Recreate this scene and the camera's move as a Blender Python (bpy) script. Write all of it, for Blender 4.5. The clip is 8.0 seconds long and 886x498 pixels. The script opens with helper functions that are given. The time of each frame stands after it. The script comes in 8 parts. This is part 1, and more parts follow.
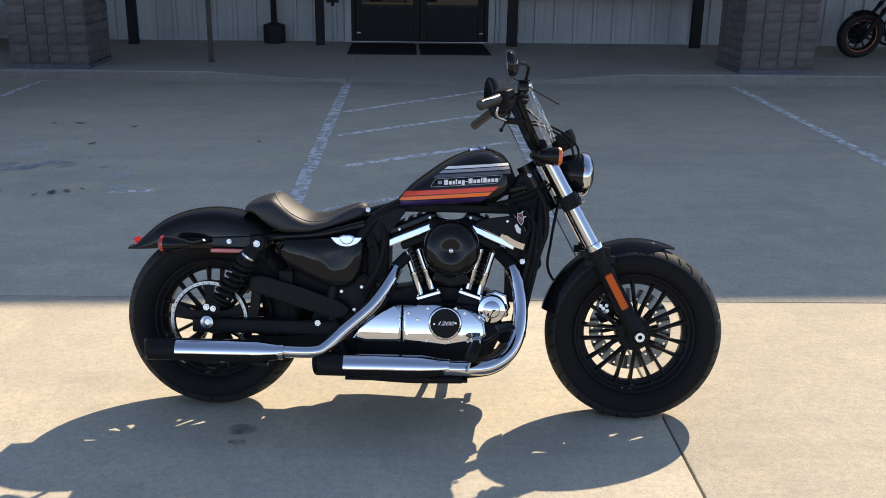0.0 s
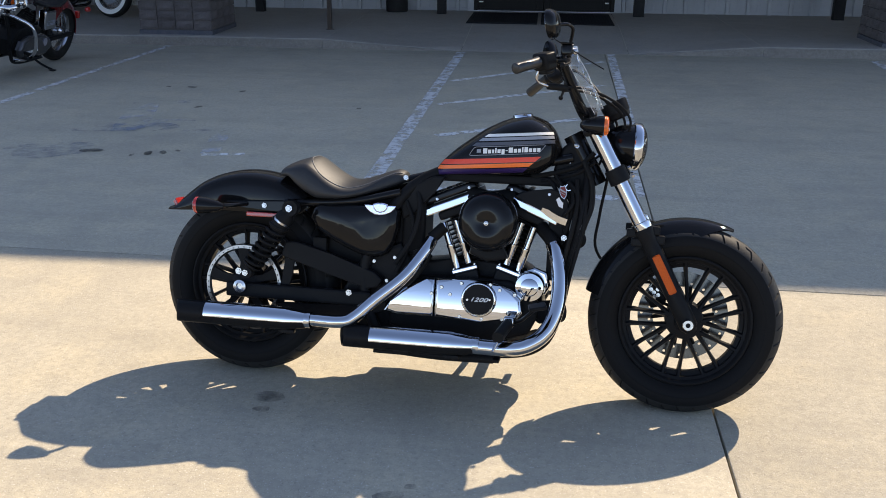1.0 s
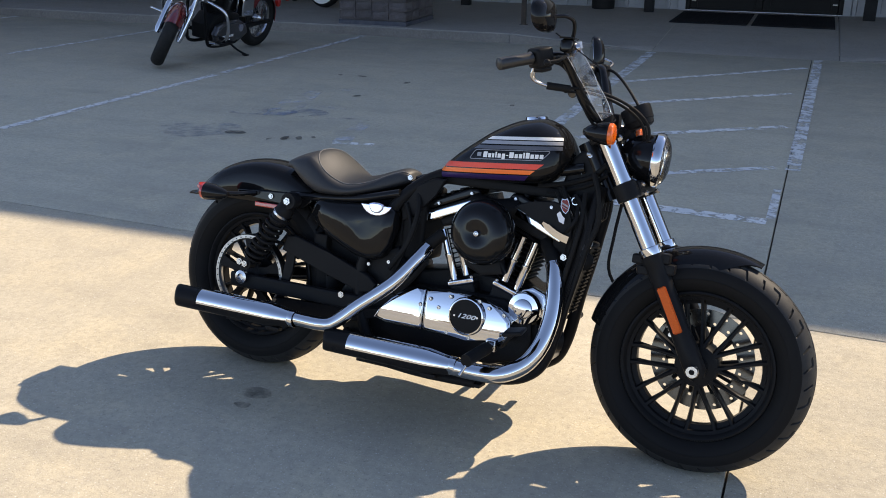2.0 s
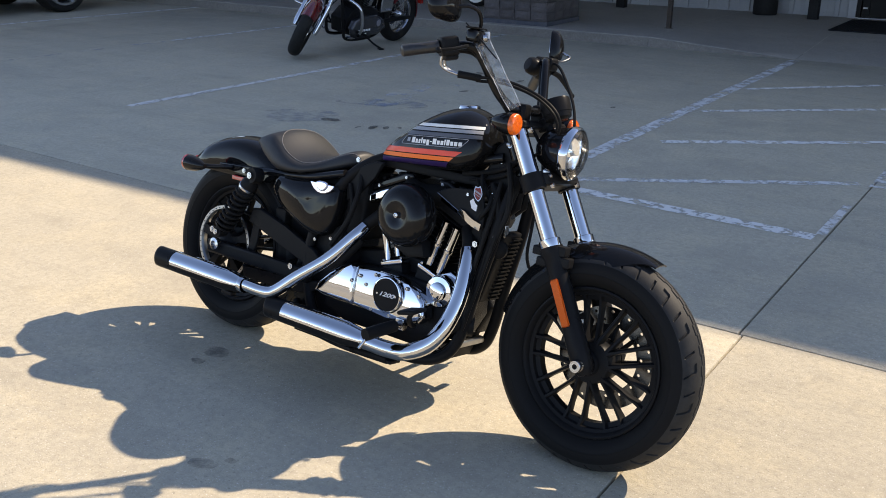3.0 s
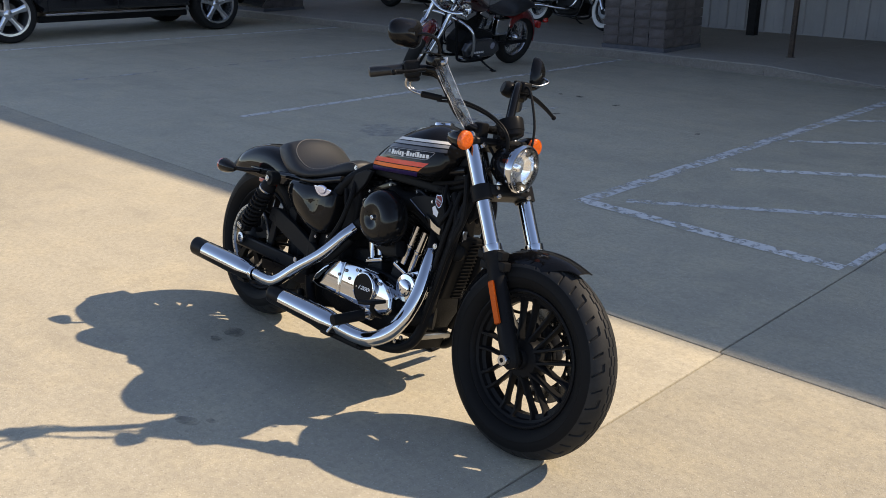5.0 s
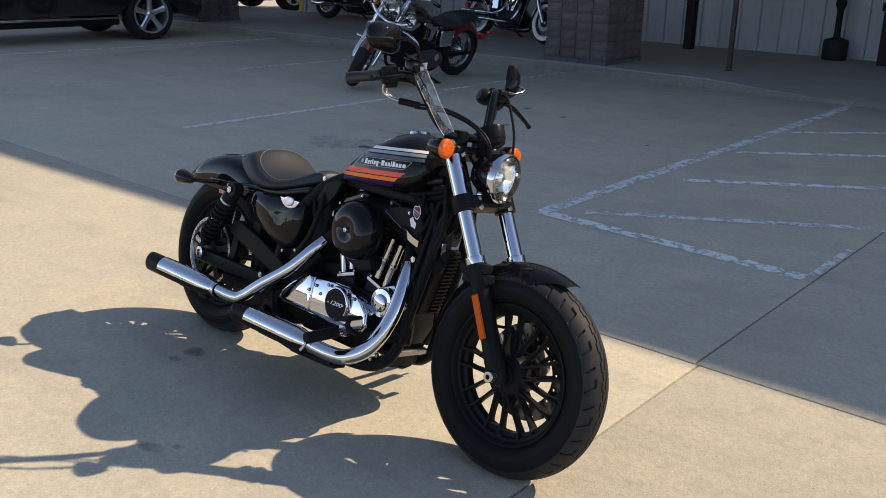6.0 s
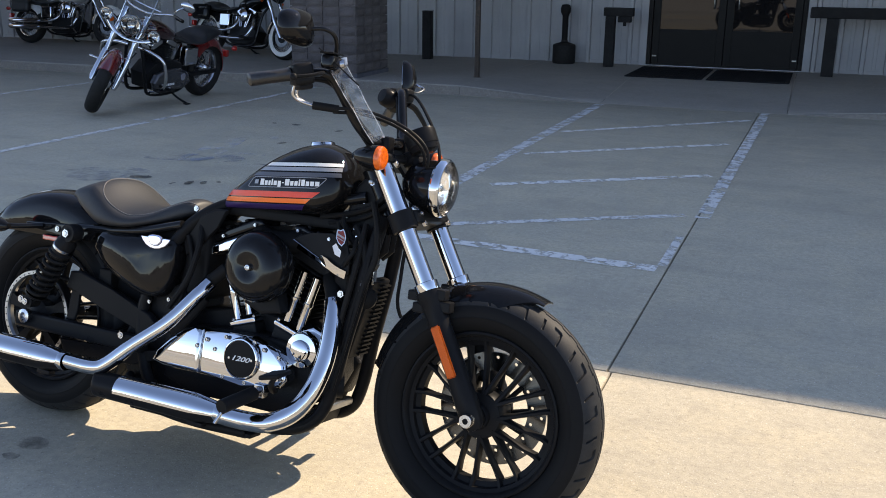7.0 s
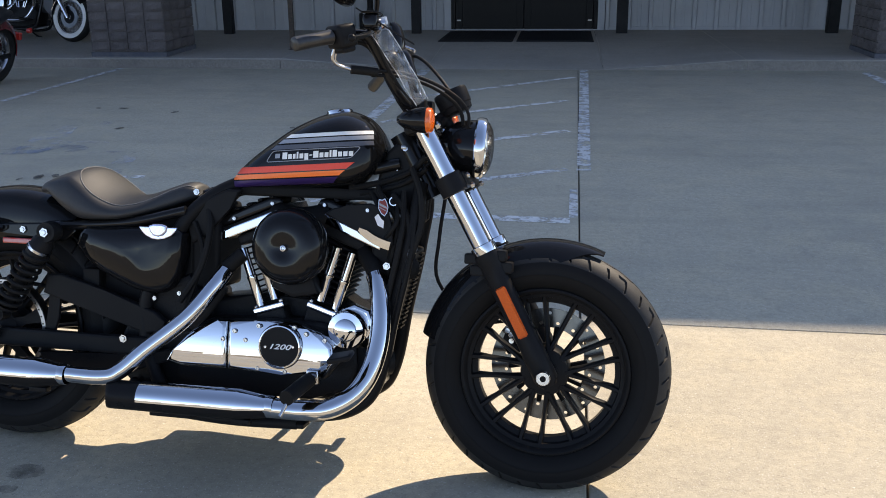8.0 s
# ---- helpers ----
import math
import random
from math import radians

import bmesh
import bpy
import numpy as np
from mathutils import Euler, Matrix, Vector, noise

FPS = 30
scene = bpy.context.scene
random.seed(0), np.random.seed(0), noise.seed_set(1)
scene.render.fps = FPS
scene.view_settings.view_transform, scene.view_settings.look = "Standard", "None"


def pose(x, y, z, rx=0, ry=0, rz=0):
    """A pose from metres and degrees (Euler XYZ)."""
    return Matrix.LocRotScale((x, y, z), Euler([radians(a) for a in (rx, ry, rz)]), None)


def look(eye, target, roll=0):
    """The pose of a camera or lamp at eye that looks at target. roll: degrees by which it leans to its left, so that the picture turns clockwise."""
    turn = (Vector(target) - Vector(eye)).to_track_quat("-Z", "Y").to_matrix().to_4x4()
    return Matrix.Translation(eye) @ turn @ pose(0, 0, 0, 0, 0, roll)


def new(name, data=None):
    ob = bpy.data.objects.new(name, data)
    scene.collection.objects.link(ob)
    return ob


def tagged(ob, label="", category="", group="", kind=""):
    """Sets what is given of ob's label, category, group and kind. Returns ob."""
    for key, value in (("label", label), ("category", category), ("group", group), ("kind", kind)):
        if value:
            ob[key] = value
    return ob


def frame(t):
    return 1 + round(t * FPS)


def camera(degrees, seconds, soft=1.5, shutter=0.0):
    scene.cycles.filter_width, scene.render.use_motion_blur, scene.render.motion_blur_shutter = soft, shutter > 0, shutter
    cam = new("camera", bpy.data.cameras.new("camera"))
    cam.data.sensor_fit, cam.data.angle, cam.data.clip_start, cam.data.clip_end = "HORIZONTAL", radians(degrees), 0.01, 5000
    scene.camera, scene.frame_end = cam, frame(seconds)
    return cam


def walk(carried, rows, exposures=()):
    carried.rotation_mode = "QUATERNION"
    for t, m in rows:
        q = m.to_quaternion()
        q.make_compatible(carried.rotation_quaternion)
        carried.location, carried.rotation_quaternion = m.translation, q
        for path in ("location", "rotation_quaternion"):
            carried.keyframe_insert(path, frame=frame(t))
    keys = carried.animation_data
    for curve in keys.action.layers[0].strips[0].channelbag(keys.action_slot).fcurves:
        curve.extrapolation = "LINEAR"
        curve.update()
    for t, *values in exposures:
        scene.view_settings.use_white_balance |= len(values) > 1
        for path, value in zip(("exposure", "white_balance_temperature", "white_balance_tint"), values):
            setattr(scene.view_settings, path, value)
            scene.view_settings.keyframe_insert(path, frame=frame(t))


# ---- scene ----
cam = camera(50.6, 8.0, soft=0.92)

PATH = [
    (0, (-0.068, -0.029, 1.612), (-0.028, 1.871, 0.988), 0.8),
    (0.5, (-0.018, -0.008, 1.598), (-0.064, 1.89, 0.968), 0.5),
    (1, (0.259, 0.137, 1.56), (0.013, 2.002, 0.88), 0.3),
    (1.2, (0.39, 0.199, 1.558), (0.05, 2.042, 0.86), 0.4),
    (2.3, (1.154, 0.702, 1.503), (0.304, 2.381, 0.828), 0.2),
    (2.5, (1.317, 0.773, 1.513), (0.393, 2.413, 0.839), 0.3),
    (3, (1.677, 0.855, 1.49), (0.603, 2.397, 0.806), 0.4),
    (3.5, (1.981, 0.892, 1.528), (0.766, 2.327, 0.847), 0.4),
    (4, (2.252, 0.989, 1.541), (0.941, 2.344, 0.874), 1.0),
    (5.5, (2.342, 0.991, 1.544), (1.009, 2.341, 0.91), 0.5),
    (6, (2.159, 0.971, 1.504), (0.923, 2.418, 0.888), 1.3),
    (6.5, (1.784, 0.928, 1.451), (0.771, 2.545, 0.854), 1.0),
    (7, (1.418, 0.991, 1.377), (0.678, 2.76, 0.81), 0.6),
    (7.5, (1.061, 0.944, 1.331), (0.579, 2.798, 0.758), 0.4),
    (8, (0.75, 0.851, 1.335), (0.463, 2.73, 0.714), -0.7),
]
walk(cam, [(t, look(eye, target, roll)) for t, eye, target, roll in PATH],
     [(t, stops + 0.56, kelvin + 700, 15) for t, stops, kelvin in ((0.0, 0.78, 6450), (1.0, 0.80, 6450), (2.5, 0.83, 6500), (3.0, 0.83, 6500), (3.5, 0.53, 6550), (4.0, 0.55, 6700), (5.5, 0.51, 6700), (6.5, 0.60, 6550), (7.0, 0.96, 6500), (7.5, 1.24, 6450), (8.0, 0.90, 6500))])

# ---- light ----
SUN = Vector((0.62, 0.97, 1.0)).normalized()      # towards the sun
world = bpy.data.worlds.new("sky")
scene.world = world
world.use_nodes = True
wn, wl = world.node_tree.nodes, world.node_tree.links
sky = wn.new("ShaderNodeTexSky")
sky.sky_type, sky.sun_disc = "NISHITA", False
sky.dust_density, sky.ozone_density, sky.air_density = 0.05, 0.2, 0.58
sky.sun_elevation, sky.sun_rotation = math.asin(SUN.z), math.atan2(SUN.x, SUN.y)
wl.new(sky.outputs[0], wn["Background"].inputs[0])
wn["Background"].inputs[1].default_value = 0.15
sun = new("sun", bpy.data.lights.new("sun", "SUN"))
sun.data.energy, sun.data.angle, sun.data.color = 2.75, radians(0.55), (1.0, 0.90, 0.73)
sun.matrix_world = look((20, 30, 40), Vector((20, 30, 40)) - SUN)


# ---- materials ----
def material(name, color=(0.5, 0.5, 0.5), rough=0.5, metal=0.0, grain=None, stain=None, bump=None, coat=0.0, spec=0.5, rough_var=0.0, random_tone=0.0):
    """grain, stain: (scale, colour, how much); bump: (scale, metres). Noise is laid in object space, in metres."""
    m = bpy.data.materials.new(name)
    m.use_nodes = True
    n, l = m.node_tree.nodes, m.node_tree.links
    b = n["Principled BSDF"]
    b.inputs["Base Color"].default_value = (*color, 1)
    b.inputs["Roughness"].default_value = rough
    b.inputs["Metallic"].default_value = metal
    b.inputs["Coat Weight"].default_value = coat
    b.inputs["Coat Roughness"].default_value = 0.04
    b.inputs["Specular IOR Level"].default_value = spec
    place = n.new("ShaderNodeTexCoord").outputs["Object"]
    col = None
    for k, layer in enumerate((grain, stain)):
        if not layer:
            continue
        scale, other, much = layer
        tex = n.new("ShaderNodeTexNoise")
        tex.inputs["Scale"].default_value = scale
        tex.inputs["Detail"].default_value = 5 if k else 3
        tex.inputs["Roughness"].default_value = 0.62
        l.new(place, tex.inputs["Vector"])
        ramp = n.new("ShaderNodeMapRange")
        ramp.inputs["From Min"].default_value, ramp.inputs["From Max"].default_value = (0.35, 0.68) if k == 0 else (0.45, 0.7)
        ramp.inputs["To Max"].default_value = much
        l.new(tex.outputs["Fac"], ramp.inputs["Value"])
        mix = n.new("ShaderNodeMix")
        mix.data_type = "RGBA"
        l.new(ramp.outputs[0], mix.inputs[0])
        mix.inputs[6].default_value, mix.inputs[7].default_value = (*color, 1), (*other, 1)
        if col:
            l.new(col, mix.inputs[6])
        col = mix.outputs[2]
    if random_tone:
        info = n.new("ShaderNodeObjectInfo")
        hsv = n.new("ShaderNodeHueSaturation")
        rng = n.new("ShaderNodeMapRange")
        rng.inputs["To Min"].default_value, rng.inputs["To Max"].default_value = 1 - random_tone, 1 + random_tone
        l.new(info.outputs["Random"], rng.inputs["Value"])
        l.new(rng.outputs[0], hsv.inputs["Value"])
        if col:
            l.new(col, hsv.inputs["Color"])
        else:
            hsv.inputs["Color"].default_value = (*color, 1)
        col = hsv.outputs[0]
    if col:
        l.new(col, b.inputs["Base Color"])
    if rough_var:
        tex = n.new("ShaderNodeTexNoise")
        tex.inputs["Scale"].default_value = 9
        tex.inputs["Detail"].default_value = 6
        l.new(place, tex.inputs["Vector"])
        rng = n.new("ShaderNodeMapRange")
        rng.inputs["From Min"].default_value, rng.inputs["From Max"].default_value = 0.35, 0.65
        rng.inputs["To Min"].default_value, rng.inputs["To Max"].default_value = rough, rough + rough_var
        l.new(tex.outputs["Fac"], rng.inputs["Value"])
        l.new(rng.outputs[0], b.inputs["Roughness"])
    if bump:
        tex = n.new("ShaderNodeTexNoise")
        tex.inputs["Scale"].default_value = bump[0]
        tex.inputs["Detail"].default_value = 4
        l.new(place, tex.inputs["Vector"])
        bp = n.new("ShaderNodeBump")
        bp.inputs["Distance"].default_value = bump[1]
        bp.inputs["Strength"].default_value = 1.0
        l.new(tex.outputs["Fac"], bp.inputs["Height"])
        l.new(bp.outputs[0], b.inputs["Normal"])
    return m


def worn(name, color, low, high, scale=7.0, rough=0.7, most=1.0, stretch=(1, 1, 1), bump=None):
    """Paint or a stain worn off in patches, so that the ground shows through."""
    m = material(name, color, rough, bump=bump) if bump else material(name, color, rough)
    n, l = m.node_tree.nodes, m.node_tree.links
    coord = n.new("ShaderNodeTexCoord")
    mapping = n.new("ShaderNodeMapping")
    mapping.inputs["Scale"].default_value = stretch
    l.new(coord.outputs["Object"], mapping.inputs["Vector"])
    tex = n.new("ShaderNodeTexNoise")
    tex.inputs["Scale"].default_value, tex.inputs["Detail"].default_value, tex.inputs["Roughness"].default_value = scale, 7, 0.68
    l.new(mapping.outputs[0], tex.inputs["Vector"])
    rng = n.new("ShaderNodeMapRange")
    rng.inputs["From Min"].default_value, rng.inputs["From Max"].default_value = low, high
    rng.inputs["To Max"].default_value = most
    l.new(tex.outputs["Fac"], rng.inputs["Value"])
    clear = n.new("ShaderNodeBsdfTransparent")
    mix = n.new("ShaderNodeMixShader")
    l.new(rng.outputs[0], mix.inputs[0])
    l.new(clear.outputs[0], mix.inputs[1])
    l.new(n["Principled BSDF"].outputs[0], mix.inputs[2])
    l.new(mix.outputs[0], n["Material Output"].inputs["Surface"])
    return m


def clear_material(name, color, rough, amount, ior=1.45):
    m = material(name, color, rough)
    b = m.node_tree.nodes["Principled BSDF"]
    b.inputs["Transmission Weight"].default_value, b.inputs["IOR"].default_value = amount, ior
    return m


def film_material(name, low, high, crease=0.006, ior=1.5):
    """Thin clear plastic film: see-through, with glossy creases and a milky haze that comes and goes."""
    m = material(name, (0.80, 0.81, 0.82), 0.35)
    n, l = m.node_tree.nodes, m.node_tree.links
    place = n.new("ShaderNodeTexCoord").outputs["Object"]
    tex = n.new("ShaderNodeTexNoise")
    tex.inputs["Scale"].default_value, tex.inputs["Detail"].default_value = 38, 5
    l.new(place, tex.inputs["Vector"])
    rng = n.new("ShaderNodeMapRange")
    rng.inputs["From Min"].default_value, rng.inputs["From Max"].default_value = 0.42, 0.66
    rng.inputs["To Min"].default_value, rng.inputs["To Max"].default_value = low * 0.5, high
    l.new(tex.outputs["Fac"], rng.inputs["Value"])
    bp = n.new("ShaderNodeBump")
    bp.inputs["Distance"].default_value = crease
    l.new(tex.outputs["Fac"], bp.inputs["Height"])
    clear = n.new("ShaderNodeBsdfTransparent")
    haze = n.new("ShaderNodeMixShader")
    l.new(rng.outputs[0], haze.inputs[0])
    l.new(clear.outputs[0], haze.inputs[1])
    l.new(n["Principled BSDF"].outputs[0], haze.inputs[2])
    gloss = n.new("ShaderNodeBsdfGlossy")
    gloss.inputs["Roughness"].default_value = 0.05
    l.new(bp.outputs[0], gloss.inputs["Normal"])
    fres = n.new("ShaderNodeFresnel")
    fres.inputs["IOR"].default_value = ior
    l.new(bp.outputs[0], fres.inputs["Normal"])
    mix = n.new("ShaderNodeMixShader")
    l.new(fres.outputs[0], mix.inputs[0])
    l.new(haze.outputs[0], mix.inputs[1])
    l.new(gloss.outputs[0], mix.inputs[2])
    l.new(mix.outputs[0], n["Material Output"].inputs["Surface"])
    return m


def mottled(name, tones, rough=0.85, bump=0.002):
    """Old concrete: cloudy patches, drawn-out streaks, fine grain and scattered pale and dark specks."""
    m = material(name, tones[0], rough)
    n, l = m.node_tree.nodes, m.node_tree.links
    place = n.new("ShaderNodeTexCoord").outputs["Object"]
    def cloud(scale, detail, stretch, low, high, much):
        mapping = n.new("ShaderNodeMapping")
        mapping.inputs["Scale"].default_value = stretch
        l.new(place, mapping.inputs["Vector"])
        tex = n.new("ShaderNodeTexNoise")
        tex.inputs["Scale"].default_value, tex.inputs["Detail"].default_value, tex.inputs["Roughness"].default_value = scale, detail, 0.68
        l.new(mapping.outputs[0], tex.inputs["Vector"])
        rng = n.new("ShaderNodeMapRange")
        rng.inputs["From Min"].default_value, rng.inputs["From Max"].default_value, rng.inputs["To Max"].default_value = low, high, much
        l.new(tex.outputs["Fac"], rng.inputs["Value"])
        return rng.outputs[0], tex.outputs["Fac"]
    col = None
    layers = ((0.6, 7, (1, 1, 1), 0.44, 0.62, 0.45, tones[1]), (2.8, 8, (1, 1, 1), 0.48, 0.62, 0.55, tones[2]), (1.3, 7, (0.35, 2.2, 1), 0.50, 0.66, 0.32, tones[1]), (7.0, 8, (1, 1, 1), 0.52, 0.66, 0.34, tones[1]), (38, 4, (1, 1, 1), 0.42, 0.62, 0.42, tones[1]), (85, 4, (1, 1, 1), 0.59, 0.67, 0.6, tones[3]), (210, 2, (1, 1, 1), 0.58, 0.68, 0.4, tones[3]), (125, 3, (1.1, 1, 1), 0.61, 0.68, 0.8, tones[4]), (12, 5, (1, 1, 1), 0.70, 0.76, 0.8, tones[3]))
    for scale, detail, stretch, low, high, much, tone in layers:
        fac, raw = cloud(scale, detail, stretch, low, high, much)
        mix = n.new("ShaderNodeMix")
        mix.data_type = "RGBA"
        l.new(fac, mix.inputs[0])
        mix.inputs[6].default_value, mix.inputs[7].default_value = (*tones[0], 1), (*tone, 1)
        if col:
            l.new(col, mix.inputs[6])
        col = mix.outputs[2]
    l.new(col, n["Principled BSDF"].inputs["Base Color"])
    fac, raw = cloud(130, 5, (1, 1, 1), 0, 1, 1)
    bp = n.new("ShaderNodeBump")
    bp.inputs["Distance"].default_value = bump
    l.new(raw, bp.inputs["Height"])
    l.new(bp.outputs[0], n["Principled BSDF"].inputs["Normal"])
    return m


concrete = mottled("lot concrete", ((0.46, 0.415, 0.315), (0.29, 0.262, 0.205), (0.52, 0.455, 0.32), (0.18, 0.16, 0.125), (0.66, 0.63, 0.56)))
far_concrete = material("far concrete", (0.46, 0.41, 0.32), 0.9, stain=(0.2, (0.36, 0.31, 0.24), 0.7), grain=(6, (0.40, 0.35, 0.27), 0.5))
far_walls = material("far tan walls and scrub", (0.30, 0.26, 0.21), 0.9, grain=(0.06, (0.06, 0.06, 0.05), 1.0), stain=(0.03, (0.50, 0.47, 0.43), 0.9))
joint_dirt = material("joint dirt", (0.07, 0.06, 0.05), 0.95, grain=(30, (0.14, 0.12, 0.09), 0.6))
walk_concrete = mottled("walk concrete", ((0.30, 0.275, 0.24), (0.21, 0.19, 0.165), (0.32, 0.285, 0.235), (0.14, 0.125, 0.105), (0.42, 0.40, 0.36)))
# the walk's mottling in darker tones, for the curb
curb_concrete = mottled("dark curb concrete", ((0.21, 0.19, 0.165), (0.11, 0.10, 0.09), (0.24, 0.215, 0.18), (0.06, 0.055, 0.05), (0.34, 0.32, 0.29)))
line_paint = worn("worn white line paint", (0.86, 0.85, 0.82), 0.40, 0.51, 13.0, most=0.75)
fresh_paint = worn("white line paint", (0.80, 0.79, 0.77), 0.38, 0.50, 20.0, most=0.70)
thin_paint = worn("thin worn white line paint", (0.78, 0.78, 0.77), 0.40, 0.54, 11.0, most=0.72)
faint_paint = worn("almost gone line paint", (0.68, 0.68, 0.67), 0.46, 0.60, 3.0, most=0.6)
blue_paint = worn("rubbed blue paint", (0.16, 0.22, 0.32), 0.45, 0.68, 5.0, most=0.55)
grey_paint = worn("rubbed pale paint", (0.62, 0.63, 0.66), 0.47, 0.68, 5.0, most=0.55)
faint_stain = worn("faint wet spot", (0.09, 0.085, 0.08), 0.35, 0.6, 14.0, 0.5, 0.5)
oil_stain = worn("oil stain", (0.045, 0.042, 0.040), 0.30, 0.55, 14.0, 0.5, 0.75)
siding_paint = material("painted steel siding", (0.30, 0.30, 0.305), 0.5, spec=0.3, grain=(3, (0.26, 0.26, 0.265), 0.6), stain=(0.8, (0.22, 0.22, 0.22), 0.5))
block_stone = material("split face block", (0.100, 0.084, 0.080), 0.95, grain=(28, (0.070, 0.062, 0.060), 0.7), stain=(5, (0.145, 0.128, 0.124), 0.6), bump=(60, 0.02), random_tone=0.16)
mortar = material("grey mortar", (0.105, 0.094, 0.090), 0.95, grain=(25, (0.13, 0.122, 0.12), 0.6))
base_paint = material("dark painted pillar foot", (0.055, 0.06, 0.075), 0.8, grain=(14, (0.12, 0.11, 0.11), 0.5))
stucco = material("canopy stucco", (0.50, 0.46, 0.40), 0.9, grain=(12, (0.42, 0.39, 0.34), 0.5), bump=(60, 0.004))
black_steel = material("black painted steel", (0.0075, 0.0075, 0.008), 0.5, spec=0.15, grain=(20, (0.014, 0.0135, 0.013), 0.6), rough_var=0.2)
bronze_frame = material("dark bronze aluminium", (0.006, 0.0056, 0.0054), 0.45, grain=(6, (0.009, 0.0085, 0.008), 0.5), spec=0.12)
rust_steel = material("weathered brown steel", (0.030, 0.024, 0.020), 0.7, 0.2, grain=(30, (0.11, 0.07, 0.045), 0.6))
mat_rubber = material("black door mat", (0.010, 0.010, 0.011), 0.9, spec=0.2, grain=(90, (0.02, 0.02, 0.021), 0.7), bump=(200, 0.004))
yellow_steel = material("yellow painted steel", (0.62, 0.42, 0.04), 0.5, grain=(15, (0.45, 0.30, 0.05), 0.5))
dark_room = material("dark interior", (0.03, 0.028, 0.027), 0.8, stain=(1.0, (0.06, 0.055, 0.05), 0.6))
door_glass = material("dark door glass", (0.008, 0.008, 0.009), 0.02, 0.0, spec=0.42)

gloss_black = material("gloss black paint", (0.007, 0.007, 0.0075), 0.018, spec=0.20, grain=(400, (0.007, 0.007, 0.0075), 0.5))
spun_black = material("spun gloss black", (0.007, 0.007, 0.0075), 0.055, spec=0.20, grain=(90, (0.009, 0.009, 0.009), 0.5), rough_var=0.05)
satin_black = material("satin black coating", (0.0120, 0.0120, 0.0125), 0.27, spec=0.05, grain=(60, (0.012, 0.012, 0.0125), 0.5), rough_var=0.12)
matt_black = material("matt black", (0.0125, 0.0125, 0.0127), 0.45, spec=0.05, grain=(70, (0.012, 0.0115, 0.011), 0.6))
cast_black = material("wrinkle black casting", (0.0120, 0.0120, 0.0125), 0.32, spec=0.07, bump=(260, 0.0012), grain=(80, (0.014, 0.014, 0.014), 0.5))
tyre_rubber = material("tyre rubber", (0.0105, 0.0105, 0.0108), 0.5, spec=0.05, grain=(45, (0.010, 0.0098, 0.0095), 0.55), bump=(500, 0.0002))
tread_rubber = material("worn dusty tread rubber", (0.015, 0.0148, 0.0145), 0.62, spec=0.22, grain=(35, (0.026, 0.0255, 0.0245), 0.6), bump=(300, 0.0004))
dusty_rubber = material("dusty tyre rubber", (0.010, 0.0097, 0.0093), 0.7, spec=0.2, grain=(30, (0.018, 0.0175, 0.0165), 0.6))
leather = material("black vinyl leather", (0.014, 0.0150, 0.0168), 0.52, bump=(420, 0.0003), grain=(120, (0.021, 0.0222, 0.0245), 0.5), spec=0.40)
seam_thread = material("dull grey thread", (0.16, 0.155, 0.15), 0.6, grain=(500, (0.02, 0.02, 0.02), 0.8))
chrome = material("chrome", (0.54, 0.55, 0.57), 0.012, 1.0, rough_var=0.02)
dull_chrome = material("dull chrome", (0.42, 0.42, 0.43), 0.22, 1.0, grain=(40, (0.45, 0.45, 0.46), 0.5))
raw_alu = material("raw aluminium", (0.34, 0.34, 0.34), 0.30, 1.0, grain=(50, (0.24, 0.24, 0.24), 0.6))
disc_steel = material("brushed disc steel", (0.09, 0.09, 0.09), 0.20, 1.0, grain=(80, (0.06, 0.06, 0.06), 0.6))
amber_lens = material("amber ribbed lens", (0.78, 0.135, 0.004), 0.14, coat=0.6, grain=(90, (0.50, 0.06, 0.003), 0.7), bump=(120, 0.003))
orange_flat = material("amber reflector", (0.58, 0.095, 0.006), 0.35, coat=0.05, spec=0.12, grain=(300, (0.42, 0.060, 0.006), 0.6))
red_lens = material("red lens", (0.42, 0.018, 0.012), 0.18, coat=0.8, grain=(300, (0.28, 0.010, 0.008), 0.5))
head_glass = film_material("headlamp glass", 0.0, 0.03, 0.0002)
clear_plastic = film_material("clear plastic sleeve", 0.02, 0.14, 0.003, 1.3)
crisp_plastic = film_material("milky clear plastic", 0.45, 0.85)
# grip rubber toned greyer, standing in for sun on the grips
grip_rubber = material("sunlit grey grip rubber", (0.014, 0.014, 0.014), 0.36, spec=0.45, grain=(90, (0.032, 0.031, 0.030), 0.5))
lamp_mirror = material("faceted lamp mirror", (0.93, 0.93, 0.92), 0.10, 1.0, bump=(40, 0.0012))
screen_plastic = clear_material("clear windshield", (0.93, 0.95, 0.96), 0.03, 1.0, 1.15)
tape_white = material("white decal", (0.72, 0.71, 0.68), 0.35, coat=0.2, spec=0.25, grain=(200, (0.62, 0.61, 0.59), 0.4))
tape_grey = material("grey decal", (0.28, 0.29, 0.31), 0.35, coat=0.2, spec=0.25, grain=(200, (0.23, 0.24, 0.26), 0.4))
tape_slate = material("slate decal", (0.085, 0.09, 0.105), 0.35, coat=0.2, spec=0.25, grain=(200, (0.065, 0.07, 0.085), 0.4))
tape_red = material("red decal", (0.72, 0.055, 0.022), 0.35, coat=0.2, spec=0.25, grain=(200, (0.60, 0.045, 0.02), 0.4))
tape_orange = material("orange decal", (0.85, 0.16, 0.025), 0.35, coat=0.2, spec=0.25, grain=(200, (0.72, 0.13, 0.02), 0.4))
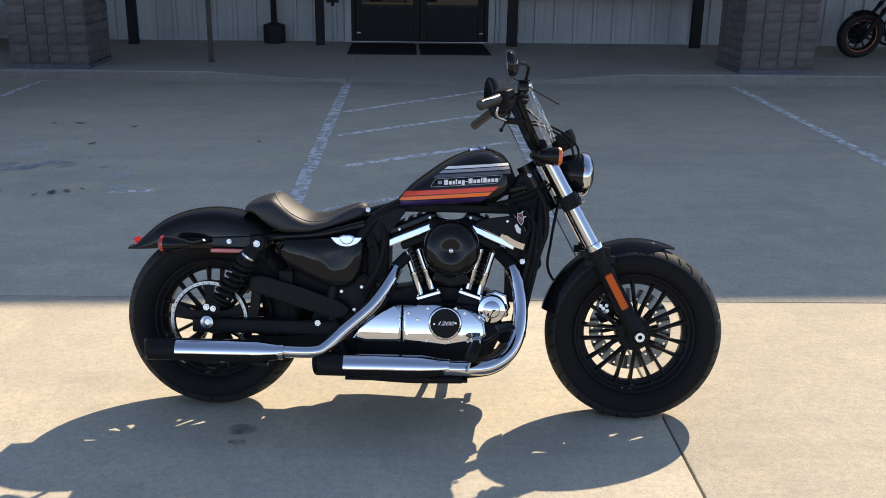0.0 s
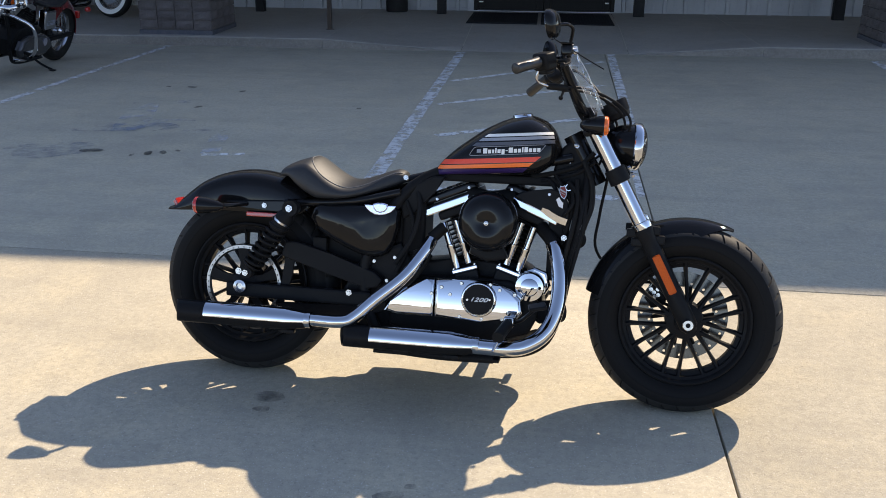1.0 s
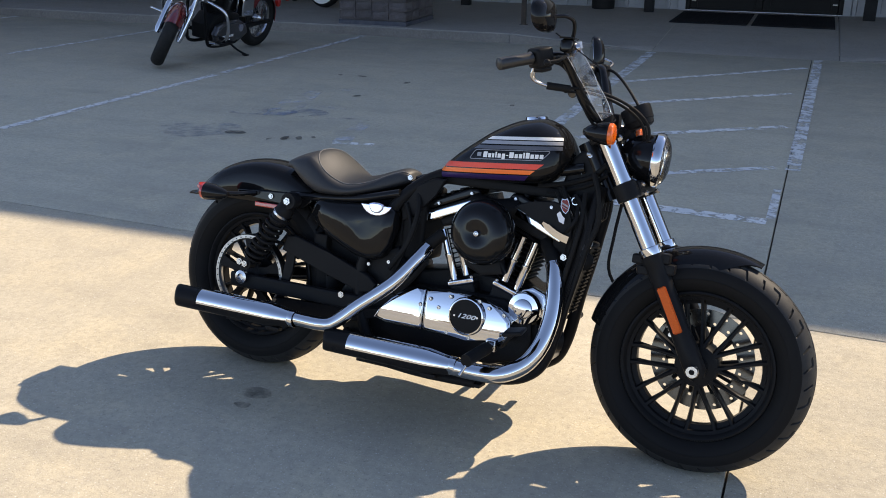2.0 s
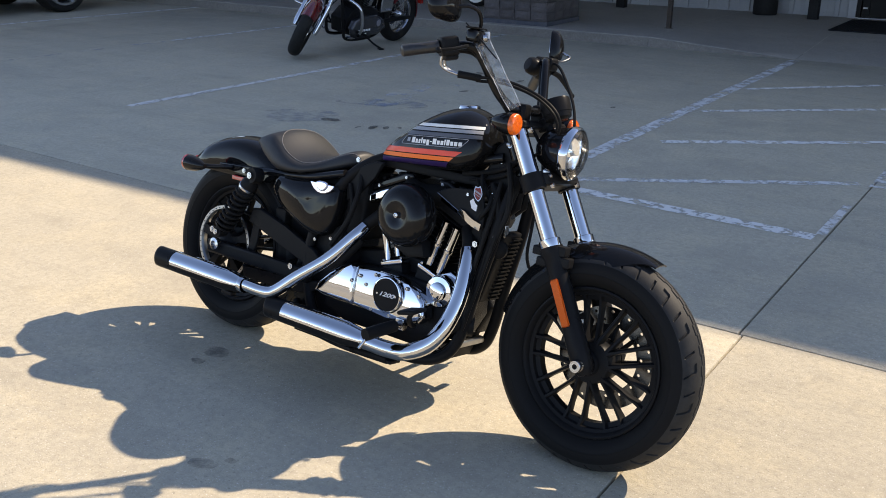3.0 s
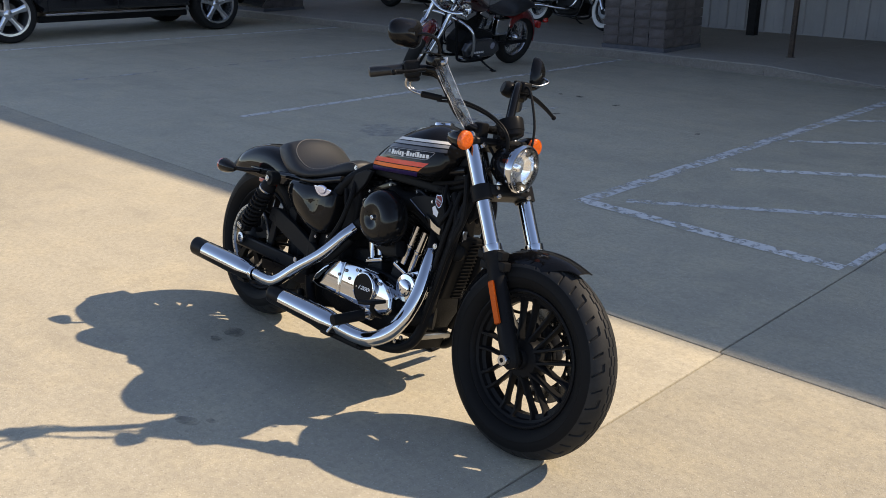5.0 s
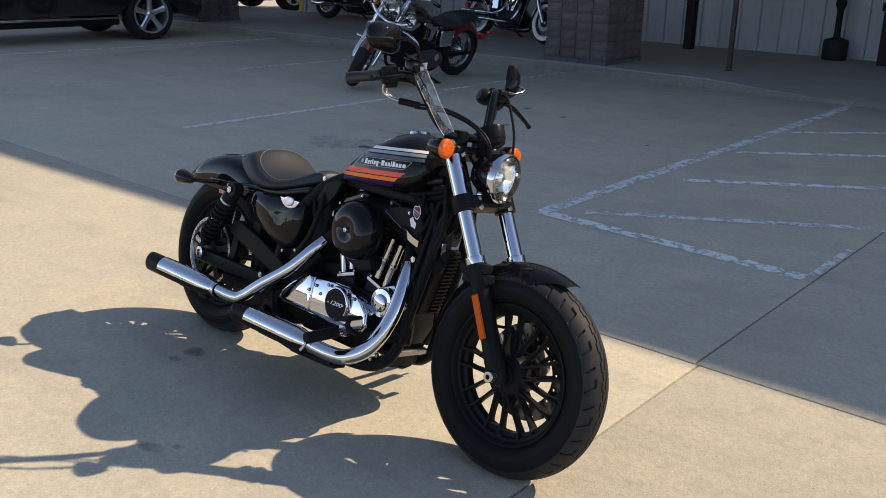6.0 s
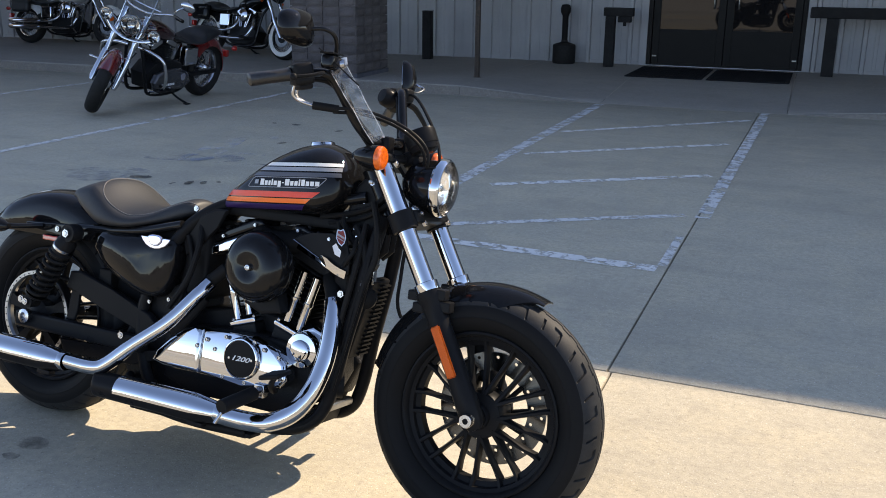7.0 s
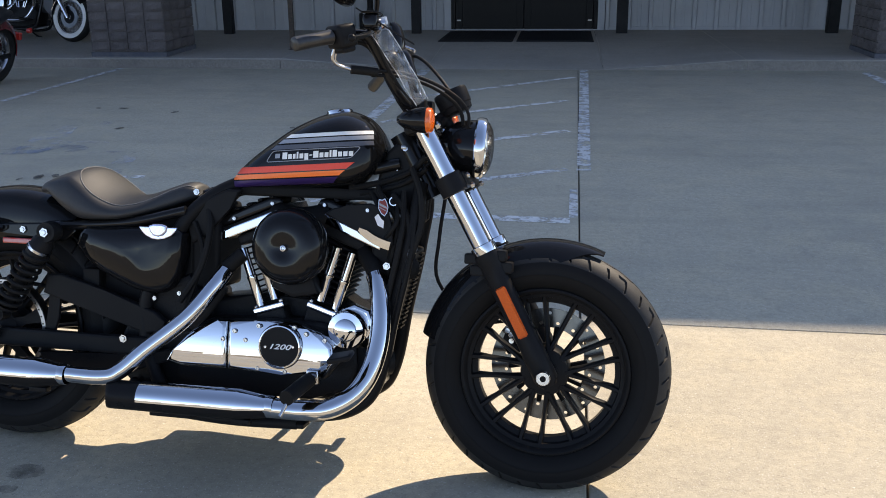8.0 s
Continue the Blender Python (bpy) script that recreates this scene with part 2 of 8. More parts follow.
tape_purple = material("purple decal", (0.030, 0.016, 0.085), 0.35, coat=0.2, spec=0.25, grain=(200, (0.022, 0.012, 0.065), 0.4))
tag_red = material("red paper tag", (0.16, 0.018, 0.016), 0.6, grain=(100, (0.21, 0.03, 0.022), 0.4))
badge_blue = material("enamel badge", (0.62, 0.63, 0.76), 0.10, 0.85, grain=(200, (0.36, 0.37, 0.46), 0.4))
cherry_black = material("black cherry paint", (0.022, 0.003, 0.004), 0.10, coat=1.0, grain=(300, (0.030, 0.004, 0.005), 0.5))
deep_red = material("deep red paint", (0.12, 0.005, 0.007), 0.12, coat=1.0, grain=(300, (0.11, 0.005, 0.006), 0.5))
bike_white = material("pearl white paint", (0.66, 0.66, 0.65), 0.15, coat=1.0, grain=(5, (0.60, 0.60, 0.60), 0.4))
white_wall = material("whitewall rubber", (0.66, 0.65, 0.62), 0.6, grain=(30, (0.54, 0.53, 0.50), 0.5))
grey_cover = material("dark grey engine cover", (0.09, 0.09, 0.095), 0.25, 0.6, grain=(30, (0.06, 0.06, 0.065), 0.5))
car_black = material("black car paint", (0.006, 0.006, 0.008), 0.10, coat=1.0, grain=(500, (0.012, 0.012, 0.014), 0.5))
car_glass = material("dark car glass", (0.008, 0.009, 0.01), 0.03, spec=0.8, coat=0.5)
wheel_silver = material("silver alloy", (0.60, 0.61, 0.63), 0.22, 0.9, grain=(20, (0.50, 0.51, 0.53), 0.5))
lamp_white = material("print white", (0.72, 0.72, 0.72), 0.45, grain=(150, (0.64, 0.64, 0.64), 0.4))
orange_paint = material("orange wheel stripe", (0.50, 0.13, 0.04), 0.35, grain=(60, (0.40, 0.10, 0.03), 0.5))


# ---- shapes ----
def start():
    return bmesh.new()


def finish(name, bm, mat, parent=None, label="", smooth=40):
    mesh = bpy.data.meshes.new(name)
    bm.normal_update()
    bmesh.ops.recalc_face_normals(bm, faces=bm.faces)
    bm.to_mesh(mesh)
    bm.free()
    mesh.materials.append(mat)
    if smooth:
        mesh.shade_smooth()
        mesh.set_sharp_from_angle(angle=radians(smooth))
    ob = new(name, mesh)
    if parent:
        ob.parent = parent
    if label:
        ob["label"] = label
    return ob


def part(name, bm, mat, parent, label="", smooth=40):
    """Links a bmesh as one mesh object under a thing or under a part."""
    return finish(name, bm, mat, parent, label, smooth)


def twin(ob, name, parent, m=None):
    """Another part on the same mesh."""
    o = new(name, ob.data)
    o.parent = parent
    if m is not None:
        o.matrix_local = m
    return o


def thing(name, m, label, category, group="", kind=""):
    e = new(name)
    e.empty_display_size = 0.1
    e.matrix_world = m
    return tagged(e, label, category, group, kind)


def level(bm, faces, bevel):
    """A narrow rim inside large flat faces, so that they shade flat beside their rounded edges."""
    for f in faces:
        f.normal_update()
    flat = [f for f in faces if max(abs(c) for c in f.normal) > 0.9999 and f.calc_area() > (bevel * 3) ** 2]
    out = bmesh.ops.inset_individual(bm, faces=flat, thickness=min(0.0008, bevel * 0.4), use_even_offset=True)
    return list({v for f in flat for v in f.verts} | {v for f in out["faces"] for v in f.verts})


def box(bm, lo, hi, bevel=0.0, seg=2, m=None):
    lo, hi = Vector(lo), Vector(hi)
    made = bmesh.ops.create_cube(bm, size=1.0)["verts"]
    bmesh.ops.scale(bm, vec=hi - lo, verts=made)
    bmesh.ops.translate(bm, vec=(lo + hi) / 2, verts=made)
    if bevel:
        edges = list({e for v in made for e in v.link_edges})
        out = bmesh.ops.bevel(bm, geom=edges, offset=bevel, segments=seg, affect="EDGES", profile=0.5)
        made = list({v for f in out["faces"] for v in f.verts} | {v for v in made if v.is_valid})
        made = list(set(made) | set(level(bm, {f for v in made for f in v.link_faces}, bevel)))
    if m is not None:
        bmesh.ops.transform(bm, matrix=m, verts=made)
    return made


def frame_to(d):
    """Two unit vectors square to d."""
    d = Vector(d).normalized()
    a = d.orthogonal().normalized()
    return a, d.cross(a)


def rings(bm, loops, closed=False, caps=True):
    """Joins loops of points, all of one count, into a skin."""
    vs = [[bm.verts.new(p) for p in loop] for loop in loops]
    n = len(vs[0])
    pairs = list(zip(vs, vs[1:])) + ([(vs[-1], vs[0])] if closed else [])
    for a, b in pairs:
        for i in range(n):
            j = (i + 1) % n
            bm.faces.new((a[i], a[j], b[j], b[i]))
    if caps and not closed:
        bm.faces.new(vs[0])
        bm.faces.new(list(reversed(vs[-1])))
    return vs


def cyl(bm, p, q, r, r2=None, n=16, caps=True):
    p, q = Vector(p), Vector(q)
    a, b = frame_to(q - p)
    r2 = r if r2 is None else r2
    rings(bm, [[c + (a * math.cos(k * math.tau / n) + b * math.sin(k * math.tau / n)) * s for k in range(n)] for c, s in ((p, r), (q, r2))], caps=caps)


def smooth_path(points, steps=5):
    """A Catmull-Rom line through a few points."""
    pts = [Vector(p) for p in points]
    if len(pts) < 3:
        return pts
    ext = [pts[0] * 2 - pts[1]] + pts + [pts[-1] * 2 - pts[-2]]
    out = []
    for i in range(1, len(ext) - 2):
        p0, p1, p2, p3 = ext[i - 1:i + 3]
        for k in range(steps):
            t = k / steps
            out.append(0.5 * (2 * p1 + (p2 - p0) * t + (2 * p0 - 5 * p1 + 4 * p2 - p3) * t * t + (3 * p1 - p0 - 3 * p2 + p3) * t ** 3))
    return out + [pts[-1]]


def tube(bm, points, r, n=12, steps=5, r_end=None, flat=1.0, caps=True):
    path = smooth_path(points, steps)
    a, b = frame_to(path[1] - path[0])
    loops = []
    for i, c in enumerate(path):
        d = (path[min(i + 1, len(path) - 1)] - path[max(i - 1, 0)]).normalized()
        a = (a - d * a.dot(d)).normalized()
        b = d.cross(a)
        s = r if r_end is None else r + (r_end - r) * i / (len(path) - 1)
        loops.append([c + (a * math.cos(k * math.tau / n) + b * math.sin(k * math.tau / n) * flat) * s for k in range(n)])
    rings(bm, loops, caps=caps)


def lathe(bm, profile, at=(0, 0, 0), axis=(0, 1, 0), n=32, closed=False):
    """profile: (radius, height along the axis)."""
    at, axis = Vector(at), Vector(axis).normalized()
    a, b = frame_to(axis)
    loops = []
    for k in range(n):
        w = a * math.cos(k * math.tau / n) + b * math.sin(k * math.tau / n)
        loops.append([at + w * r + axis * h for r, h in profile])
    vs = [[bm.verts.new(p) for p in loop] for loop in loops]
    m = len(profile)
    for k in range(n):
        u, v = vs[k], vs[(k + 1) % n]
        for i in range(m if closed else m - 1):
            j = (i + 1) % m
            bm.faces.new((u[i], u[j], v[j], v[i]))
    bmesh.ops.remove_doubles(bm, verts=[x for u in vs for x in u], dist=1e-5)


def plate(bm, outline, y0, y1, bevel=0.0, seg=2):
    """An outline in (x, z), given depth from y0 to y1."""
    lo = [bm.verts.new((x, y0, z)) for x, z in outline]
    hi = [bm.verts.new((x, y1, z)) for x, z in outline]
    n = len(lo)
    faces = [bm.faces.new(lo), bm.faces.new(list(reversed(hi)))]
    for i in range(n):
        j = (i + 1) % n
        faces.append(bm.faces.new((lo[i], hi[i], hi[j], lo[j])))
    if bevel:
        edges = list({e for f in faces[:2] for e in f.edges})
        out = bmesh.ops.bevel(bm, geom=edges, offset=bevel, segments=seg, affect="EDGES", profile=0.5)
        around = {f for v in out["verts"] for f in v.link_faces}
        for f in around:
            f.normal_update()
        level(bm, {f for f in around if abs(f.normal.y) > 0.9999}, bevel)


def ball(bm, c, r, n=16, m=10):
    c = Vector(c)
    r = Vector(r) if hasattr(r, "__len__") else Vector((r, r, r))
    made = bmesh.ops.create_uvsphere(bm, u_segments=n, v_segments=m, radius=1.0)["verts"]
    bmesh.ops.scale(bm, vec=r, verts=made)
    bmesh.ops.translate(bm, vec=c, verts=made)
    return made


def circle_outline(cx, cz, r, n=24):
    return [(cx + r * math.cos(k * math.tau / n), cz + r * math.sin(k * math.tau / n)) for k in range(n)]


def ease(a, b, x):
    t = min(1.0, max(0.0, (x - a) / (b - a)))
    return t * t * (3 - 2 * t)


def along(keys, x):
    """A smooth value at x through (x, value) keys, without overshoot."""
    if x <= keys[0][0]:
        return keys[0][1]
    if x >= keys[-1][0]:
        return keys[-1][1]
    rise = [(b[1] - a[1]) / (b[0] - a[0]) for a, b in zip(keys, keys[1:])]
    slope = [rise[0]] + [0.0 if a * b <= 0 else 2 * a * b / (a + b) for a, b in zip(rise, rise[1:])] + [rise[-1]]
    for i, ((xa, va), (xb, vb)) in enumerate(zip(keys, keys[1:])):
        if x <= xb:
            h = xb - xa
            t = (x - xa) / h
            return va * (1 + 2 * t) * (1 - t) ** 2 + slope[i] * h * t * (1 - t) ** 2 + vb * t * t * (3 - 2 * t) + slope[i + 1] * h * t * t * (t - 1)


def letters(name, text, size, m, mat, parent, shear=0.0, label=""):
    """A word in the built-in font, as a thin mesh under its thing."""
    curve = bpy.data.curves.new(name, "FONT")
    curve.body, curve.size, curve.align_x, curve.align_y, curve.extrude, curve.shear = text, size, "CENTER", "CENTER", 0.0008, shear
    curve.offset = size * 0.012
    ob = new(name, curve)
    bpy.context.view_layer.update()
    mesh = bpy.data.meshes.new_from_object(ob.evaluated_get(bpy.context.evaluated_depsgraph_get()))
    bpy.data.objects.remove(ob)
    mesh.materials.clear()
    mesh.materials.append(mat)
    o = new(name, mesh)
    o.parent, o.matrix_local = parent, m
    if label:
        o["label"] = label
    return o


# ---- the lot, the walk and the building ----
BUILDING = pose(0, 14.87, 0, 0, 0, 1.5)           # x along the wall, y into the building
CURB = -3.60                                        # the curb's face, in the building's frame
WALK = 0.11

bm = start()
bmesh.ops.create_grid(bm, x_segments=2, y_segments=2, size=900)
bmesh.ops.translate(bm, vec=(0, 0, -0.03), verts=bm.verts)
tagged(finish("ground", bm, far_concrete, smooth=0), "sunlit tan concrete lot reaching to the horizon", "ground", kind="structure")


# low buildings and trees along the horizon, on the lot's open sides
bm = start()
rng = random.Random(11)
for k in range(110):
    a = radians(-200 + 215 * k / 109) + rng.uniform(-0.02, 0.02)
    r, w, h = rng.uniform(160, 260), rng.uniform(6, 26), rng.uniform(1.8, 4.6) * (1.9 if k % 9 == 0 else 1.0)
    m = Matrix.Translation((r * math.cos(a), r * math.sin(a), -0.03)) @ Matrix.Rotation(a + math.pi / 2, 4, "Z")
    if k % 3:
        box(bm, (-w / 2, -3, 0), (w / 2, 3, h), m=m)
        box(bm, (-w / 2 - 0.3, -3.3, h), (w / 2 + 0.3, 3.3, h + 0.3), m=m)
    else:
        for j in range(7):
            c = m @ Vector((rng.uniform(-w, w) * 0.4, rng.uniform(-2, 2), rng.uniform(0.35, 0.8) * h))
            bmesh.ops.create_icosphere(bm, subdivisions=2, radius=rng.uniform(0.25, 0.45) * h, matrix=Matrix.Translation(c))
tagged(finish("far_skyline", bm, far_walls, smooth=0), "distant low tan buildings and trees along the horizon", "skyline", kind="stuff")


def strip(name, points, width, mat, label, z=0.004):
    """A painted line on the ground, with slightly uneven edges."""
    bm = start()
    path = [Vector((*p, z)) for p in points]
    rows = []
    for p, q in zip(path, path[1:]):
        d = (q - p)
        side = Vector((-d.y, d.x, 0)).normalized() * width / 2
        k = max(2, int(d.length / 0.12))
        for i in range(k + 1):
            c = p + d * i / k
            w = 1 + 0.10 * noise.noise(c * 5.0)
            rows.append((bm.verts.new(c - side * w), bm.verts.new(c + side * w)))
    for (a, b), (c, d) in zip(rows, rows[1:]):
        bm.faces.new((a, b, d, c))
    return tagged(finish(name, bm, mat, smooth=0), label, "road marking", kind="structure")


strip("parking_line", [(-0.99, 11.15), (-0.90, 5.52)], 0.105, thin_paint, "worn white painted parking line on concrete")
strip("parking_line", [(0.738, 11.25), (0.762, 6.5)], 0.085, thin_paint, "worn white painted parking line along a joint")
strip("parking_line", [(-4.54, 11.1), (-4.52, 8.1)], 0.08, thin_paint, "worn white painted parking line on concrete")
strip("parking_line", [(-4.511, 7.98), (-4.56, 5.45)], 0.085, fresh_paint, "white painted near end of a parking line")
strip("parking_line", [(3.63, 11.2), (3.50, 5.4)], 0.10, thin_paint, "worn white painted parking line on concrete")
strip("parking_line", [(-7.2, 11.0), (-7.36, 8.2)], 0.08, thin_paint, "faded white painted parking line on concrete")
strip("parking_line", [(-7.365, 8.1), (-7.5, 5.3)], 0.08, faint_paint, "faded white painted parking line on concrete")
strip("parking_line", [(-10.1, 11.05), (-10.6, 5.3)], 0.10, line_paint, "worn white painted parking line on concrete")
strip("parking_line", [(0.708, 6.05), (0.716, 5.46)], 0.045, thin_paint, "short worn end of a painted parking line")
strip("parking_line", [(-0.95, 5.46), (0.70, 5.40)], 0.10, line_paint, "worn white painted line closing the hatched bay")
for xa, ya, xb, yb in ((-0.72, 5.64, 0.66, 6.53), (-0.68, 6.83, 0.64, 7.77), (-0.83, 8.00, 0.60, 9.16), (-0.86, 9.17, 0.64, 10.66)):
    strip("hatch_line", [(xa, ya), (xb, yb)], 0.085 if 6.5 < ya < 7 else 0.075, line_paint if 6 < ya else thin_paint, "worn white diagonal hatch stripe on concrete")


def blot(name, cx, cy, rx, ry, mat, label, turn=0.0, z=0.005, seed=0):
    bm = start()
    n = 36
    rim = []
    for k in range(n):
        a = k * math.tau / n
        r = 1 + 0.25 * noise.noise(Vector((math.cos(a) * 1.4 + seed, math.sin(a) * 1.4, seed * 0.7)))
        x, y = rx * r * math.cos(a), ry * r * math.sin(a)
        rim.append(bm.verts.new((cx + x * math.cos(turn) - y * math.sin(turn), cy + x * math.sin(turn) + y * math.cos(turn), z)))
    bm.faces.new(rim)
    return tagged(finish(name, bm, mat, smooth=0), label, "stain", kind="structure")


blot("ground_stain", -3.25, 5.98, 0.32, 0.22, blue_paint, "rubbed blue paint patch on concrete", 0.3, seed=1)
blot("ground_stain", -3.05, 6.75, 0.42, 0.16, blue_paint, "rubbed blue paint patch on concrete", 0.2, seed=12)
for name, points, wide, mat in (
        ("faded_mark", [(-2.51, 6.73), (-2.25, 6.74)], 0.05, blue_paint),
        ("faded_mark", [(-2.26, 6.70), (-2.12, 6.06)], 0.13, grey_paint),
        ("faded_mark", [(-2.16, 6.02), (-1.88, 6.08)], 0.06, line_paint),
        ("faded_mark", [(-3.29, 7.70), (-2.98, 6.62)], 0.24, grey_paint),
        ("faded_mark", [(-3.20, 7.72), (-2.95, 7.80)], 0.16, grey_paint),
        ("faded_mark", [(-2.94, 7.03), (-2.61, 7.07)], 0.09, grey_paint),
        ("faded_mark", [(-2.85, 6.68), (-2.51, 6.71)], 0.07, grey_paint)):
    strip(name, points, wide, mat, "rubbed pale blue paint mark on concrete", 0.0048)
blot("ground_stain", -2.95, 6.02, 0.075, 0.045, oil_stain, "dark oval oil spot on concrete", 0.2, 0.006, 4)
for x, y, r in ((-2.53, 6.00, 0.034), (-2.44, 6.04, 0.028), (-2.62, 5.94, 0.018), (-2.36, 6.10, 0.018), (-3.42, 8.44, 0.025), (-3.19, 8.45, 0.032), (-2.79, 7.57, 0.030), (-1.45, 7.70, 0.022), (-2.66, 8.3, 0.03)):
    blot("ground_stain", x, y, r * 1.5, r * 0.8, oil_stain, "small dark oil spot on concrete", x * 3, 0.006, x + y)
blot("ground_stain", -0.695, 2.855, 0.055, 0.036, faint_stain, "dark wet spot on concrete", 0.1, 0.006, 7)
blot("ground_stain", -0.69, 2.77, 0.028, 0.018, faint_stain, "dark wet spot on concrete", 0.1, 0.006, 8)
blot("ground_stain", -0.19, 2.345, 0.045, 0.025, faint_stain, "dark wet spot on concrete", 0.3, 0.006, 9)
blot("ground_stain", -0.13, 2.40, 0.020, 0.012, faint_stain, "small dark wet spot on concrete", 0.3, 0.006, 10)


def walk_height(u, v):
    linear = 1.0
    if -2.75 < u < -1.1:
        linear = (-1.1 - u) / 1.65
    elif -1.1 <= u <= 0.85:
        linear = 0.0
    elif 0.85 < u < 2.35:
        linear = (u - 0.85) / 1.5
    rise = min(1.0, max(0.0, (v - CURB) / 1.7))
    return WALK * max(linear, rise) + 0.004


walk_thing = thing("sidewalk", BUILDING, "shaded grey concrete sidewalk with a curb ramp before the doors", "sidewalk", kind="structure")
cuts = [-15.5, -13.2, -9.2, -5.2, -2.75, -1.1, 0.85, 2.35, 5.2, 9.2, 13.0]
for ua, ub in zip(cuts, cuts[1:]):
    bm = start()
    nu, nv = 6, 12
    top = []
    for i in range(nu + 1):
        u = ua + 0.0025 + (ub - ua - 0.005) * i / nu
        col = [bm.verts.new((u, CURB, -0.02)), bm.verts.new((u, CURB, walk_height(u, CURB) - 0.012 if walk_height(u, CURB) > 0.02 else 0.0)), bm.verts.new((u, CURB + 0.014, walk_height(u, CURB)))]
        for k in range(1, nv + 1):
            v = CURB + 0.014 + (0.02 - CURB - 0.014) * k / nv
            col.append(bm.verts.new((u, v, walk_height(u, v))))
        top.append(col)
    for a, b in zip(top, top[1:]):
        for k in range(len(a) - 1):
            bm.faces.new((a[k], b[k], b[k + 1], a[k + 1]))
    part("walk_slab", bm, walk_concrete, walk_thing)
for ua, ub in ((-15.5, -2.76), (2.36, 13.0)):
    # darker facing laid along the curb
    bm = start()
    box(bm, (ua, CURB - 0.012, -0.02), (ub, CURB + 0.001, WALK - 0.006), 0.004)
    part("curb", bm, curb_concrete, walk_thing, "dark rounded concrete curb")
for high_u, low_u in ((-2.755, -1.16), (2.355, 0.91)):
    # tapered curb beside the ramp
    bm = start()
    v0, v1 = CURB - 0.012, CURB + 0.001
    ends = [[Vector((u, v0, -0.02)), Vector((u, v1, -0.02)), Vector((u, v1, top)), Vector((u, v0, top - 0.003))] for u, top in ((high_u, WALK - 0.006), (low_u, 0.002))]
    rings(bm, ends)
    part("curb", bm, curb_concrete, walk_thing, "dark tapered concrete curb")

# ribbed steel wall
siding = thing("wall_front", BUILDING, "light grey ribbed steel siding wall", "wall", kind="structure")
DOOR = (-1.22, 0.90)
for name, ua, ub, za, zb in (("siding_sheet", -13.4, DOOR[0] - 0.10, WALK, 3.6), ("siding_sheet", DOOR[1] + 0.10, 13.0, WALK, 3.6), ("siding_sheet", DOOR[0] - 0.10, DOOR[1] + 0.10, 2.35, 3.6)):
    bm = start()
    pitch, row = 0.305, []
    u = ua
    outline = []
    while u < ub:
        for du, dv in ((0.0, 0.0), (0.012, -0.038), (0.060, -0.038), (0.072, 0.0), (0.16, 0.0), (0.165, -0.004), (0.205, -0.004), (0.21, 0.0)):
            if u + du < ub:
                outline.append((u + du, dv))
        u += pitch
    outline.append((ub, 0.0))
    lo = [bm.verts.new((a, b, za)) for a, b in outline]
    hi = [bm.verts.new((a, b, zb)) for a, b in outline]
    for i in range(len(lo) - 1):
        bm.faces.new((lo[i], lo[i + 1], hi[i + 1], hi[i]))
    part(name, bm, siding_paint, siding, smooth=0)
bm = start()
box(bm, (-13.4, 0.012, 0.0), (DOOR[0] - 0.1, 0.18, 3.6))
box(bm, (DOOR[1] + 0.1, 0.012, 0.0), (13.0, 0.18, 3.6))
box(bm, (DOOR[0] - 0.1, 0.012, 2.36), (DOOR[1] + 0.1, 0.18, 3.6))
part("wall_core", bm, stucco, siding, smooth=0)
for ua, ub in ((-13.4, DOOR[0] - 0.11), (DOOR[1] + 0.11, 13.0)):
    bm = start()
    box(bm, (ua, -0.012, WALK), (ub, -0.001, WALK + 0.05), 0.003)
    part("base_flashing", bm, siding_paint, siding, smooth=0)
for u in DOOR:
    bm = start()
    s = -1 if u < 0 else 1
    box(bm, (min(u, u + s * 0.10), -0.045, WALK), (max(u, u + s * 0.10), 0.0, 2.36), 0.004)
    part("door_trim", bm, siding_paint, siding)

# unseen canopy, closed rest of the building, parapets turned to place the lot's shade edge
shell = thing("building_shell", BUILDING, "unseen tan stucco canopy and parapet that shade the lot", "building", kind="structure")
bm = start()
box(bm, (-16.5, CURB - 0.60, 3.0), (15.0, -0.05, 3.3))
part("canopy", bm, stucco, shell, smooth=0)
bm = start()
box(bm, (-1.6, CURB - 0.60, 3.3), (24.0, CURB - 0.30, 6.95), m=Matrix.Rotation(radians(0.5), 4, "Z"))
part("parapet", bm, stucco, shell, smooth=0)
bm = start()
box(bm, (-22.0, -0.15, 3.3), (0.0, 0.15, 6.95), m=Matrix.Translation((-1.6, CURB - 0.464, 0)) @ Matrix.Rotation(radians(1.9), 4, "Z"))
part("parapet", bm, stucco, shell, smooth=0)
bm = start()
box(bm, (-13.4, 0.185, 3.6), (13.0, 12.0, 5.2))
box(bm, (-13.4, 0.185, 0.0), (-13.22, 12.0, 3.6))
box(bm, (12.82, 0.185, 0.0), (13.0, 12.0, 3.6))
box(bm, (-13.22, 11.8, 0.0), (12.8, 12.0, 3.6))
part("rear_hall", bm, stucco, shell, smooth=0)
bm = start()
box(bm, (-2.6, 3.0, 0.0), (2.4, 3.1, 3.0))
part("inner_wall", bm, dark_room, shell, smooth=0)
bm = start()
box(bm, (-2.6, 0.19, 0.0), (2.4, 3.0, WALK))
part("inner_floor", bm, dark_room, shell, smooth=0)

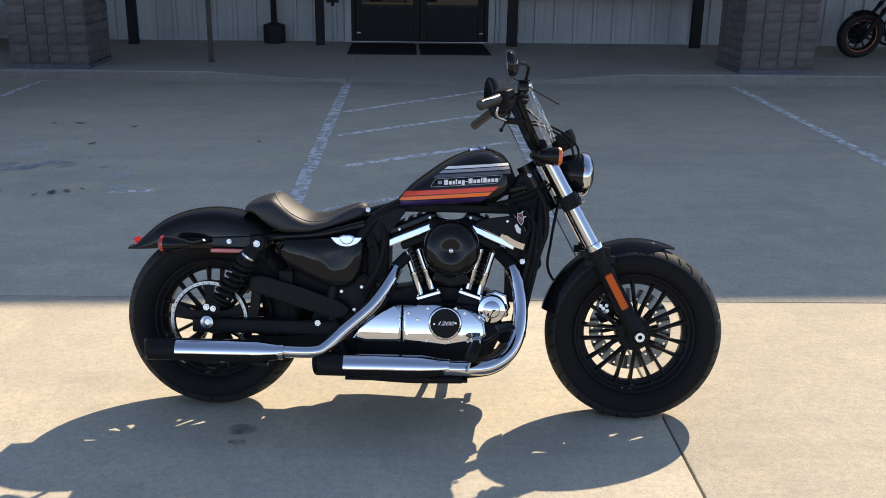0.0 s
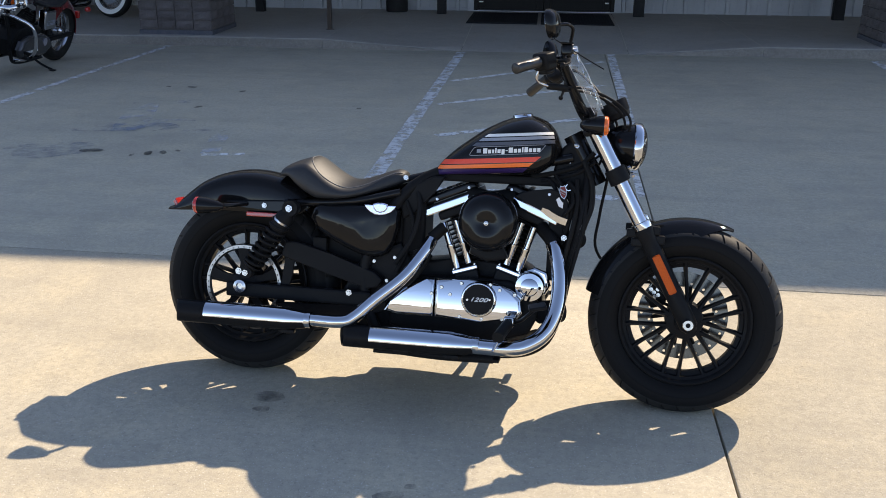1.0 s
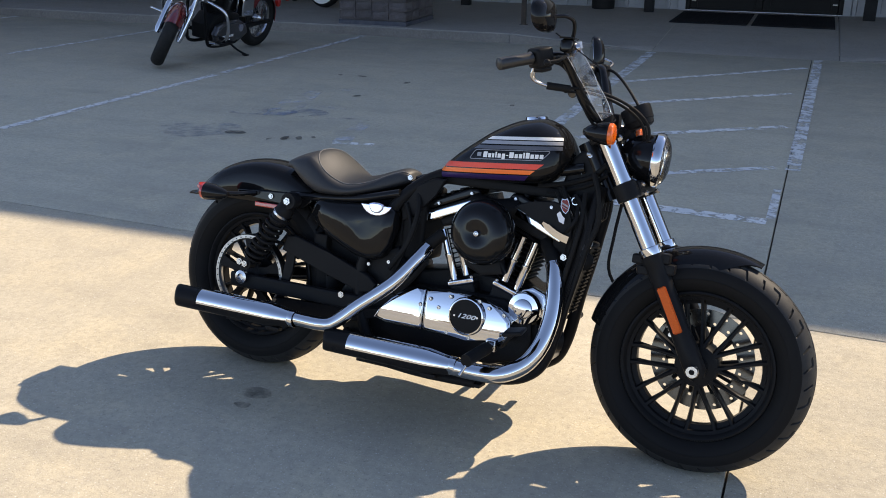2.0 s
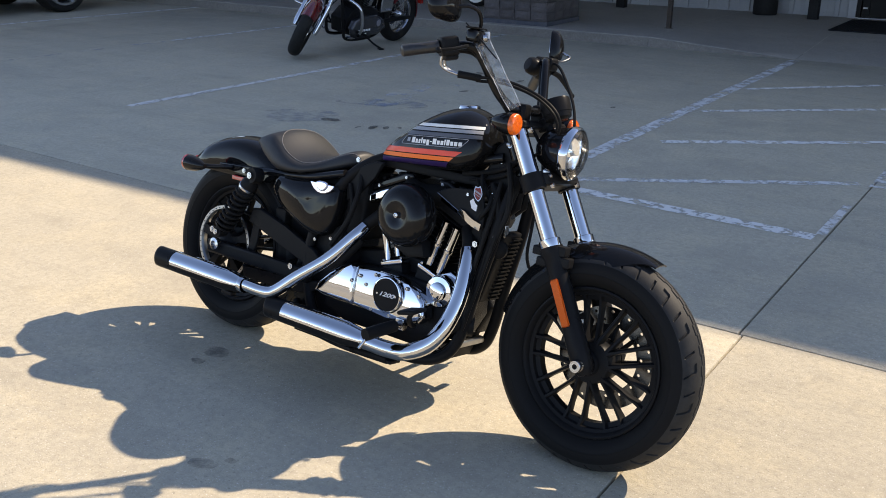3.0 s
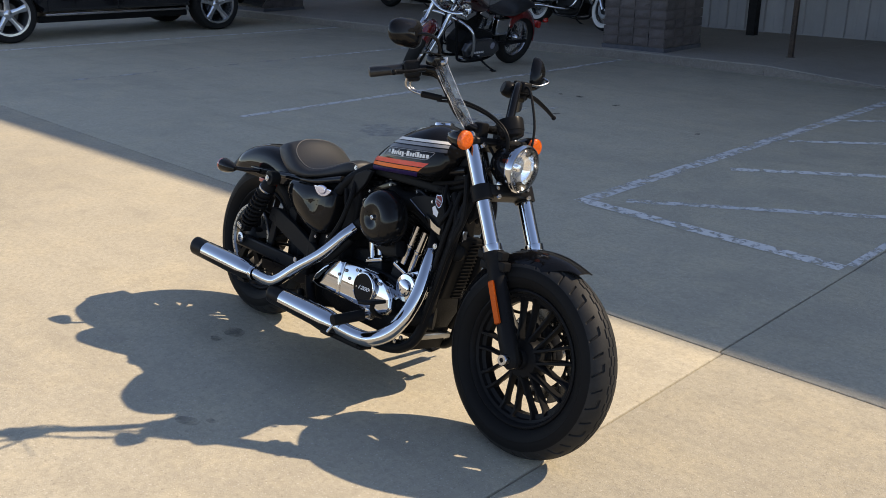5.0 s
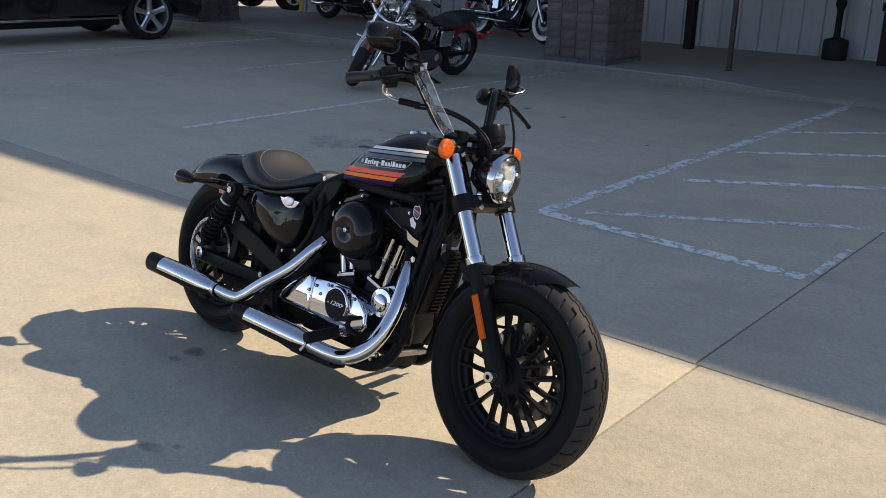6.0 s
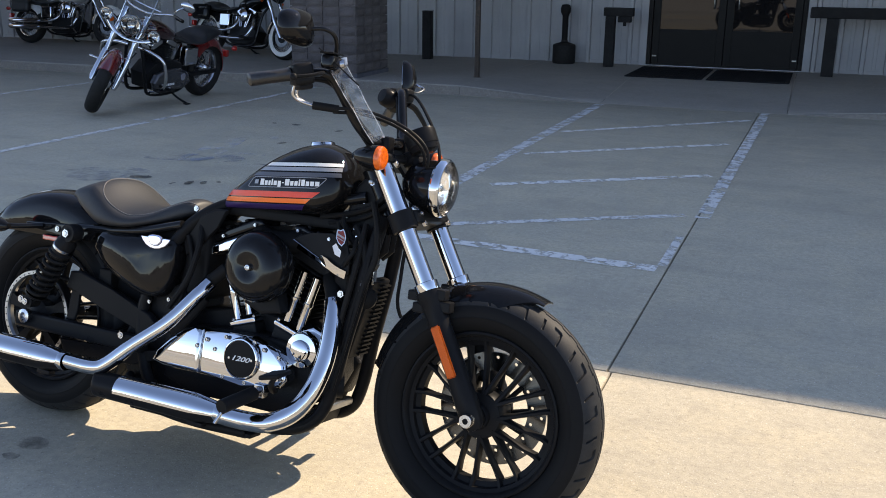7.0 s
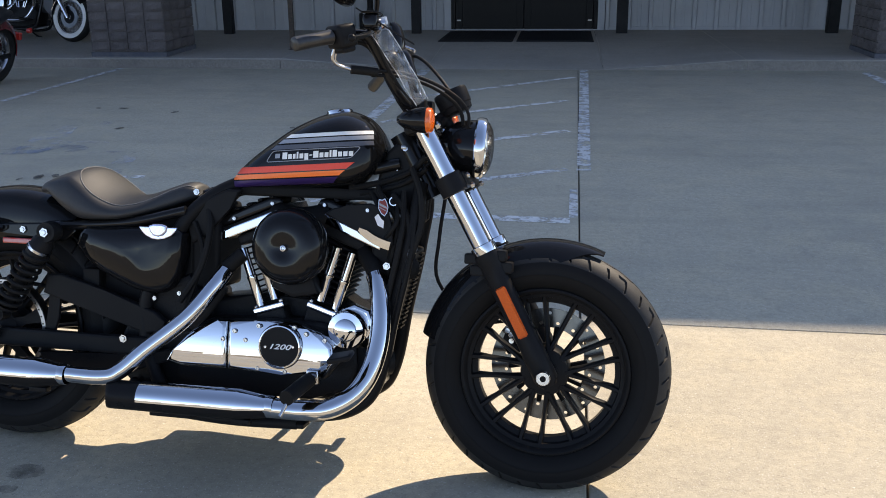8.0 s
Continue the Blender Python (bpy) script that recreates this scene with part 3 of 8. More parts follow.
# double glass door
doors = thing("door_1", BUILDING, "closed dark bronze double door with reflecting glass", "door", kind="structure")
bm = start()
for ua, ub in ((DOOR[0], DOOR[0] + 0.06), (DOOR[1] - 0.06, DOOR[1])):
    box(bm, (ua, -0.03, WALK), (ub, 0.10, 2.35), 0.004)
box(bm, (DOOR[0], -0.03, 2.28), (DOOR[1], 0.10, 2.35), 0.004)
part("door_frame", bm, bronze_frame, doors)
bm = start()
box(bm, (DOOR[0], -0.05, WALK), (DOOR[1], 0.12, WALK + 0.014), 0.003)
part("threshold", bm, raw_alu, doors)
mid = (DOOR[0] + DOOR[1]) / 2
for ua, ub in ((DOOR[0] + 0.065, mid - 0.004), (mid + 0.004, DOOR[1] - 0.065)):
    bm = start()
    z0, z1 = WALK + 0.02, 2.275
    box(bm, (ua, 0.0, z0), (ua + 0.10, 0.05, z1), 0.004)
    box(bm, (ub - 0.10, 0.0, z0), (ub, 0.05, z1), 0.004)
    box(bm, (ua + 0.10, 0.0, z0), (ub - 0.10, 0.05, z0 + 0.50), 0.004)
    box(bm, (ua + 0.10, 0.0, z1 - 0.12), (ub - 0.10, 0.05, z1), 0.004)
    leaf = part("door_leaf", bm, bronze_frame, doors)
    bm = start()
    box(bm, (ua + 0.095, 0.018, z0 + 0.495), (ub - 0.095, 0.030, z1 - 0.115))
    part("pane", bm, door_glass, leaf, smooth=0)
    bm = start()
    x = ub - 0.16 if ua < -0.5 else ua + 0.16
    tube(bm, [(x, 0.0, 0.95), (x, -0.055, 0.95), (x, -0.055, 1.30), (x, 0.0, 1.30)], 0.012, steps=4)
    part("handle", bm, raw_alu, leaf)
    bm = start()
    c = ua + 0.045 if ua < -0.5 else ub - 0.045
    box(bm, (c - 0.03, -0.006, WALK + 0.13), (c + 0.03, 0.001, WALK + 0.15), 0.002)
    part("bottom_rail_bolt", bm, raw_alu, leaf)
for ua, ub in ((-1.20, -0.235), (-0.185, 0.80)):
    t = thing("door_mat", BUILDING @ pose((ua + ub) / 2, -1.05, walk_height((ua + ub) / 2, -1.05) + 0.001), "black ribbed rubber door mat on the sidewalk", "door mat", "mats before the door")
    bm = start()
    box(bm, (-(ub - ua) / 2, -0.70, 0.0), ((ub - ua) / 2, 0.70, 0.012), 0.004)
    part("backing", bm, mat_rubber, t)
    bm = start()
    for k in range(22):
        x = -(ub - ua) / 2 + 0.04 + (ub - ua - 0.08) * k / 21
        box(bm, (x - 0.012, -0.66, 0.0121), (x + 0.012, 0.66, 0.017))
    part("ribs", bm, mat_rubber, t)

# pillars
PILLARS = ((-4.53, 11.745), (4.23, 11.98), (-12.74, 11.5))
pillar_things = []
for x, y in PILLARS:
    t = thing("pillar", pose(x, y, 0, 0, 0, 1.5), "grey split-face block pillar with a dark painted foot", "pillar", "canopy pillars", "structure")
    bm = start()
    box(bm, (-0.435, -0.435, 0.0), (0.435, 0.435, 2.995))
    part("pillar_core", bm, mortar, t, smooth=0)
    bm = start()
    box(bm, (-0.462, -0.462, WALK - 0.02), (0.462, 0.462, WALK + 0.055), 0.004)
    part("foot", bm, base_paint, t)
    pillar_things.append(t)

# posts and things on the sidewalk
t = thing("sign_post", pose(-2.80, 12.12, WALK), "brown weathered steel sign post with punched holes", "post")
bm = start()
for k in range(52):
    z = 0.04 * k
    for a, b in (((-0.026, -0.026), (0.026, -0.022)), ((-0.026, 0.022), (0.026, 0.026)), ((-0.026, -0.022), (-0.022, 0.022)), ((0.022, -0.022), (0.026, 0.022))):
        if a == (-0.026, -0.026):
            box(bm, (a[0], a[1], z), (-0.008, b[1], z + 0.04))
            box(bm, (0.008, a[1], z), (b[0], b[1], z + 0.04))
            box(bm, (-0.008, a[1], z + 0.014), (0.008, b[1], z + 0.04))
box(bm, (-0.026, 0.022, 0.0), (0.026, 0.026, 2.08))
box(bm, (-0.026, -0.022, 0.0), (-0.022, 0.022, 2.08))
box(bm, (0.022, -0.022, 0.0), (0.026, 0.022, 2.08))
part("post_tube", bm, rust_steel, t, smooth=0)
bm = start()
cyl(bm, (0, 0, -0.002), (0, 0, 0.006), 0.055, n=20)
part("ground_collar", bm, rust_steel, t)

t = thing("bollard", pose(-4.38, 14.17, WALK, 0, 0, 1.5), "square black steel bollard on the sidewalk", "bollard")
bm = start()
box(bm, (-0.065, -0.065, 0.0), (0.065, 0.065, 0.70), 0.006)
part("post", bm, black_steel, t)
bm = start()
box(bm, (-0.070, -0.070, 0.70), (0.070, 0.070, 0.712), 0.004)
part("cap", bm, black_steel, t)

t = thing("hitching_post", pose(-1.64, 14.30, WALK, 0, 0, 1.5), "black steel post with a short cross beam", "post")
bm = start()
box(bm, (-0.07, -0.06, 0.0), (0.06, 0.06, 0.70), 0.006)
part("post", bm, black_steel, t)
bm = start()
box(bm, (-0.10, -0.065, 0.702), (0.31, 0.065, 0.815), 0.008)
part("cross_beam", bm, black_steel, t)
bm = start()
box(bm, (0.10, -0.055, 0.62), (0.28, 0.055, 0.701), 0.008)
cyl(bm, (0.19, 0, 0.57), (0.19, 0, 0.63), 0.022)
part("bracket", bm, black_steel, t)

t = thing("hitching_rail", pose(2.63, 14.42, WALK, 0, 0, 1.5), "black steel hitching rail on two square posts", "rail")
for x in (-1.40, 1.40):
    bm = start()
    box(bm, (x - 0.075, -0.06, 0.0), (x + 0.075, 0.06, 0.74), 0.006)
    part("post", bm, black_steel, t)
bm = start()
box(bm, (-1.68, -0.07, 0.742), (1.72, 0.07, 0.88), 0.01)
part("beam", bm, black_steel, t)

t = thing("ash_receptacle", pose(-2.36, 14.52, WALK), "black plastic bottle-shaped ash receptacle", "ashtray")
bm = start()
lathe(bm, [(0.0, 0.0), (0.155, 0.0), (0.165, 0.02), (0.165, 0.25), (0.158, 0.272), (0.075, 0.30), (0.05, 0.31), (0.045, 0.34)], axis=(0, 0, 1), n=28)
part("bucket", bm, dusty_rubber, t)
bm = start()
lathe(bm, [(0.043, 0.30), (0.043, 0.66), (0.05, 0.70)], axis=(0, 0, 1), n=20)
part("neck", bm, matt_black, t)
bm = start()
lathe(bm, [(0.052, 0.69), (0.072, 0.73), (0.075, 0.78), (0.058, 0.83), (0.0, 0.845)], axis=(0, 0, 1), n=20)
part("head", bm, matt_black, t)

t = thing("bollard", pose(-13.93, 14.91, 0), "yellow painted steel pipe bollard", "bollard")
bm = start()
lathe(bm, [(0.0, 0.0), (0.075, 0.0), (0.075, 1.05), (0.05, 1.09), (0.0, 1.10)], axis=(0, 0, 1), n=20)
part("post", bm, yellow_steel, t)


# ---- the black motorcycle ----
def tyre(bm, c, radius, half, bead, pitches=36, n=720):
    """A tyre round the y axis at c: a zigzag groove beside the crown, short slanting shoulder grooves, ribs on the wall."""
    c = Vector(c)
    mid, high = radius - (radius - bead) * 0.52, (radius - bead) * 0.52
    angles = [-152, -146, -139, -131, -123, -115, -108, -101, -98.5, -96, -93.5, -91, -84, -77, -70] + [-65 + 2.5 * j for j in range(53)] + [70, 77, 84, 91, 93.5, 96, 98.5, 101, 108, 115, 123, 131, 139, 146, 152]
    step = n // pitches
    loops = []
    for k in range(n):
        th = k * math.tau / n
        loop = []
        for deg in angles:
            a = radians(deg)
            r, y = mid + high * math.cos(a), half * math.sin(a)
            side = 0 if deg < 0 else step // 2
            at, odd = (k + side) % step, ((k + side) // step) % 2
            turn = th - (abs(deg) / 62 * 0.55 * math.tau / pitches if abs(deg) < 66 else 0.55 * math.tau / pitches)
            cut = 0.0
            wave = 8.0 + 2.2 * (1 if at < step // 2 else -1)
            if abs(abs(deg) - wave) < 1.3:
                cut = 0.004
            if 30 <= abs(deg) <= (62 if odd else 55) and at in (8, 9):
                cut = 0.005
            if odd and 27 <= abs(deg) < 33 and 9 <= at <= 16:
                cut = 0.0045
            if abs(abs(deg) - 96) < 1:
                cut = -0.0012
            r, y = r - cut * math.cos(a), y - cut * math.sin(a)
            loop.append(c + Vector((math.cos(turn) * r, y, math.sin(turn) * r)))
        loops.append(loop)
    vs = [[bm.verts.new(p) for p in loop] for loop in loops]
    for k in range(n):
        u, v = vs[k], vs[(k + 1) % n]
        for j in range(len(angles) - 1):
            f = bm.faces.new((u[j], u[j + 1], v[j + 1], v[j]))
            f.material_index = 1 if abs(angles[j] + angles[j + 1]) < 128 else 0


def split_wheel(name, parent, c, radius, half, pairs=9, turn=0.0):
    """A cast black wheel with pairs of thin spokes; returns the wheel's rim part."""
    c = Vector(c)
    bm = start()
    bead = 0.205
    w = half * 0.66
    half_rim = [(bead - 0.020, w * 0.3), (bead - 0.008, w - 0.02), (bead, w - 0.008), (bead + 0.006, w - 0.004), (bead + 0.009, w), (bead + 0.0075, w + 0.0045), (bead + 0.003, w + 0.006), (bead - 0.002, w + 0.003), (bead - 0.007, w - 0.010), (bead - 0.016, w - 0.014), (bead - 0.018, w - 0.026), (bead - 0.031, w * 0.3)]
    lathe(bm, [(r, -y) for r, y in reversed(half_rim)] + half_rim, at=c, n=96, closed=True)
    wheel = part(name, bm, satin_black, parent, "black cast split-spoke wheel")
    bm = start()
    tyre(bm, c, radius, half, bead)
    part("tyre", bm, tyre_rubber, wheel, "black grooved rubber tyre").data.materials.append(tread_rubber)
    bm = start()
    lathe(bm, [(0.0, -0.062), (0.030, -0.062), (0.034, -0.056), (0.034, -0.045), (0.058, -0.040), (0.062, -0.03), (0.062, 0.03), (0.058, 0.04), (0.034, 0.045), (0.03, 0.062), (0.0, 0.062)], at=c, n=32)
    part("hub", bm, satin_black, wheel)
    first = None
    for k in range(pairs):
        for s in (-1, 1):
            th = turn + k * math.tau / pairs
            if first is None:
                bm = start()
                loops = []
                for f, wide, deep in ((0.05, 0.0085, 0.015), (0.09, 0.0062, 0.012), (0.140, 0.0058, 0.011), (0.168, 0.0072, 0.013), (0.190, 0.0075, 0.016)):
                    x = f
                    y0 = -0.020 * (1 - (f - 0.05) / 0.118) - 0.008 - (0.010 if f > 0.18 else 0.0)
                    loops.append([Vector((x, y0 - deep, -wide * 0.5)), Vector((x, y0 - deep, wide * 0.5)), Vector((x, y0 - deep * 0.3, wide)), Vector((x, y0 + deep, wide)), Vector((x, y0 + deep, -wide)), Vector((x, y0 - deep * 0.3, -wide))])
                rings(bm, loops)
                first = part("spoke", bm, satin_black, wheel)
                spoke = first
            else:
                spoke = twin(first, "spoke", wheel)
            off = s * 0.0145
            spread = s * radians(3.4)
            m = Matrix.Translation(c) @ Matrix.Rotation(-th, 4, "Y") @ Matrix.Translation((0.0, 0, off)) @ Matrix.Rotation(-spread, 4, "Y")
            spoke.matrix_local = m
    return wheel


def drilled_disc(bm, c, inner, outer, y, thick, cells=16):
    """A brake disc: a ring in two rows of cells, each with a round hole through it."""
    rows = [inner, (inner + outer) / 2, outer]
    def at(r, th, dy):
        return Vector((c[0] + r * math.cos(th), c[1] + y + dy, c[2] + r * math.sin(th)))
    faces = []
    for i in range(2):
        ra, rb = rows[i], rows[i + 1]
        for k in range(cells):
            a0, a1 = (k + i * 0.5) * math.tau / cells, (k + 1 + i * 0.5) * math.tau / cells
            rm, am = (ra + rb) / 2, (a0 + a1) / 2
            hole = 0.0046
            border = [(ra, a0), (ra, (a0 + am) / 2), (ra, am), (ra, (am + a1) / 2), (ra, a1), (rm, a1), (rb, a1), (rb, (am + a1) / 2), (rb, am), (rb, (a0 + am) / 2), (rb, a0), (rm, a0)]
            out = [bm.verts.new(at(r, a, 0)) for r, a in border]
            inn = []
            for r, a in border:
                d = Vector(((r - rm), (a - am) * rm)).normalized() * hole
                inn.append(bm.verts.new(at(rm + d.x, am + d.y / rm, 0)))
            for j in range(12):
                faces.append(bm.faces.new((out[j], out[(j + 1) % 12], inn[(j + 1) % 12], inn[j])))
    bmesh.ops.remove_doubles(bm, verts=bm.verts, dist=1e-4)
    bmesh.ops.solidify(bm, geom=bm.faces[:], thickness=thick)


def bolt(bm, p, r=0.008, h=0.006, way=(0, -1, 0)):
    p, way = Vector(p), Vector(way).normalized()
    cyl(bm, p, p + way * h, r, n=6)
    cyl(bm, p + way * h, p + way * (h + 0.002), r * 0.6, r * 0.5, n=12)


def bolts(name, parent, spots, mat=None, way=(0, -1, 0)):
    """Bolts as parts of their own: (place, radius, height) each."""
    for p, r, h in spots:
        bm = start()
        bolt(bm, p, r, h, way)
        part(name, bm, mat or dull_chrome, parent)


def bowed(bm, low=0.262):
    """Bows a cover's outer face gently over its height."""
    for k in range(1, 9):
        z = 0.262 + 0.0155 * k
        bmesh.ops.bisect_plane(bm, geom=bm.verts[:] + bm.edges[:] + bm.faces[:], plane_co=(0, 0, z), plane_no=(0, 0, 1))
    for v in bm.verts:
        if v.co.y < -0.12:
            d = v.co.z - low
            v.co.y += 1.35 * d * d - 0.10 * d


def helix(bm, p, q, r, wire, turns):
    p, q = Vector(p), Vector(q)
    a, b = frame_to(q - p)
    n = int(turns * 14)
    pts = [p + (q - p) * k / n + (a * math.cos(k * math.tau / 14) + b * math.sin(k * math.tau / 14)) * r for k in range(n + 1)]
    tube(bm, pts, wire, n=7, steps=1)


def half_shield(bm, p, q, r, r_end, lo, hi, taper=0.0, n=14, thick=0.0025):
    """A curved heat shield over a pipe from p to q, between two angles measured from the outer side upwards."""
    p, q = Vector(p), Vector(q)
    loops = []
    stations = [(0.0, r), (0.06, r)] + [(1.0 - taper, r), (1.0 - taper * 0.5, (r + r_end) / 2), (1.0, r_end)]
    for f, rad in stations:
        c = p + (q - p) * f
        loop = []
        for rr in (rad, rad - thick):
            arc = []
            for k in range(n + 1):
                a = radians(lo + (hi - lo) * k / n)
                arc.append(c + Vector((0, -math.cos(a) * rr, math.sin(a) * rr)))
            loop += arc if rr == rad else list(reversed(arc))
        loops.append(loop)
    rings(bm, loops)


TANK_TOP = [(0.645, 0.742), (0.694, 0.800), (0.76, 0.853), (0.835, 0.903), (0.911, 0.934), (0.96, 0.942), (1.016, 0.926), (1.05, 0.893), (1.072, 0.845)]
TANK_LOW = [(0.645, 0.728), (0.75, 0.733), (0.98, 0.745), (1.04, 0.775), (1.072, 0.825)]
TANK_WIDE = [(0.645, 0.035), (0.69, 0.078), (0.77, 0.108), (0.88, 0.124), (0.98, 0.122), (1.04, 0.095), (1.072, 0.05)]


def tank_half(x, z):
    """Half the tank's width at the height z of its section at x."""
    lo, hi, w = along(TANK_LOW, x), along(TANK_TOP, x), along(TANK_WIDE, x)
    v = min(1.0, max(0.0, (z - lo) / (hi - lo)))
    if v < 0.34:
        return w * max(0.0, 1 - ((0.34 - v) / 0.34) ** 5) ** 0.5
    return w * max(0.0, 1 - ((v - 0.34) / 0.66) ** 2.9) ** 0.56


def tank_patch(bm, low, high, ends, proud=0.0012, nx=26, nz=4):
    """A decal on the tank's right flank between two lines (z at x = 0.85, slope), cut off at slanting ends (x at low line, x at high line)."""
    (zl, kl), (zh, kh) = low, high
    (xa0, xa1), (xb0, xb1) = ends
    grid = []
    for i in range(nx + 1):
        col = []
        for j in range(nz + 1):
            f = j / nz
            xa, xb = xa0 + (xa1 - xa0) * f, xb0 + (xb1 - xb0) * f
            x = xa + (xb - xa) * i / nx
            z = (zl + kl * (x - 0.85)) * (1 - f) + (zh + kh * (x - 0.85)) * f
            y = tank_half(x, z)
            e = 0.004
            nrm = Vector((-(tank_half(x + e, z) - tank_half(x - e, z)) / (2 * e), 1, -(tank_half(x, z + e) - tank_half(x, z - e)) / (2 * e))).normalized()
            p = Vector((x, y, z)) + nrm * proud
            col.append(bm.verts.new((p.x, -p.y, p.z)))
        grid.append(col)
    for a, b in zip(grid, grid[1:]):
        for j in range(nz):
            bm.faces.new((a[j], b[j], b[j + 1], a[j + 1]))


def lofted(bm, stations, lo, hi, wide, power_low=4.0, power_high=2.4, split=0.4, n=16, dish=None):
    """A body lofted along x: at each station its lower and upper line and half width."""
    loops = []
    for x in stations:
        a, b, w = along(lo, x), along(hi, x), along(wide, x)
        right = []
        for k in range(n + 1):
            v = 0.5 - 0.5 * math.cos(math.pi * k / n)
            if v < split:
                y = w * max(0.0, 1 - ((split - v) / split) ** power_low) ** 0.5
            else:
                y = w * max(0.0, 1 - ((v - split) / (1 - split)) ** power_high) ** 0.62
            right.append((y, a + (b - a) * v))
        loop = [Vector((x, -y, z)) for y, z in right] + [Vector((x, y, z)) for y, z in reversed(right[1:-1])]
        loops.append(loop)
    rings(bm, loops)


MOTO = pose(-0.8275, 3.077, 0.0, -12.5, 0.0, -2.94)
bike = thing("motorcycle", MOTO, "gloss black and chrome cruiser motorcycle leaning on its side stand", "motorcycle")
REAR, FRONT = Vector((0.006, 0.0, 0.3160)), Vector((1.504, -0.018, 0.3000))

# wheels
rear_wheel = split_wheel("rear_wheel", bike, REAR, 0.319, 0.073, turn=0.2)
front_wheel = split_wheel("front_wheel", bike, FRONT, 0.3125, 0.066, turn=0.36)
bm = start()
drilled_disc(bm, FRONT, 0.098, 0.148, 0.060, 0.005)
part("brake_disc", bm, disc_steel, front_wheel, "drilled steel brake disc")
bm = start()
lathe(bm, [(0.038, 0.046), (0.058, 0.046), (0.058, 0.058), (0.038, 0.058)], at=FRONT, n=32, closed=True)
part("disc_carrier", bm, satin_black, front_wheel)
for k in range(10):
    a = k * math.tau / 10
    bm = start()
    tube(bm, [FRONT + Vector((math.cos(a) * 0.05, 0.052, math.sin(a) * 0.05)), FRONT + Vector((math.cos(a + 0.12) * 0.102, 0.058, math.sin(a + 0.12) * 0.102))], 0.007, n=8)
    part("carrier_arm", bm, satin_black, front_wheel)

# rear pulley, belt and its guards
PUL = REAR + Vector((0, -0.088, 0.004))
bm = start()
lathe(bm, [(0.125, -0.018), (0.136, -0.018), (0.138, -0.014), (0.138, 0.012), (0.130, 0.012), (0.120, -0.010)], at=PUL, n=64, closed=True)
pulley = part("drive_pulley", bm, raw_alu, bike, "bright metal belt pulley rim")
bm = start()
for k in range(40):
    a = k * math.tau / 40
    p = PUL + Vector((math.cos(a) * 0.129, -0.0185, math.sin(a) * 0.129))
    cyl(bm, p, p + Vector((0, -0.0012, 0)), 0.0022, n=6)
part("pulley_tooth_marks", bm, matt_black, pulley)
bm = start()
for k in range(5):
    a = 0.35 + k * math.tau / 5
    d, w = Vector((math.cos(a), 0, math.sin(a))), Vector((-math.sin(a), 0, math.cos(a)))
    rings(bm, [[PUL + d * r + w * s * h + Vector((0, y, 0)) for s, y in ((-1, -0.014), (1, -0.014), (1, 0.006), (-1, 0.006))] for r, h in ((0.03, 0.018), (0.075, 0.011), (0.123, 0.020))])
lathe(bm, [(0.0, -0.024), (0.034, -0.022), (0.046, -0.012), (0.046, 0.02), (0.0, 0.02)], at=PUL, n=32)
part("pulley_spider", bm, satin_black, pulley)
bm = start()
path = [(0.0, 0.459), (0.2, 0.438), (0.45, 0.372), (0.60, 0.345)]
for a, b in zip(path, path[1:]):
    plate(bm, [(a[0], a[1] - 0.006), (b[0], b[1] - 0.006), (b[0], b[1]), (a[0], a[1])], -0.098, -0.074)
plate(bm, [(0.0, 0.183), (0.0, 0.189), (0.6, 0.292), (0.6, 0.285)], -0.098, -0.074)
part("drive_belt", bm, tyre_rubber, bike)
bm = start()
plate(bm, [(0.146, 0.430), (0.160, 0.480), (0.200, 0.484), (0.330, 0.446), (0.475, 0.398), (0.505, 0.372), (0.490, 0.345), (0.449, 0.338), (0.300, 0.385)], -0.124, -0.100, 0.005)
part("belt_guard", bm, satin_black, bike)
bm = start()
plate(bm, [(0.160, 0.462), (0.195, 0.46), (0.185, 0.36), (0.150, 0.25), (0.125, 0.26), (0.150, 0.36)], -0.112, -0.100, 0.004)
part("debris_guard", bm, satin_black, bike)
bm = start()
plate(bm, [(0.13, 0.268), (0.42, 0.280), (0.52, 0.30), (0.52, 0.27), (0.42, 0.236), (0.15, 0.226)], -0.122, -0.104, 0.004)
part("lower_belt_guard", bm, satin_black, bike)

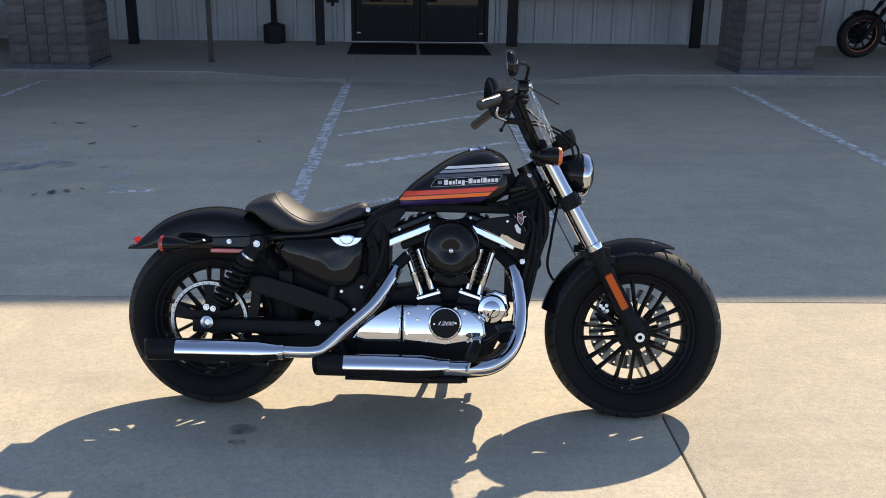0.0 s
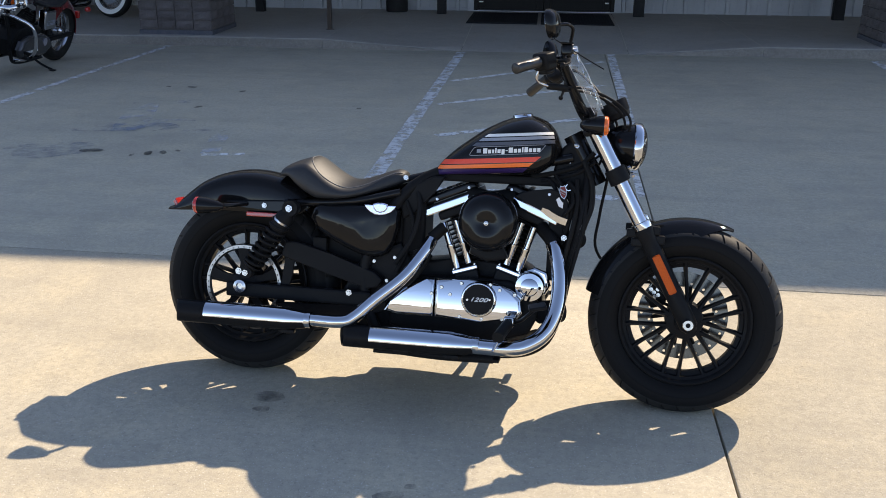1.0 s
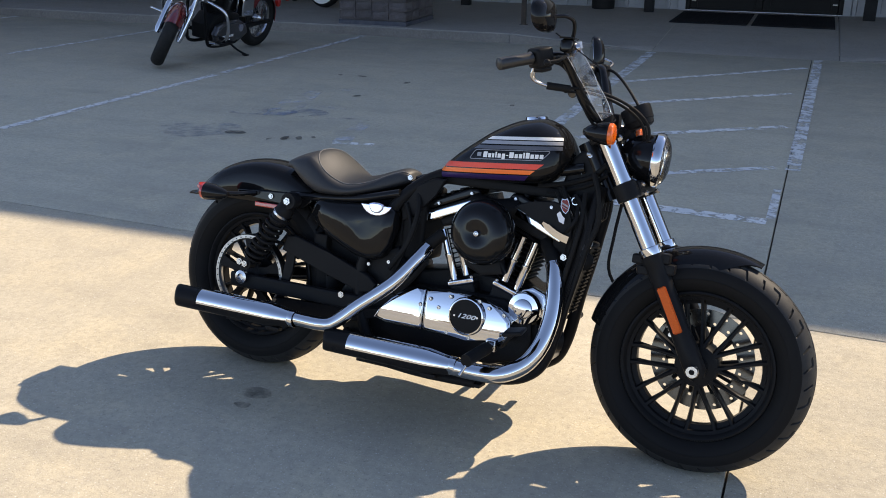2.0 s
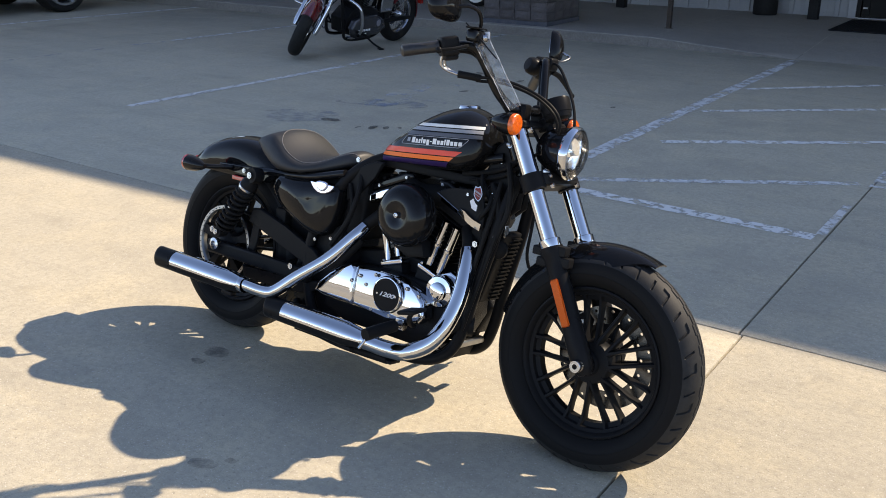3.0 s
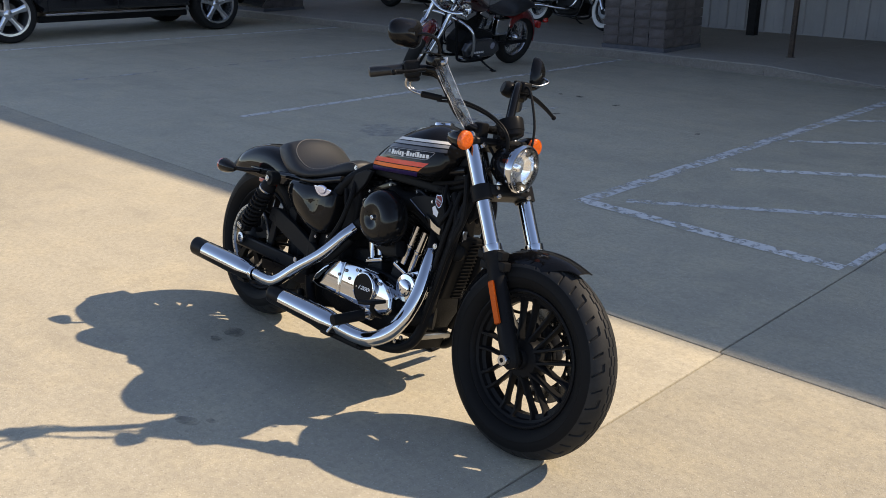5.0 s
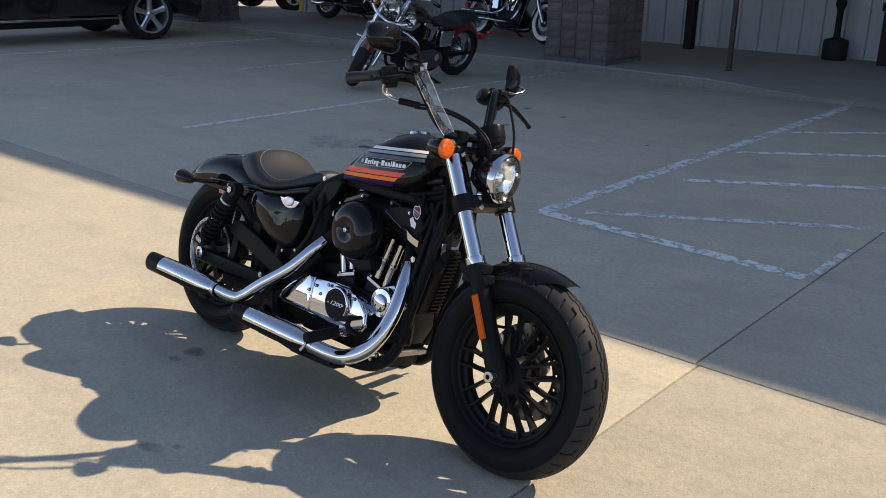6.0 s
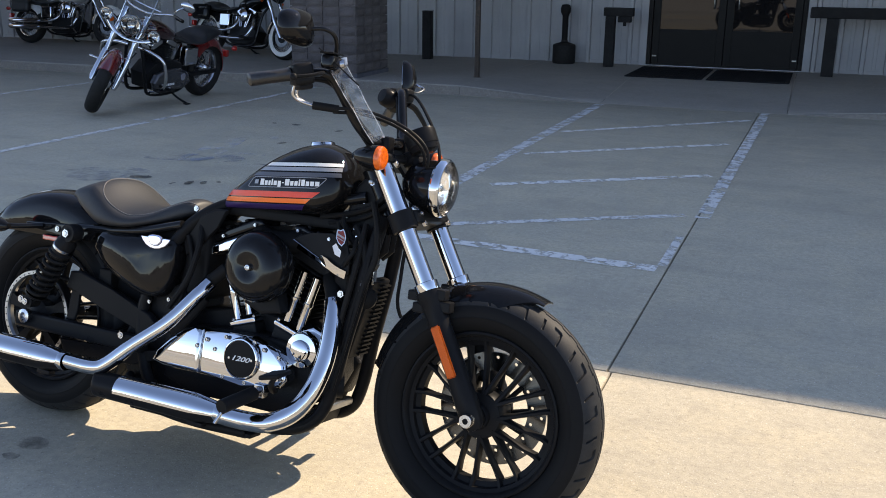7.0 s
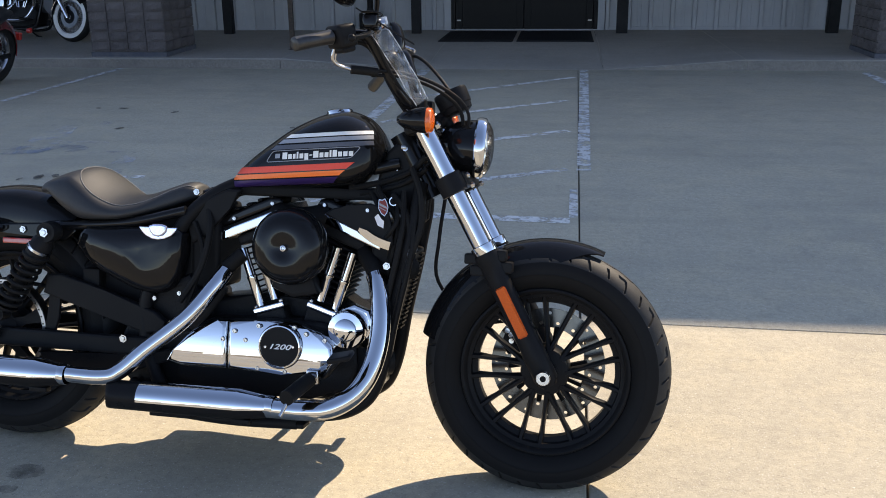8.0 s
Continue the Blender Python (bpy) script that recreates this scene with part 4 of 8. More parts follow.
# swingarm, axle and shocks
for s in (-1, 1):
    bm = start()
    box(bm, (-0.045, s * 0.128 - 0.013, REAR.z - 0.036), (0.47, s * 0.128 + 0.013, REAR.z + 0.014), 0.008)
    part("swingarm", bm, satin_black, bike)
    bm = start()
    lathe(bm, [(0.006, 0.0), (0.014, 0.002), (0.022, 0.0), (0.022, -0.016), (0.012, -0.018), (0.010, -0.010), (0.0, -0.010)], at=REAR + Vector((0.006, s * 0.142 - (0 if s < 0 else -0.0), 0.004)), axis=(0, -s, 0), n=24)
    part("axle_nut", bm, dull_chrome, bike, "chrome rear axle nut")
    top, low = Vector((0.192, s * 0.158, 0.600)), Vector((0.040, s * 0.155, 0.372))
    d = (low - top).normalized()
    bm = start()
    lathe(bm, [(0.0, -0.02), (0.026, -0.02), (0.028, -0.012), (0.028, 0.012), (0.026, 0.02), (0.0, 0.02)], at=top, axis=(0, 1, 0), n=20)
    lathe(bm, [(0.016, 0.01), (0.030, 0.035), (0.030, 0.082), (0.028, 0.09), (0.020, 0.10), (0.014, 0.24)], at=top, axis=d, n=24)
    shock = part("shock_absorber", bm, satin_black, bike, "black coil-over shock absorber")
    bm = start()
    helix(bm, top + d * 0.060, low - d * 0.030, 0.030, 0.0058, 8.5)
    part("spring", bm, matt_black, shock)
    bm = start()
    lathe(bm, [(0.0305, 0.052), (0.0325, 0.053), (0.0325, 0.060), (0.0305, 0.061)], at=top, axis=d, n=24)
    part("adjuster_ring", bm, dull_chrome, shock)
    bm = start()
    lathe(bm, [(0.0, -0.018), (0.020, -0.018), (0.020, 0.018), (0.0, 0.018)], at=low, axis=(0, 1, 0), n=18)
    lathe(bm, [(0.033, -0.034), (0.033, -0.028), (0.012, -0.012)], at=low, axis=d, n=20)
    part("lower_eye", bm, satin_black, shock)
    bolts("shock_bolt", shock, ((top + Vector((0, s * 0.02, 0)), 0.0125, 0.008), (low + Vector((0, s * 0.018, 0)), 0.011, 0.008), (low + Vector((-0.025, s * 0.010, 0.004)), 0.012, 0.010)), way=(0, s, 0))
bm = start()
cyl(bm, (REAR.x, -0.15, REAR.z), (REAR.x, 0.15, REAR.z), 0.010)
part("rear_axle", bm, dull_chrome, bike)
bolts("frame_bolt", bike, (((0.396, -0.141, 0.325), 0.011, 0.006), ((0.475, -0.12, 0.435), 0.006, 0.006), ((0.545, -0.12, 0.452), 0.006, 0.006), ((0.52, -0.12, 0.372), 0.006, 0.006)))

# rear fender
bm = start()
loops = []
ca, cz, cr = 0.012, 0.325, 0.389
N = 30
for i in range(N + 1):
    x = -0.292 + 0.51 * i / N
    zt = cz + math.sqrt(max(0.0, cr * cr - (x - ca) ** 2)) - (0.02 * ((x + 0.15) / -0.142) ** 2 if x < -0.15 else 0)
    zb = 0.570 + 0.012 * ease(0.0, 0.2, x) - 0.010 * ease(-0.1, -0.29, x)
    zt = max(zt, zb + 0.012)
    hw = 0.092 - 0.022 * ease(-0.16, -0.292, x)
    shoulder = min(0.055, (zt - zb) * 0.7)
    arc = [(-hw, zb), (-hw - 0.002, zb + 0.004)]
    for k in range(9):
        a = math.pi * k / 8
        arc.append((-hw * math.cos(a), zt - shoulder + shoulder * math.sin(a) ** 0.8))
    arc += [(hw + 0.002, zb + 0.004), (hw, zb)]
    inner = [(y * 0.965, z - 0.006 if abs(y) < hw * 0.95 else z) for y, z in reversed(arc)]
    loops.append([Vector((x, y, z)) for y, z in arc + inner])
rings(bm, loops)
fender = part("rear_fender", bm, gloss_black, bike, "gloss black chopped rear fender")
bm = start()
lathe(bm, [(0.0, 0.0), (0.010, 0.0), (0.011, 0.006), (0.006, 0.010), (0.0, 0.011)], at=(0.105, 0, 0.700), axis=(0, 0, 1), n=14)
part("seat_screw", bm, dull_chrome, fender)
for s in (-1, 1):
    bm = start()
    plate(bm, [(-0.060, 0.606), (0.215, 0.622), (0.235, 0.600), (0.205, 0.575), (0.10, 0.580), (-0.060, 0.588)], s * 0.100 - 0.006, s * 0.100 + 0.006, 0.003)
    strut = part("fender_strut", bm, gloss_black, bike)
    bm = start()
    bolt(bm, (0.078, s * 0.106, 0.598), 0.0095, 0.005, (0, s, 0))
    part("strut_bolt", bm, dull_chrome, strut)
    bm = start()
    box(bm, (0.010, s * 0.099 - 0.004, 0.557), (0.135, s * 0.099 + 0.004, 0.573), 0.003)
    part("side_reflector", bm, red_lens, strut, "long red side reflector")
    # rear turn lamp
    c = Vector((-0.088, s * 0.192, 0.594))
    bm = start()
    lathe(bm, [(0.0, 0.056), (0.008, 0.054), (0.017, 0.035), (0.026, 0.0), (0.0285, -0.026), (0.0285, -0.034), (0.0, -0.034)], at=c, axis=(1, 0, 0), n=24)
    lamp = part("rear_turn_lamp", bm, gloss_black, bike, "bullet rear turn lamp with a red lens")
    bm = start()
    lathe(bm, [(0.029, -0.033), (0.0275, -0.044), (0.018, -0.052), (0.0, -0.055)], at=c, axis=(1, 0, 0), n=24)
    part("lens", bm, red_lens, lamp)
    bm = start()
    tube(bm, [c + Vector((0.03, 0, 0)), c + Vector((0.065, -s * 0.03, 0.002)), c + Vector((0.10, -s * 0.085, 0.006))], 0.008, n=10)
    part("stalk", bm, gloss_black, lamp)
bm = start()
plate(bm, [(-0.294, 0.585), (-0.283, 0.598), (-0.268, 0.566), (-0.276, 0.560)], -0.035, 0.035, 0.003)
part("tail_reflector", bm, red_lens, bike, "small red tail reflector")

# seat
SEAT_TOP = [(0.122, 0.712), (0.14, 0.738), (0.171, 0.754), (0.215, 0.768), (0.232, 0.771), (0.246, 0.766), (0.272, 0.749), (0.303, 0.728), (0.334, 0.711), (0.352, 0.704), (0.375, 0.700), (0.405, 0.703), (0.446, 0.715), (0.486, 0.730), (0.527, 0.741), (0.547, 0.735), (0.560, 0.714)]
SEAT_LOW = [(0.122, 0.700), (0.158, 0.702), (0.194, 0.675), (0.229, 0.650), (0.274, 0.633), (0.345, 0.636), (0.421, 0.651), (0.497, 0.675), (0.554, 0.699), (0.560, 0.702)]
SEAT_DROP = [(0.122, 0.006), (0.16, 0.016), (0.215, 0.022), (0.25, 0.029), (0.303, 0.029), (0.37, 0.026), (0.446, 0.020), (0.507, 0.013), (0.560, 0.006)]
SEAT_WIDE = [(0.122, 0.085), (0.140, 0.112), (0.20, 0.140), (0.29, 0.150), (0.37, 0.134), (0.45, 0.094), (0.53, 0.064), (0.560, 0.040)]
PANEL = 0.84                                        # the seam's share of the half width


def seat_top(x, f):
    """Height of the crowned seat panel at x, at a share f of the way out to the seam."""
    return along(SEAT_TOP, x) - along(SEAT_DROP, x) * f ** 2.1


def seat_section(x):
    """Half a section, from the bottom's middle round the wall and the seam to the crown."""
    a, w = along(SEAT_LOW, x), along(SEAT_WIDE, x)
    zs = max(seat_top(x, 1.0), a + 0.006)
    h = zs - a
    side = [(0.0, a), (w * 0.6, a), (w * 0.90, a + h * 0.05), (w * 0.985, a + h * 0.17), (w, a + h * 0.34), (w * 0.99, a + h * 0.52), (w * 0.965, a + h * 0.70), (w * 0.93, a + h * 0.84), (w * (PANEL + 0.045), zs - h * 0.06), (w * (PANEL + 0.012), zs - 0.0015)]
    return side + [(w * PANEL * f, max(seat_top(x, f), a + 0.006)) for f in (1.0, 0.95, 0.88, 0.76, 0.62, 0.46, 0.30, 0.14, 0.0)]


bm = start()
loops = []
for i in range(61):
    x = 0.122 + 0.438 * (0.5 - 0.5 * math.cos(math.pi * i / 60))
    right = seat_section(x)
    loops.append([Vector((x, -y, z)) for y, z in right] + [Vector((x, y, z)) for y, z in reversed(right[1:-1])])
rings(bm, loops)
seat = part("seat", bm, leather, bike, "black leather-look solo seat with stitched seam", smooth=60)
for s in (-1, 1):
    bm = start()
    pts = []
    for x, f in ((0.229, 0.0), (0.229, 0.25), (0.231, 0.48), (0.238, 0.68), (0.252, 0.86), (0.272, 0.97), (0.30, 1.0), (0.335, 1.0), (0.37, 1.0), (0.41, 1.0), (0.45, 1.0), (0.49, 1.0), (0.53, 1.0), (0.55, 1.0)):
        pts.append((x, s * along(SEAT_WIDE, x) * PANEL * f, seat_top(x, f) + 0.0004))
    tube(bm, pts, 0.0016, n=8, steps=4)
    part("seam", bm, seam_thread, seat)
bolts("seat_bolt", bike, (((0.556, -0.044, 0.716), 0.009, 0.006), ((0.536, -0.082, 0.668), 0.008, 0.005)))

# oil tank with its badge, and the covers under the seat
bm = start()
outline = [(0.243, 0.570), (0.255, 0.600), (0.272, 0.616), (0.400, 0.621), (0.535, 0.622), (0.552, 0.607), (0.550, 0.555), (0.540, 0.503), (0.520, 0.464), (0.494, 0.448), (0.462, 0.443), (0.420, 0.452), (0.372, 0.472), (0.320, 0.497), (0.272, 0.530)]
cx, czz = 0.415, 0.555
loops = []
for f, y in ((1.0, -0.070), (1.0, -0.108), (0.985, -0.118), (0.955, -0.126), (0.90, -0.132), (0.70, -0.140), (0.40, -0.145), (0.15, -0.146)):
    loops.append([Vector((cx + (x - cx) * f, y + 0.045 * max(0.0, (x - 0.36)) * (1 if y < -0.08 else 0), czz + (z - czz) * f)) for x, z in outline])
rings(bm, loops)
oil = part("oil_tank", bm, gloss_black, bike, "gloss black side oil tank")
bm = start()
plate(bm, [(0.438, 0.624), (0.546, 0.625), (0.540, 0.614), (0.528, 0.603), (0.510, 0.595), (0.492, 0.592), (0.474, 0.594), (0.457, 0.602), (0.446, 0.612)], -0.139, -0.131, 0.002)
part("badge", bm, badge_blue, oil, "silver blue winged badge")
bm = start()
plate(bm, [(0.468, 0.628), (0.482, 0.633), (0.505, 0.633), (0.519, 0.629), (0.516, 0.613), (0.506, 0.603), (0.493, 0.600), (0.480, 0.603), (0.471, 0.613)], -0.1445, -0.137, 0.004, 3)
part("badge_boss", bm, badge_blue, oil)
for s in (1,):
    bm = start()
    plate(bm, [(0.25, 0.60), (0.54, 0.615), (0.53, 0.48), (0.43, 0.42), (0.30, 0.46)], 0.06, 0.13, 0.02, 3)
    part("battery_cover", bm, gloss_black, bike)
bm = start()
box(bm, (0.285, -0.068, 0.36), (0.56, 0.068, 0.655), 0.01)
part("battery_box", bm, matt_black, bike)
bm = start()
box(bm, (0.25, -0.10, 0.40), (0.30, 0.10, 0.50), 0.006)
part("rear_crossmember", bm, matt_black, bike)

# frame
bm = start()
tube(bm, [(0.20, 0.0, 0.640), (0.40, 0.0, 0.655), (0.56, 0.0, 0.700), (0.80, 0.0, 0.765), (1.06, 0.0, 0.810), (1.12, 0.0, 0.83)], 0.022, n=14)
cyl(bm, (1.105, 0, 0.885), (1.195, 0, 0.724), 0.033, n=20)
frame_part = part("frame", bm, gloss_black, bike, "gloss black tube frame")
for s in (-1, 1):
    bm = start()
    tube(bm, [(1.168, s * 0.035, 0.760), (1.164, s * 0.062, 0.690), (1.148, s * 0.075, 0.605), (1.138, s * 0.076, 0.543), (1.112, s * 0.081, 0.417), (1.084, s * 0.088, 0.265), (1.040, s * 0.102, 0.190), (0.94, s * 0.115, 0.158), (0.70, s * 0.115, 0.152), (0.52, s * 0.115, 0.175), (0.455, s * 0.110, 0.28), (0.44, s * 0.105, 0.42), (0.50, s * 0.100, 0.56), (0.555, s * 0.085, 0.655), (0.62, s * 0.060, 0.715), (0.70, s * 0.035, 0.755)], 0.0185, n=12, steps=6)
    part("frame_rail", bm, satin_black, bike)
    bm = start()
    tube(bm, [(0.55, s * 0.095, 0.668), (0.40, s * 0.105, 0.632), (0.22, s * 0.100, 0.615), (0.15, s * 0.098, 0.61)], 0.014, n=10)
    part("seat_rail", bm, gloss_black, bike)
    bm = start()
    tube(bm, [(0.60, s * 0.030, 0.70), (0.70, s * 0.035, 0.755), (0.86, s * 0.035, 0.770), (1.02, s * 0.035, 0.790), (1.11, s * 0.03, 0.810)], 0.016, n=10)
    part("backbone_rail", bm, gloss_black, bike)
    bm = start()
    plate(bm, [(1.056, 0.800), (1.072, 0.838), (1.108, 0.872), (1.142, 0.858), (1.172, 0.800), (1.186, 0.735), (1.180, 0.668), (1.150, 0.640), (1.118, 0.672), (1.075, 0.722), (1.046, 0.750)], s * 0.018 - 0.012, s * 0.018 + 0.012, 0.011, 4)
    part("neck_cover", bm, satin_black, bike)
bolts("neck_bolt", bike, (((1.101, -0.029, 0.800), 0.009, 0.005), ((1.122, -0.029, 0.848), 0.007, 0.005)))
bm = start()
box(bm, (1.112, -0.040, 0.846), (1.126, -0.030, 0.857), 0.003)
part("neck_clip", bm, raw_alu, bike)
# dark covers and wiring boxes that fill the frame behind the cylinders
bm = start()
box(bm, (0.555, -0.078, 0.46), (0.635, 0.078, 0.690), 0.012, 3)
part("fuse_box", bm, matt_black, bike)
bm = start()
plate(bm, [(0.545, 0.640), (0.60, 0.700), (0.66, 0.728), (0.70, 0.728), (0.665, 0.675), (0.60, 0.600), (0.56, 0.58)], -0.086, -0.070, 0.006)
part("frame_gusset", bm, satin_black, bike)
bm = start()
tube(bm, [(0.78, -0.03, 0.665), (0.85, -0.06, 0.655), (0.92, -0.03, 0.665)], 0.034, n=16)
part("intake_manifold", bm, matt_black, bike)

bm = start()
box(bm, (0.66, -0.050, 0.712), (1.06, 0.050, 0.742), 0.008)
part("backbone_cover", bm, matt_black, bike)

# engine
CR = Vector((0.8485, 0, 0.372))
bm = start()
plate(bm, [(0.52, 0.22), (0.53, 0.36), (0.60, 0.43), (0.74, 0.45), (0.95, 0.45), (1.03, 0.40), (1.04, 0.30), (1.00, 0.22), (0.90, 0.185), (0.62, 0.185)], -0.034, 0.12, 0.014, 3)
engine = part("crankcase", bm, cast_black, bike, "wrinkle black engine crankcase")
bm = start()
plate(bm, [(0.52, 0.22), (0.53, 0.34), (0.62, 0.385), (0.80, 0.398), (0.93, 0.395), (1.02, 0.36), (1.03, 0.28), (1.00, 0.22), (0.90, 0.187), (0.62, 0.187)], -0.0955, -0.033, 0.010, 2)
part("cam_case", bm, cast_black, engine)
bm = start()
plate(bm, [(0.345, 0.235), (0.36, 0.33), (0.42, 0.44), (0.555, 0.50), (0.60, 0.44), (0.60, 0.19), (0.50, 0.165), (0.40, 0.175)], -0.088, 0.10, 0.014)
part("gearbox", bm, cast_black, engine)
bm = start()
plate(bm, [(0.52, 0.20), (0.60, 0.40), (0.98, 0.42), (1.05, 0.32), (1.00, 0.22), (0.62, 0.185)], 0.122, 0.20, 0.02, 3)
part("primary_cover", bm, cast_black, engine)
for s in (-1, 1):
    m = Matrix.Translation(CR) @ Matrix.Rotation(radians(22.5 * s), 4, "Y")
    for k in range(11):
        bm = start()
        z = 0.085 + 0.0155 * k
        w = 0.074 if k < 9 else 0.07
        box(bm, (-w, -0.040, z), (w, 0.110, z + 0.0045), 0.0018, 1)
        bm.transform(m)
        part("cylinder_fin", bm, cast_black, engine)
    bm = start()
    lathe(bm, [(0.058, 0.06), (0.058, 0.26)], at=(0, 0.035, 0), axis=(0, 0, 1), n=24)
    box(bm, (-0.078, -0.048, 0.252), (0.078, 0.118, 0.282), 0.008)
    bm.transform(m)
    part("cylinder", bm, cast_black, engine, "black finned cylinder")
    out, inn = (-0.124, 0.082) if s < 0 else (-0.082, 0.124)
    bm = start()
    plate(bm, [(out, 0.283), (inn, 0.283), (inn, 0.315), (out, 0.315)], -0.056, 0.130, 0.006)
    bm.transform(m)
    part("lower_rocker_box", bm, cast_black, engine)
    bm = start()
    plate(bm, [(out + 0.002, 0.283), (inn - 0.002, 0.283), (inn - 0.002, 0.307), (out + 0.002, 0.307)], -0.064, -0.0565, 0.003)
    bm.transform(m)
    part("rocker_trim", bm, chrome, engine, "chrome rocker box strip")
    bm = start()
    plate(bm, [(out, 0.317), (inn, 0.317), (inn - 0.004, 0.334), (inn - 0.03, 0.344), (out + 0.03, 0.344), (out + 0.004, 0.334)], -0.052, 0.125, 0.008, 3)
    bm.transform(m)
    part("rocker_cover", bm, gloss_black, engine)
    for k in range(5):
        bm = start()
        x = out + 0.035 + 0.034 * k
        box(bm, (x, -0.045, 0.3445), (x + 0.014, 0.115, 0.3525), 0.003)
        bm.transform(m)
        part("cover_ridge", bm, satin_black, engine)
    bolts("rocker_bolt", engine, [(m @ Vector((x, -0.030, 0.344)), 0.007, 0.006) for x in (-0.06, 0.055)], way=m.to_3x3() @ Vector((0, 0, 1)))
    bolts("rocker_bolt", engine, [(m @ Vector((x, -0.054, 0.326)), 0.005, 0.006) for x in (-0.06, 0.055)])
for (xa, za), (xb, zb) in (((0.695, 0.573), (0.748, 0.422)), ((0.737, 0.584), (0.788, 0.443)), ((0.956, 0.589), (0.913, 0.446)), ((0.998, 0.576), (0.954, 0.427))):
    bm = start()
    p, q = Vector((xa, -0.060, za)), Vector((xb, -0.060, zb))
    lathe(bm, [(0.0120, 0.0), (0.0120, 0.075), (0.0140, 0.077), (0.0140, 0.085), (0.0130, 0.087), (0.0130, (q - p).length)], at=p, axis=q - p, n=16)
    part("pushrod_tube", bm, chrome, engine, "chrome pushrod tube")
for x, z, a in ((0.775, 0.424, -18), (0.925, 0.428, 18)):
    bm = start()
    m = Matrix.Translation((x, -0.060, z)) @ Matrix.Rotation(radians(a), 4, "Y")
    box(bm, (-0.044, -0.022, -0.010), (0.044, 0.022, 0.004), 0.003)
    bm.transform(m)
    part("lifter_plate", bm, chrome, engine)
    bm = start()
    box(bm, (-0.040, -0.020, -0.06), (0.040, 0.030, -0.0105), 0.006)
    bm.transform(m)
    part("lifter_block", bm, cast_black, engine)
    bolts("lifter_bolt", engine, [(m @ Vector((dx, -0.014, 0.004)), 0.005, 0.005) for dx in (-0.036, 0.036)], way=(0, 0, 1))
bm = start()
plate(bm, [(0.514, 0.274), (0.540, 0.306), (0.575, 0.350), (0.622, 0.381), (0.660, 0.390), (0.687, 0.392), (0.687, 0.264), (0.560, 0.262)], -0.146, -0.096, 0.012, 4)
bowed(bm)
part("sprocket_cover", bm, chrome, engine, "polished chrome sprocket cover")
bm = start()
plate(bm, [(0.6905, 0.392), (0.76, 0.394), (0.80, 0.396), (0.872, 0.396), (0.905, 0.384), (0.94, 0.375), (0.975, 0.345), (0.984, 0.300), (0.962, 0.274), (0.84, 0.262), (0.6905, 0.264)], -0.150, -0.096, 0.012, 4)
bowed(bm)
gear = part("gear_cover", bm, chrome, engine, "polished chrome gear case cover")
screw = None
for x, z in ((0.680, 0.345), (0.712, 0.368), (0.742, 0.346), (0.778, 0.386), (0.874, 0.388), (0.905, 0.372), (0.776, 0.275), (0.850, 0.272), (0.918, 0.276), (0.955, 0.36)):
    if screw is None:
        bm = start()
        lathe(bm, [(0.0, 0.0010), (0.0030, 0.0010), (0.0034, 0.0030), (0.0050, 0.0030), (0.0060, 0.0012), (0.0062, -0.002)], axis=(0, -1, 0), n=16)
        screw = part("cover_screw", bm, dull_chrome, gear)
    else:
        screw = twin(screw, "cover_screw", gear)
    screw.matrix_local = Matrix.Translation((x, -0.150, z))
bm = start()
lathe(bm, [(0.0590, 0.0), (0.0575, 0.009), (0.0550, 0.012), (0.0522, 0.0125), (0.0515, 0.009), (0.0, 0.009)], at=(0.838, -0.150, 0.337), axis=(0, -1, 0), n=48)
timer = part("timer_cover", bm, chrome, gear, "round black timer cover with a chrome ring and white number")
bm = start()
lathe(bm, [(0.0512, 0.0), (0.0505, 0.0018), (0.0, 0.0022)], at=(0.838, -0.1592, 0.337), axis=(0, -1, 0), n=48)
part("timer_face", bm, satin_black, engine)
letters("timer_number", "1200", 0.019, pose(0.838, -0.1622, 0.337, 90, 0, 3) @ Matrix.Diagonal((1.55, 1.0, 1.0, 1.0)), lamp_white, engine, shear=0.35)
for dx in (-0.037, 0.037):
    bm = start()
    cyl(bm, (0.838 + dx, -0.161, 0.337 + dx * 0.06), (0.838 + dx, -0.1625, 0.337 + dx * 0.06), 0.0035, n=10)
    part("timer_rivet", bm, dull_chrome, engine)
# round chrome cover ahead of the gear case, with its strap
bm = start()
lathe(bm, [(0.050, 0.0), (0.050, 0.03), (0.046, 0.036), (0.030, 0.038), (0.029, 0.046), (0.024, 0.049), (0.0, 0.050)], at=(0.998, -0.078, 0.382), axis=(0, -1, 0), n=36)
part("round_cover", bm, chrome, engine, "round chrome cover at the front of the engine")
bm = start()
plate(bm, [(0.962, 0.352), (0.985, 0.345), (1.05, 0.355), (1.065, 0.385), (1.05, 0.43), (1.01, 0.445), (0.975, 0.43)], -0.082, -0.055, 0.008)
part("cover_bracket", bm, chrome, engine)
bm = start()
cyl(bm, (1.035, -0.10, 0.30), (1.10, -0.05, 0.30), 0.038, n=24)
part("oil_filter", bm, matt_black, engine)

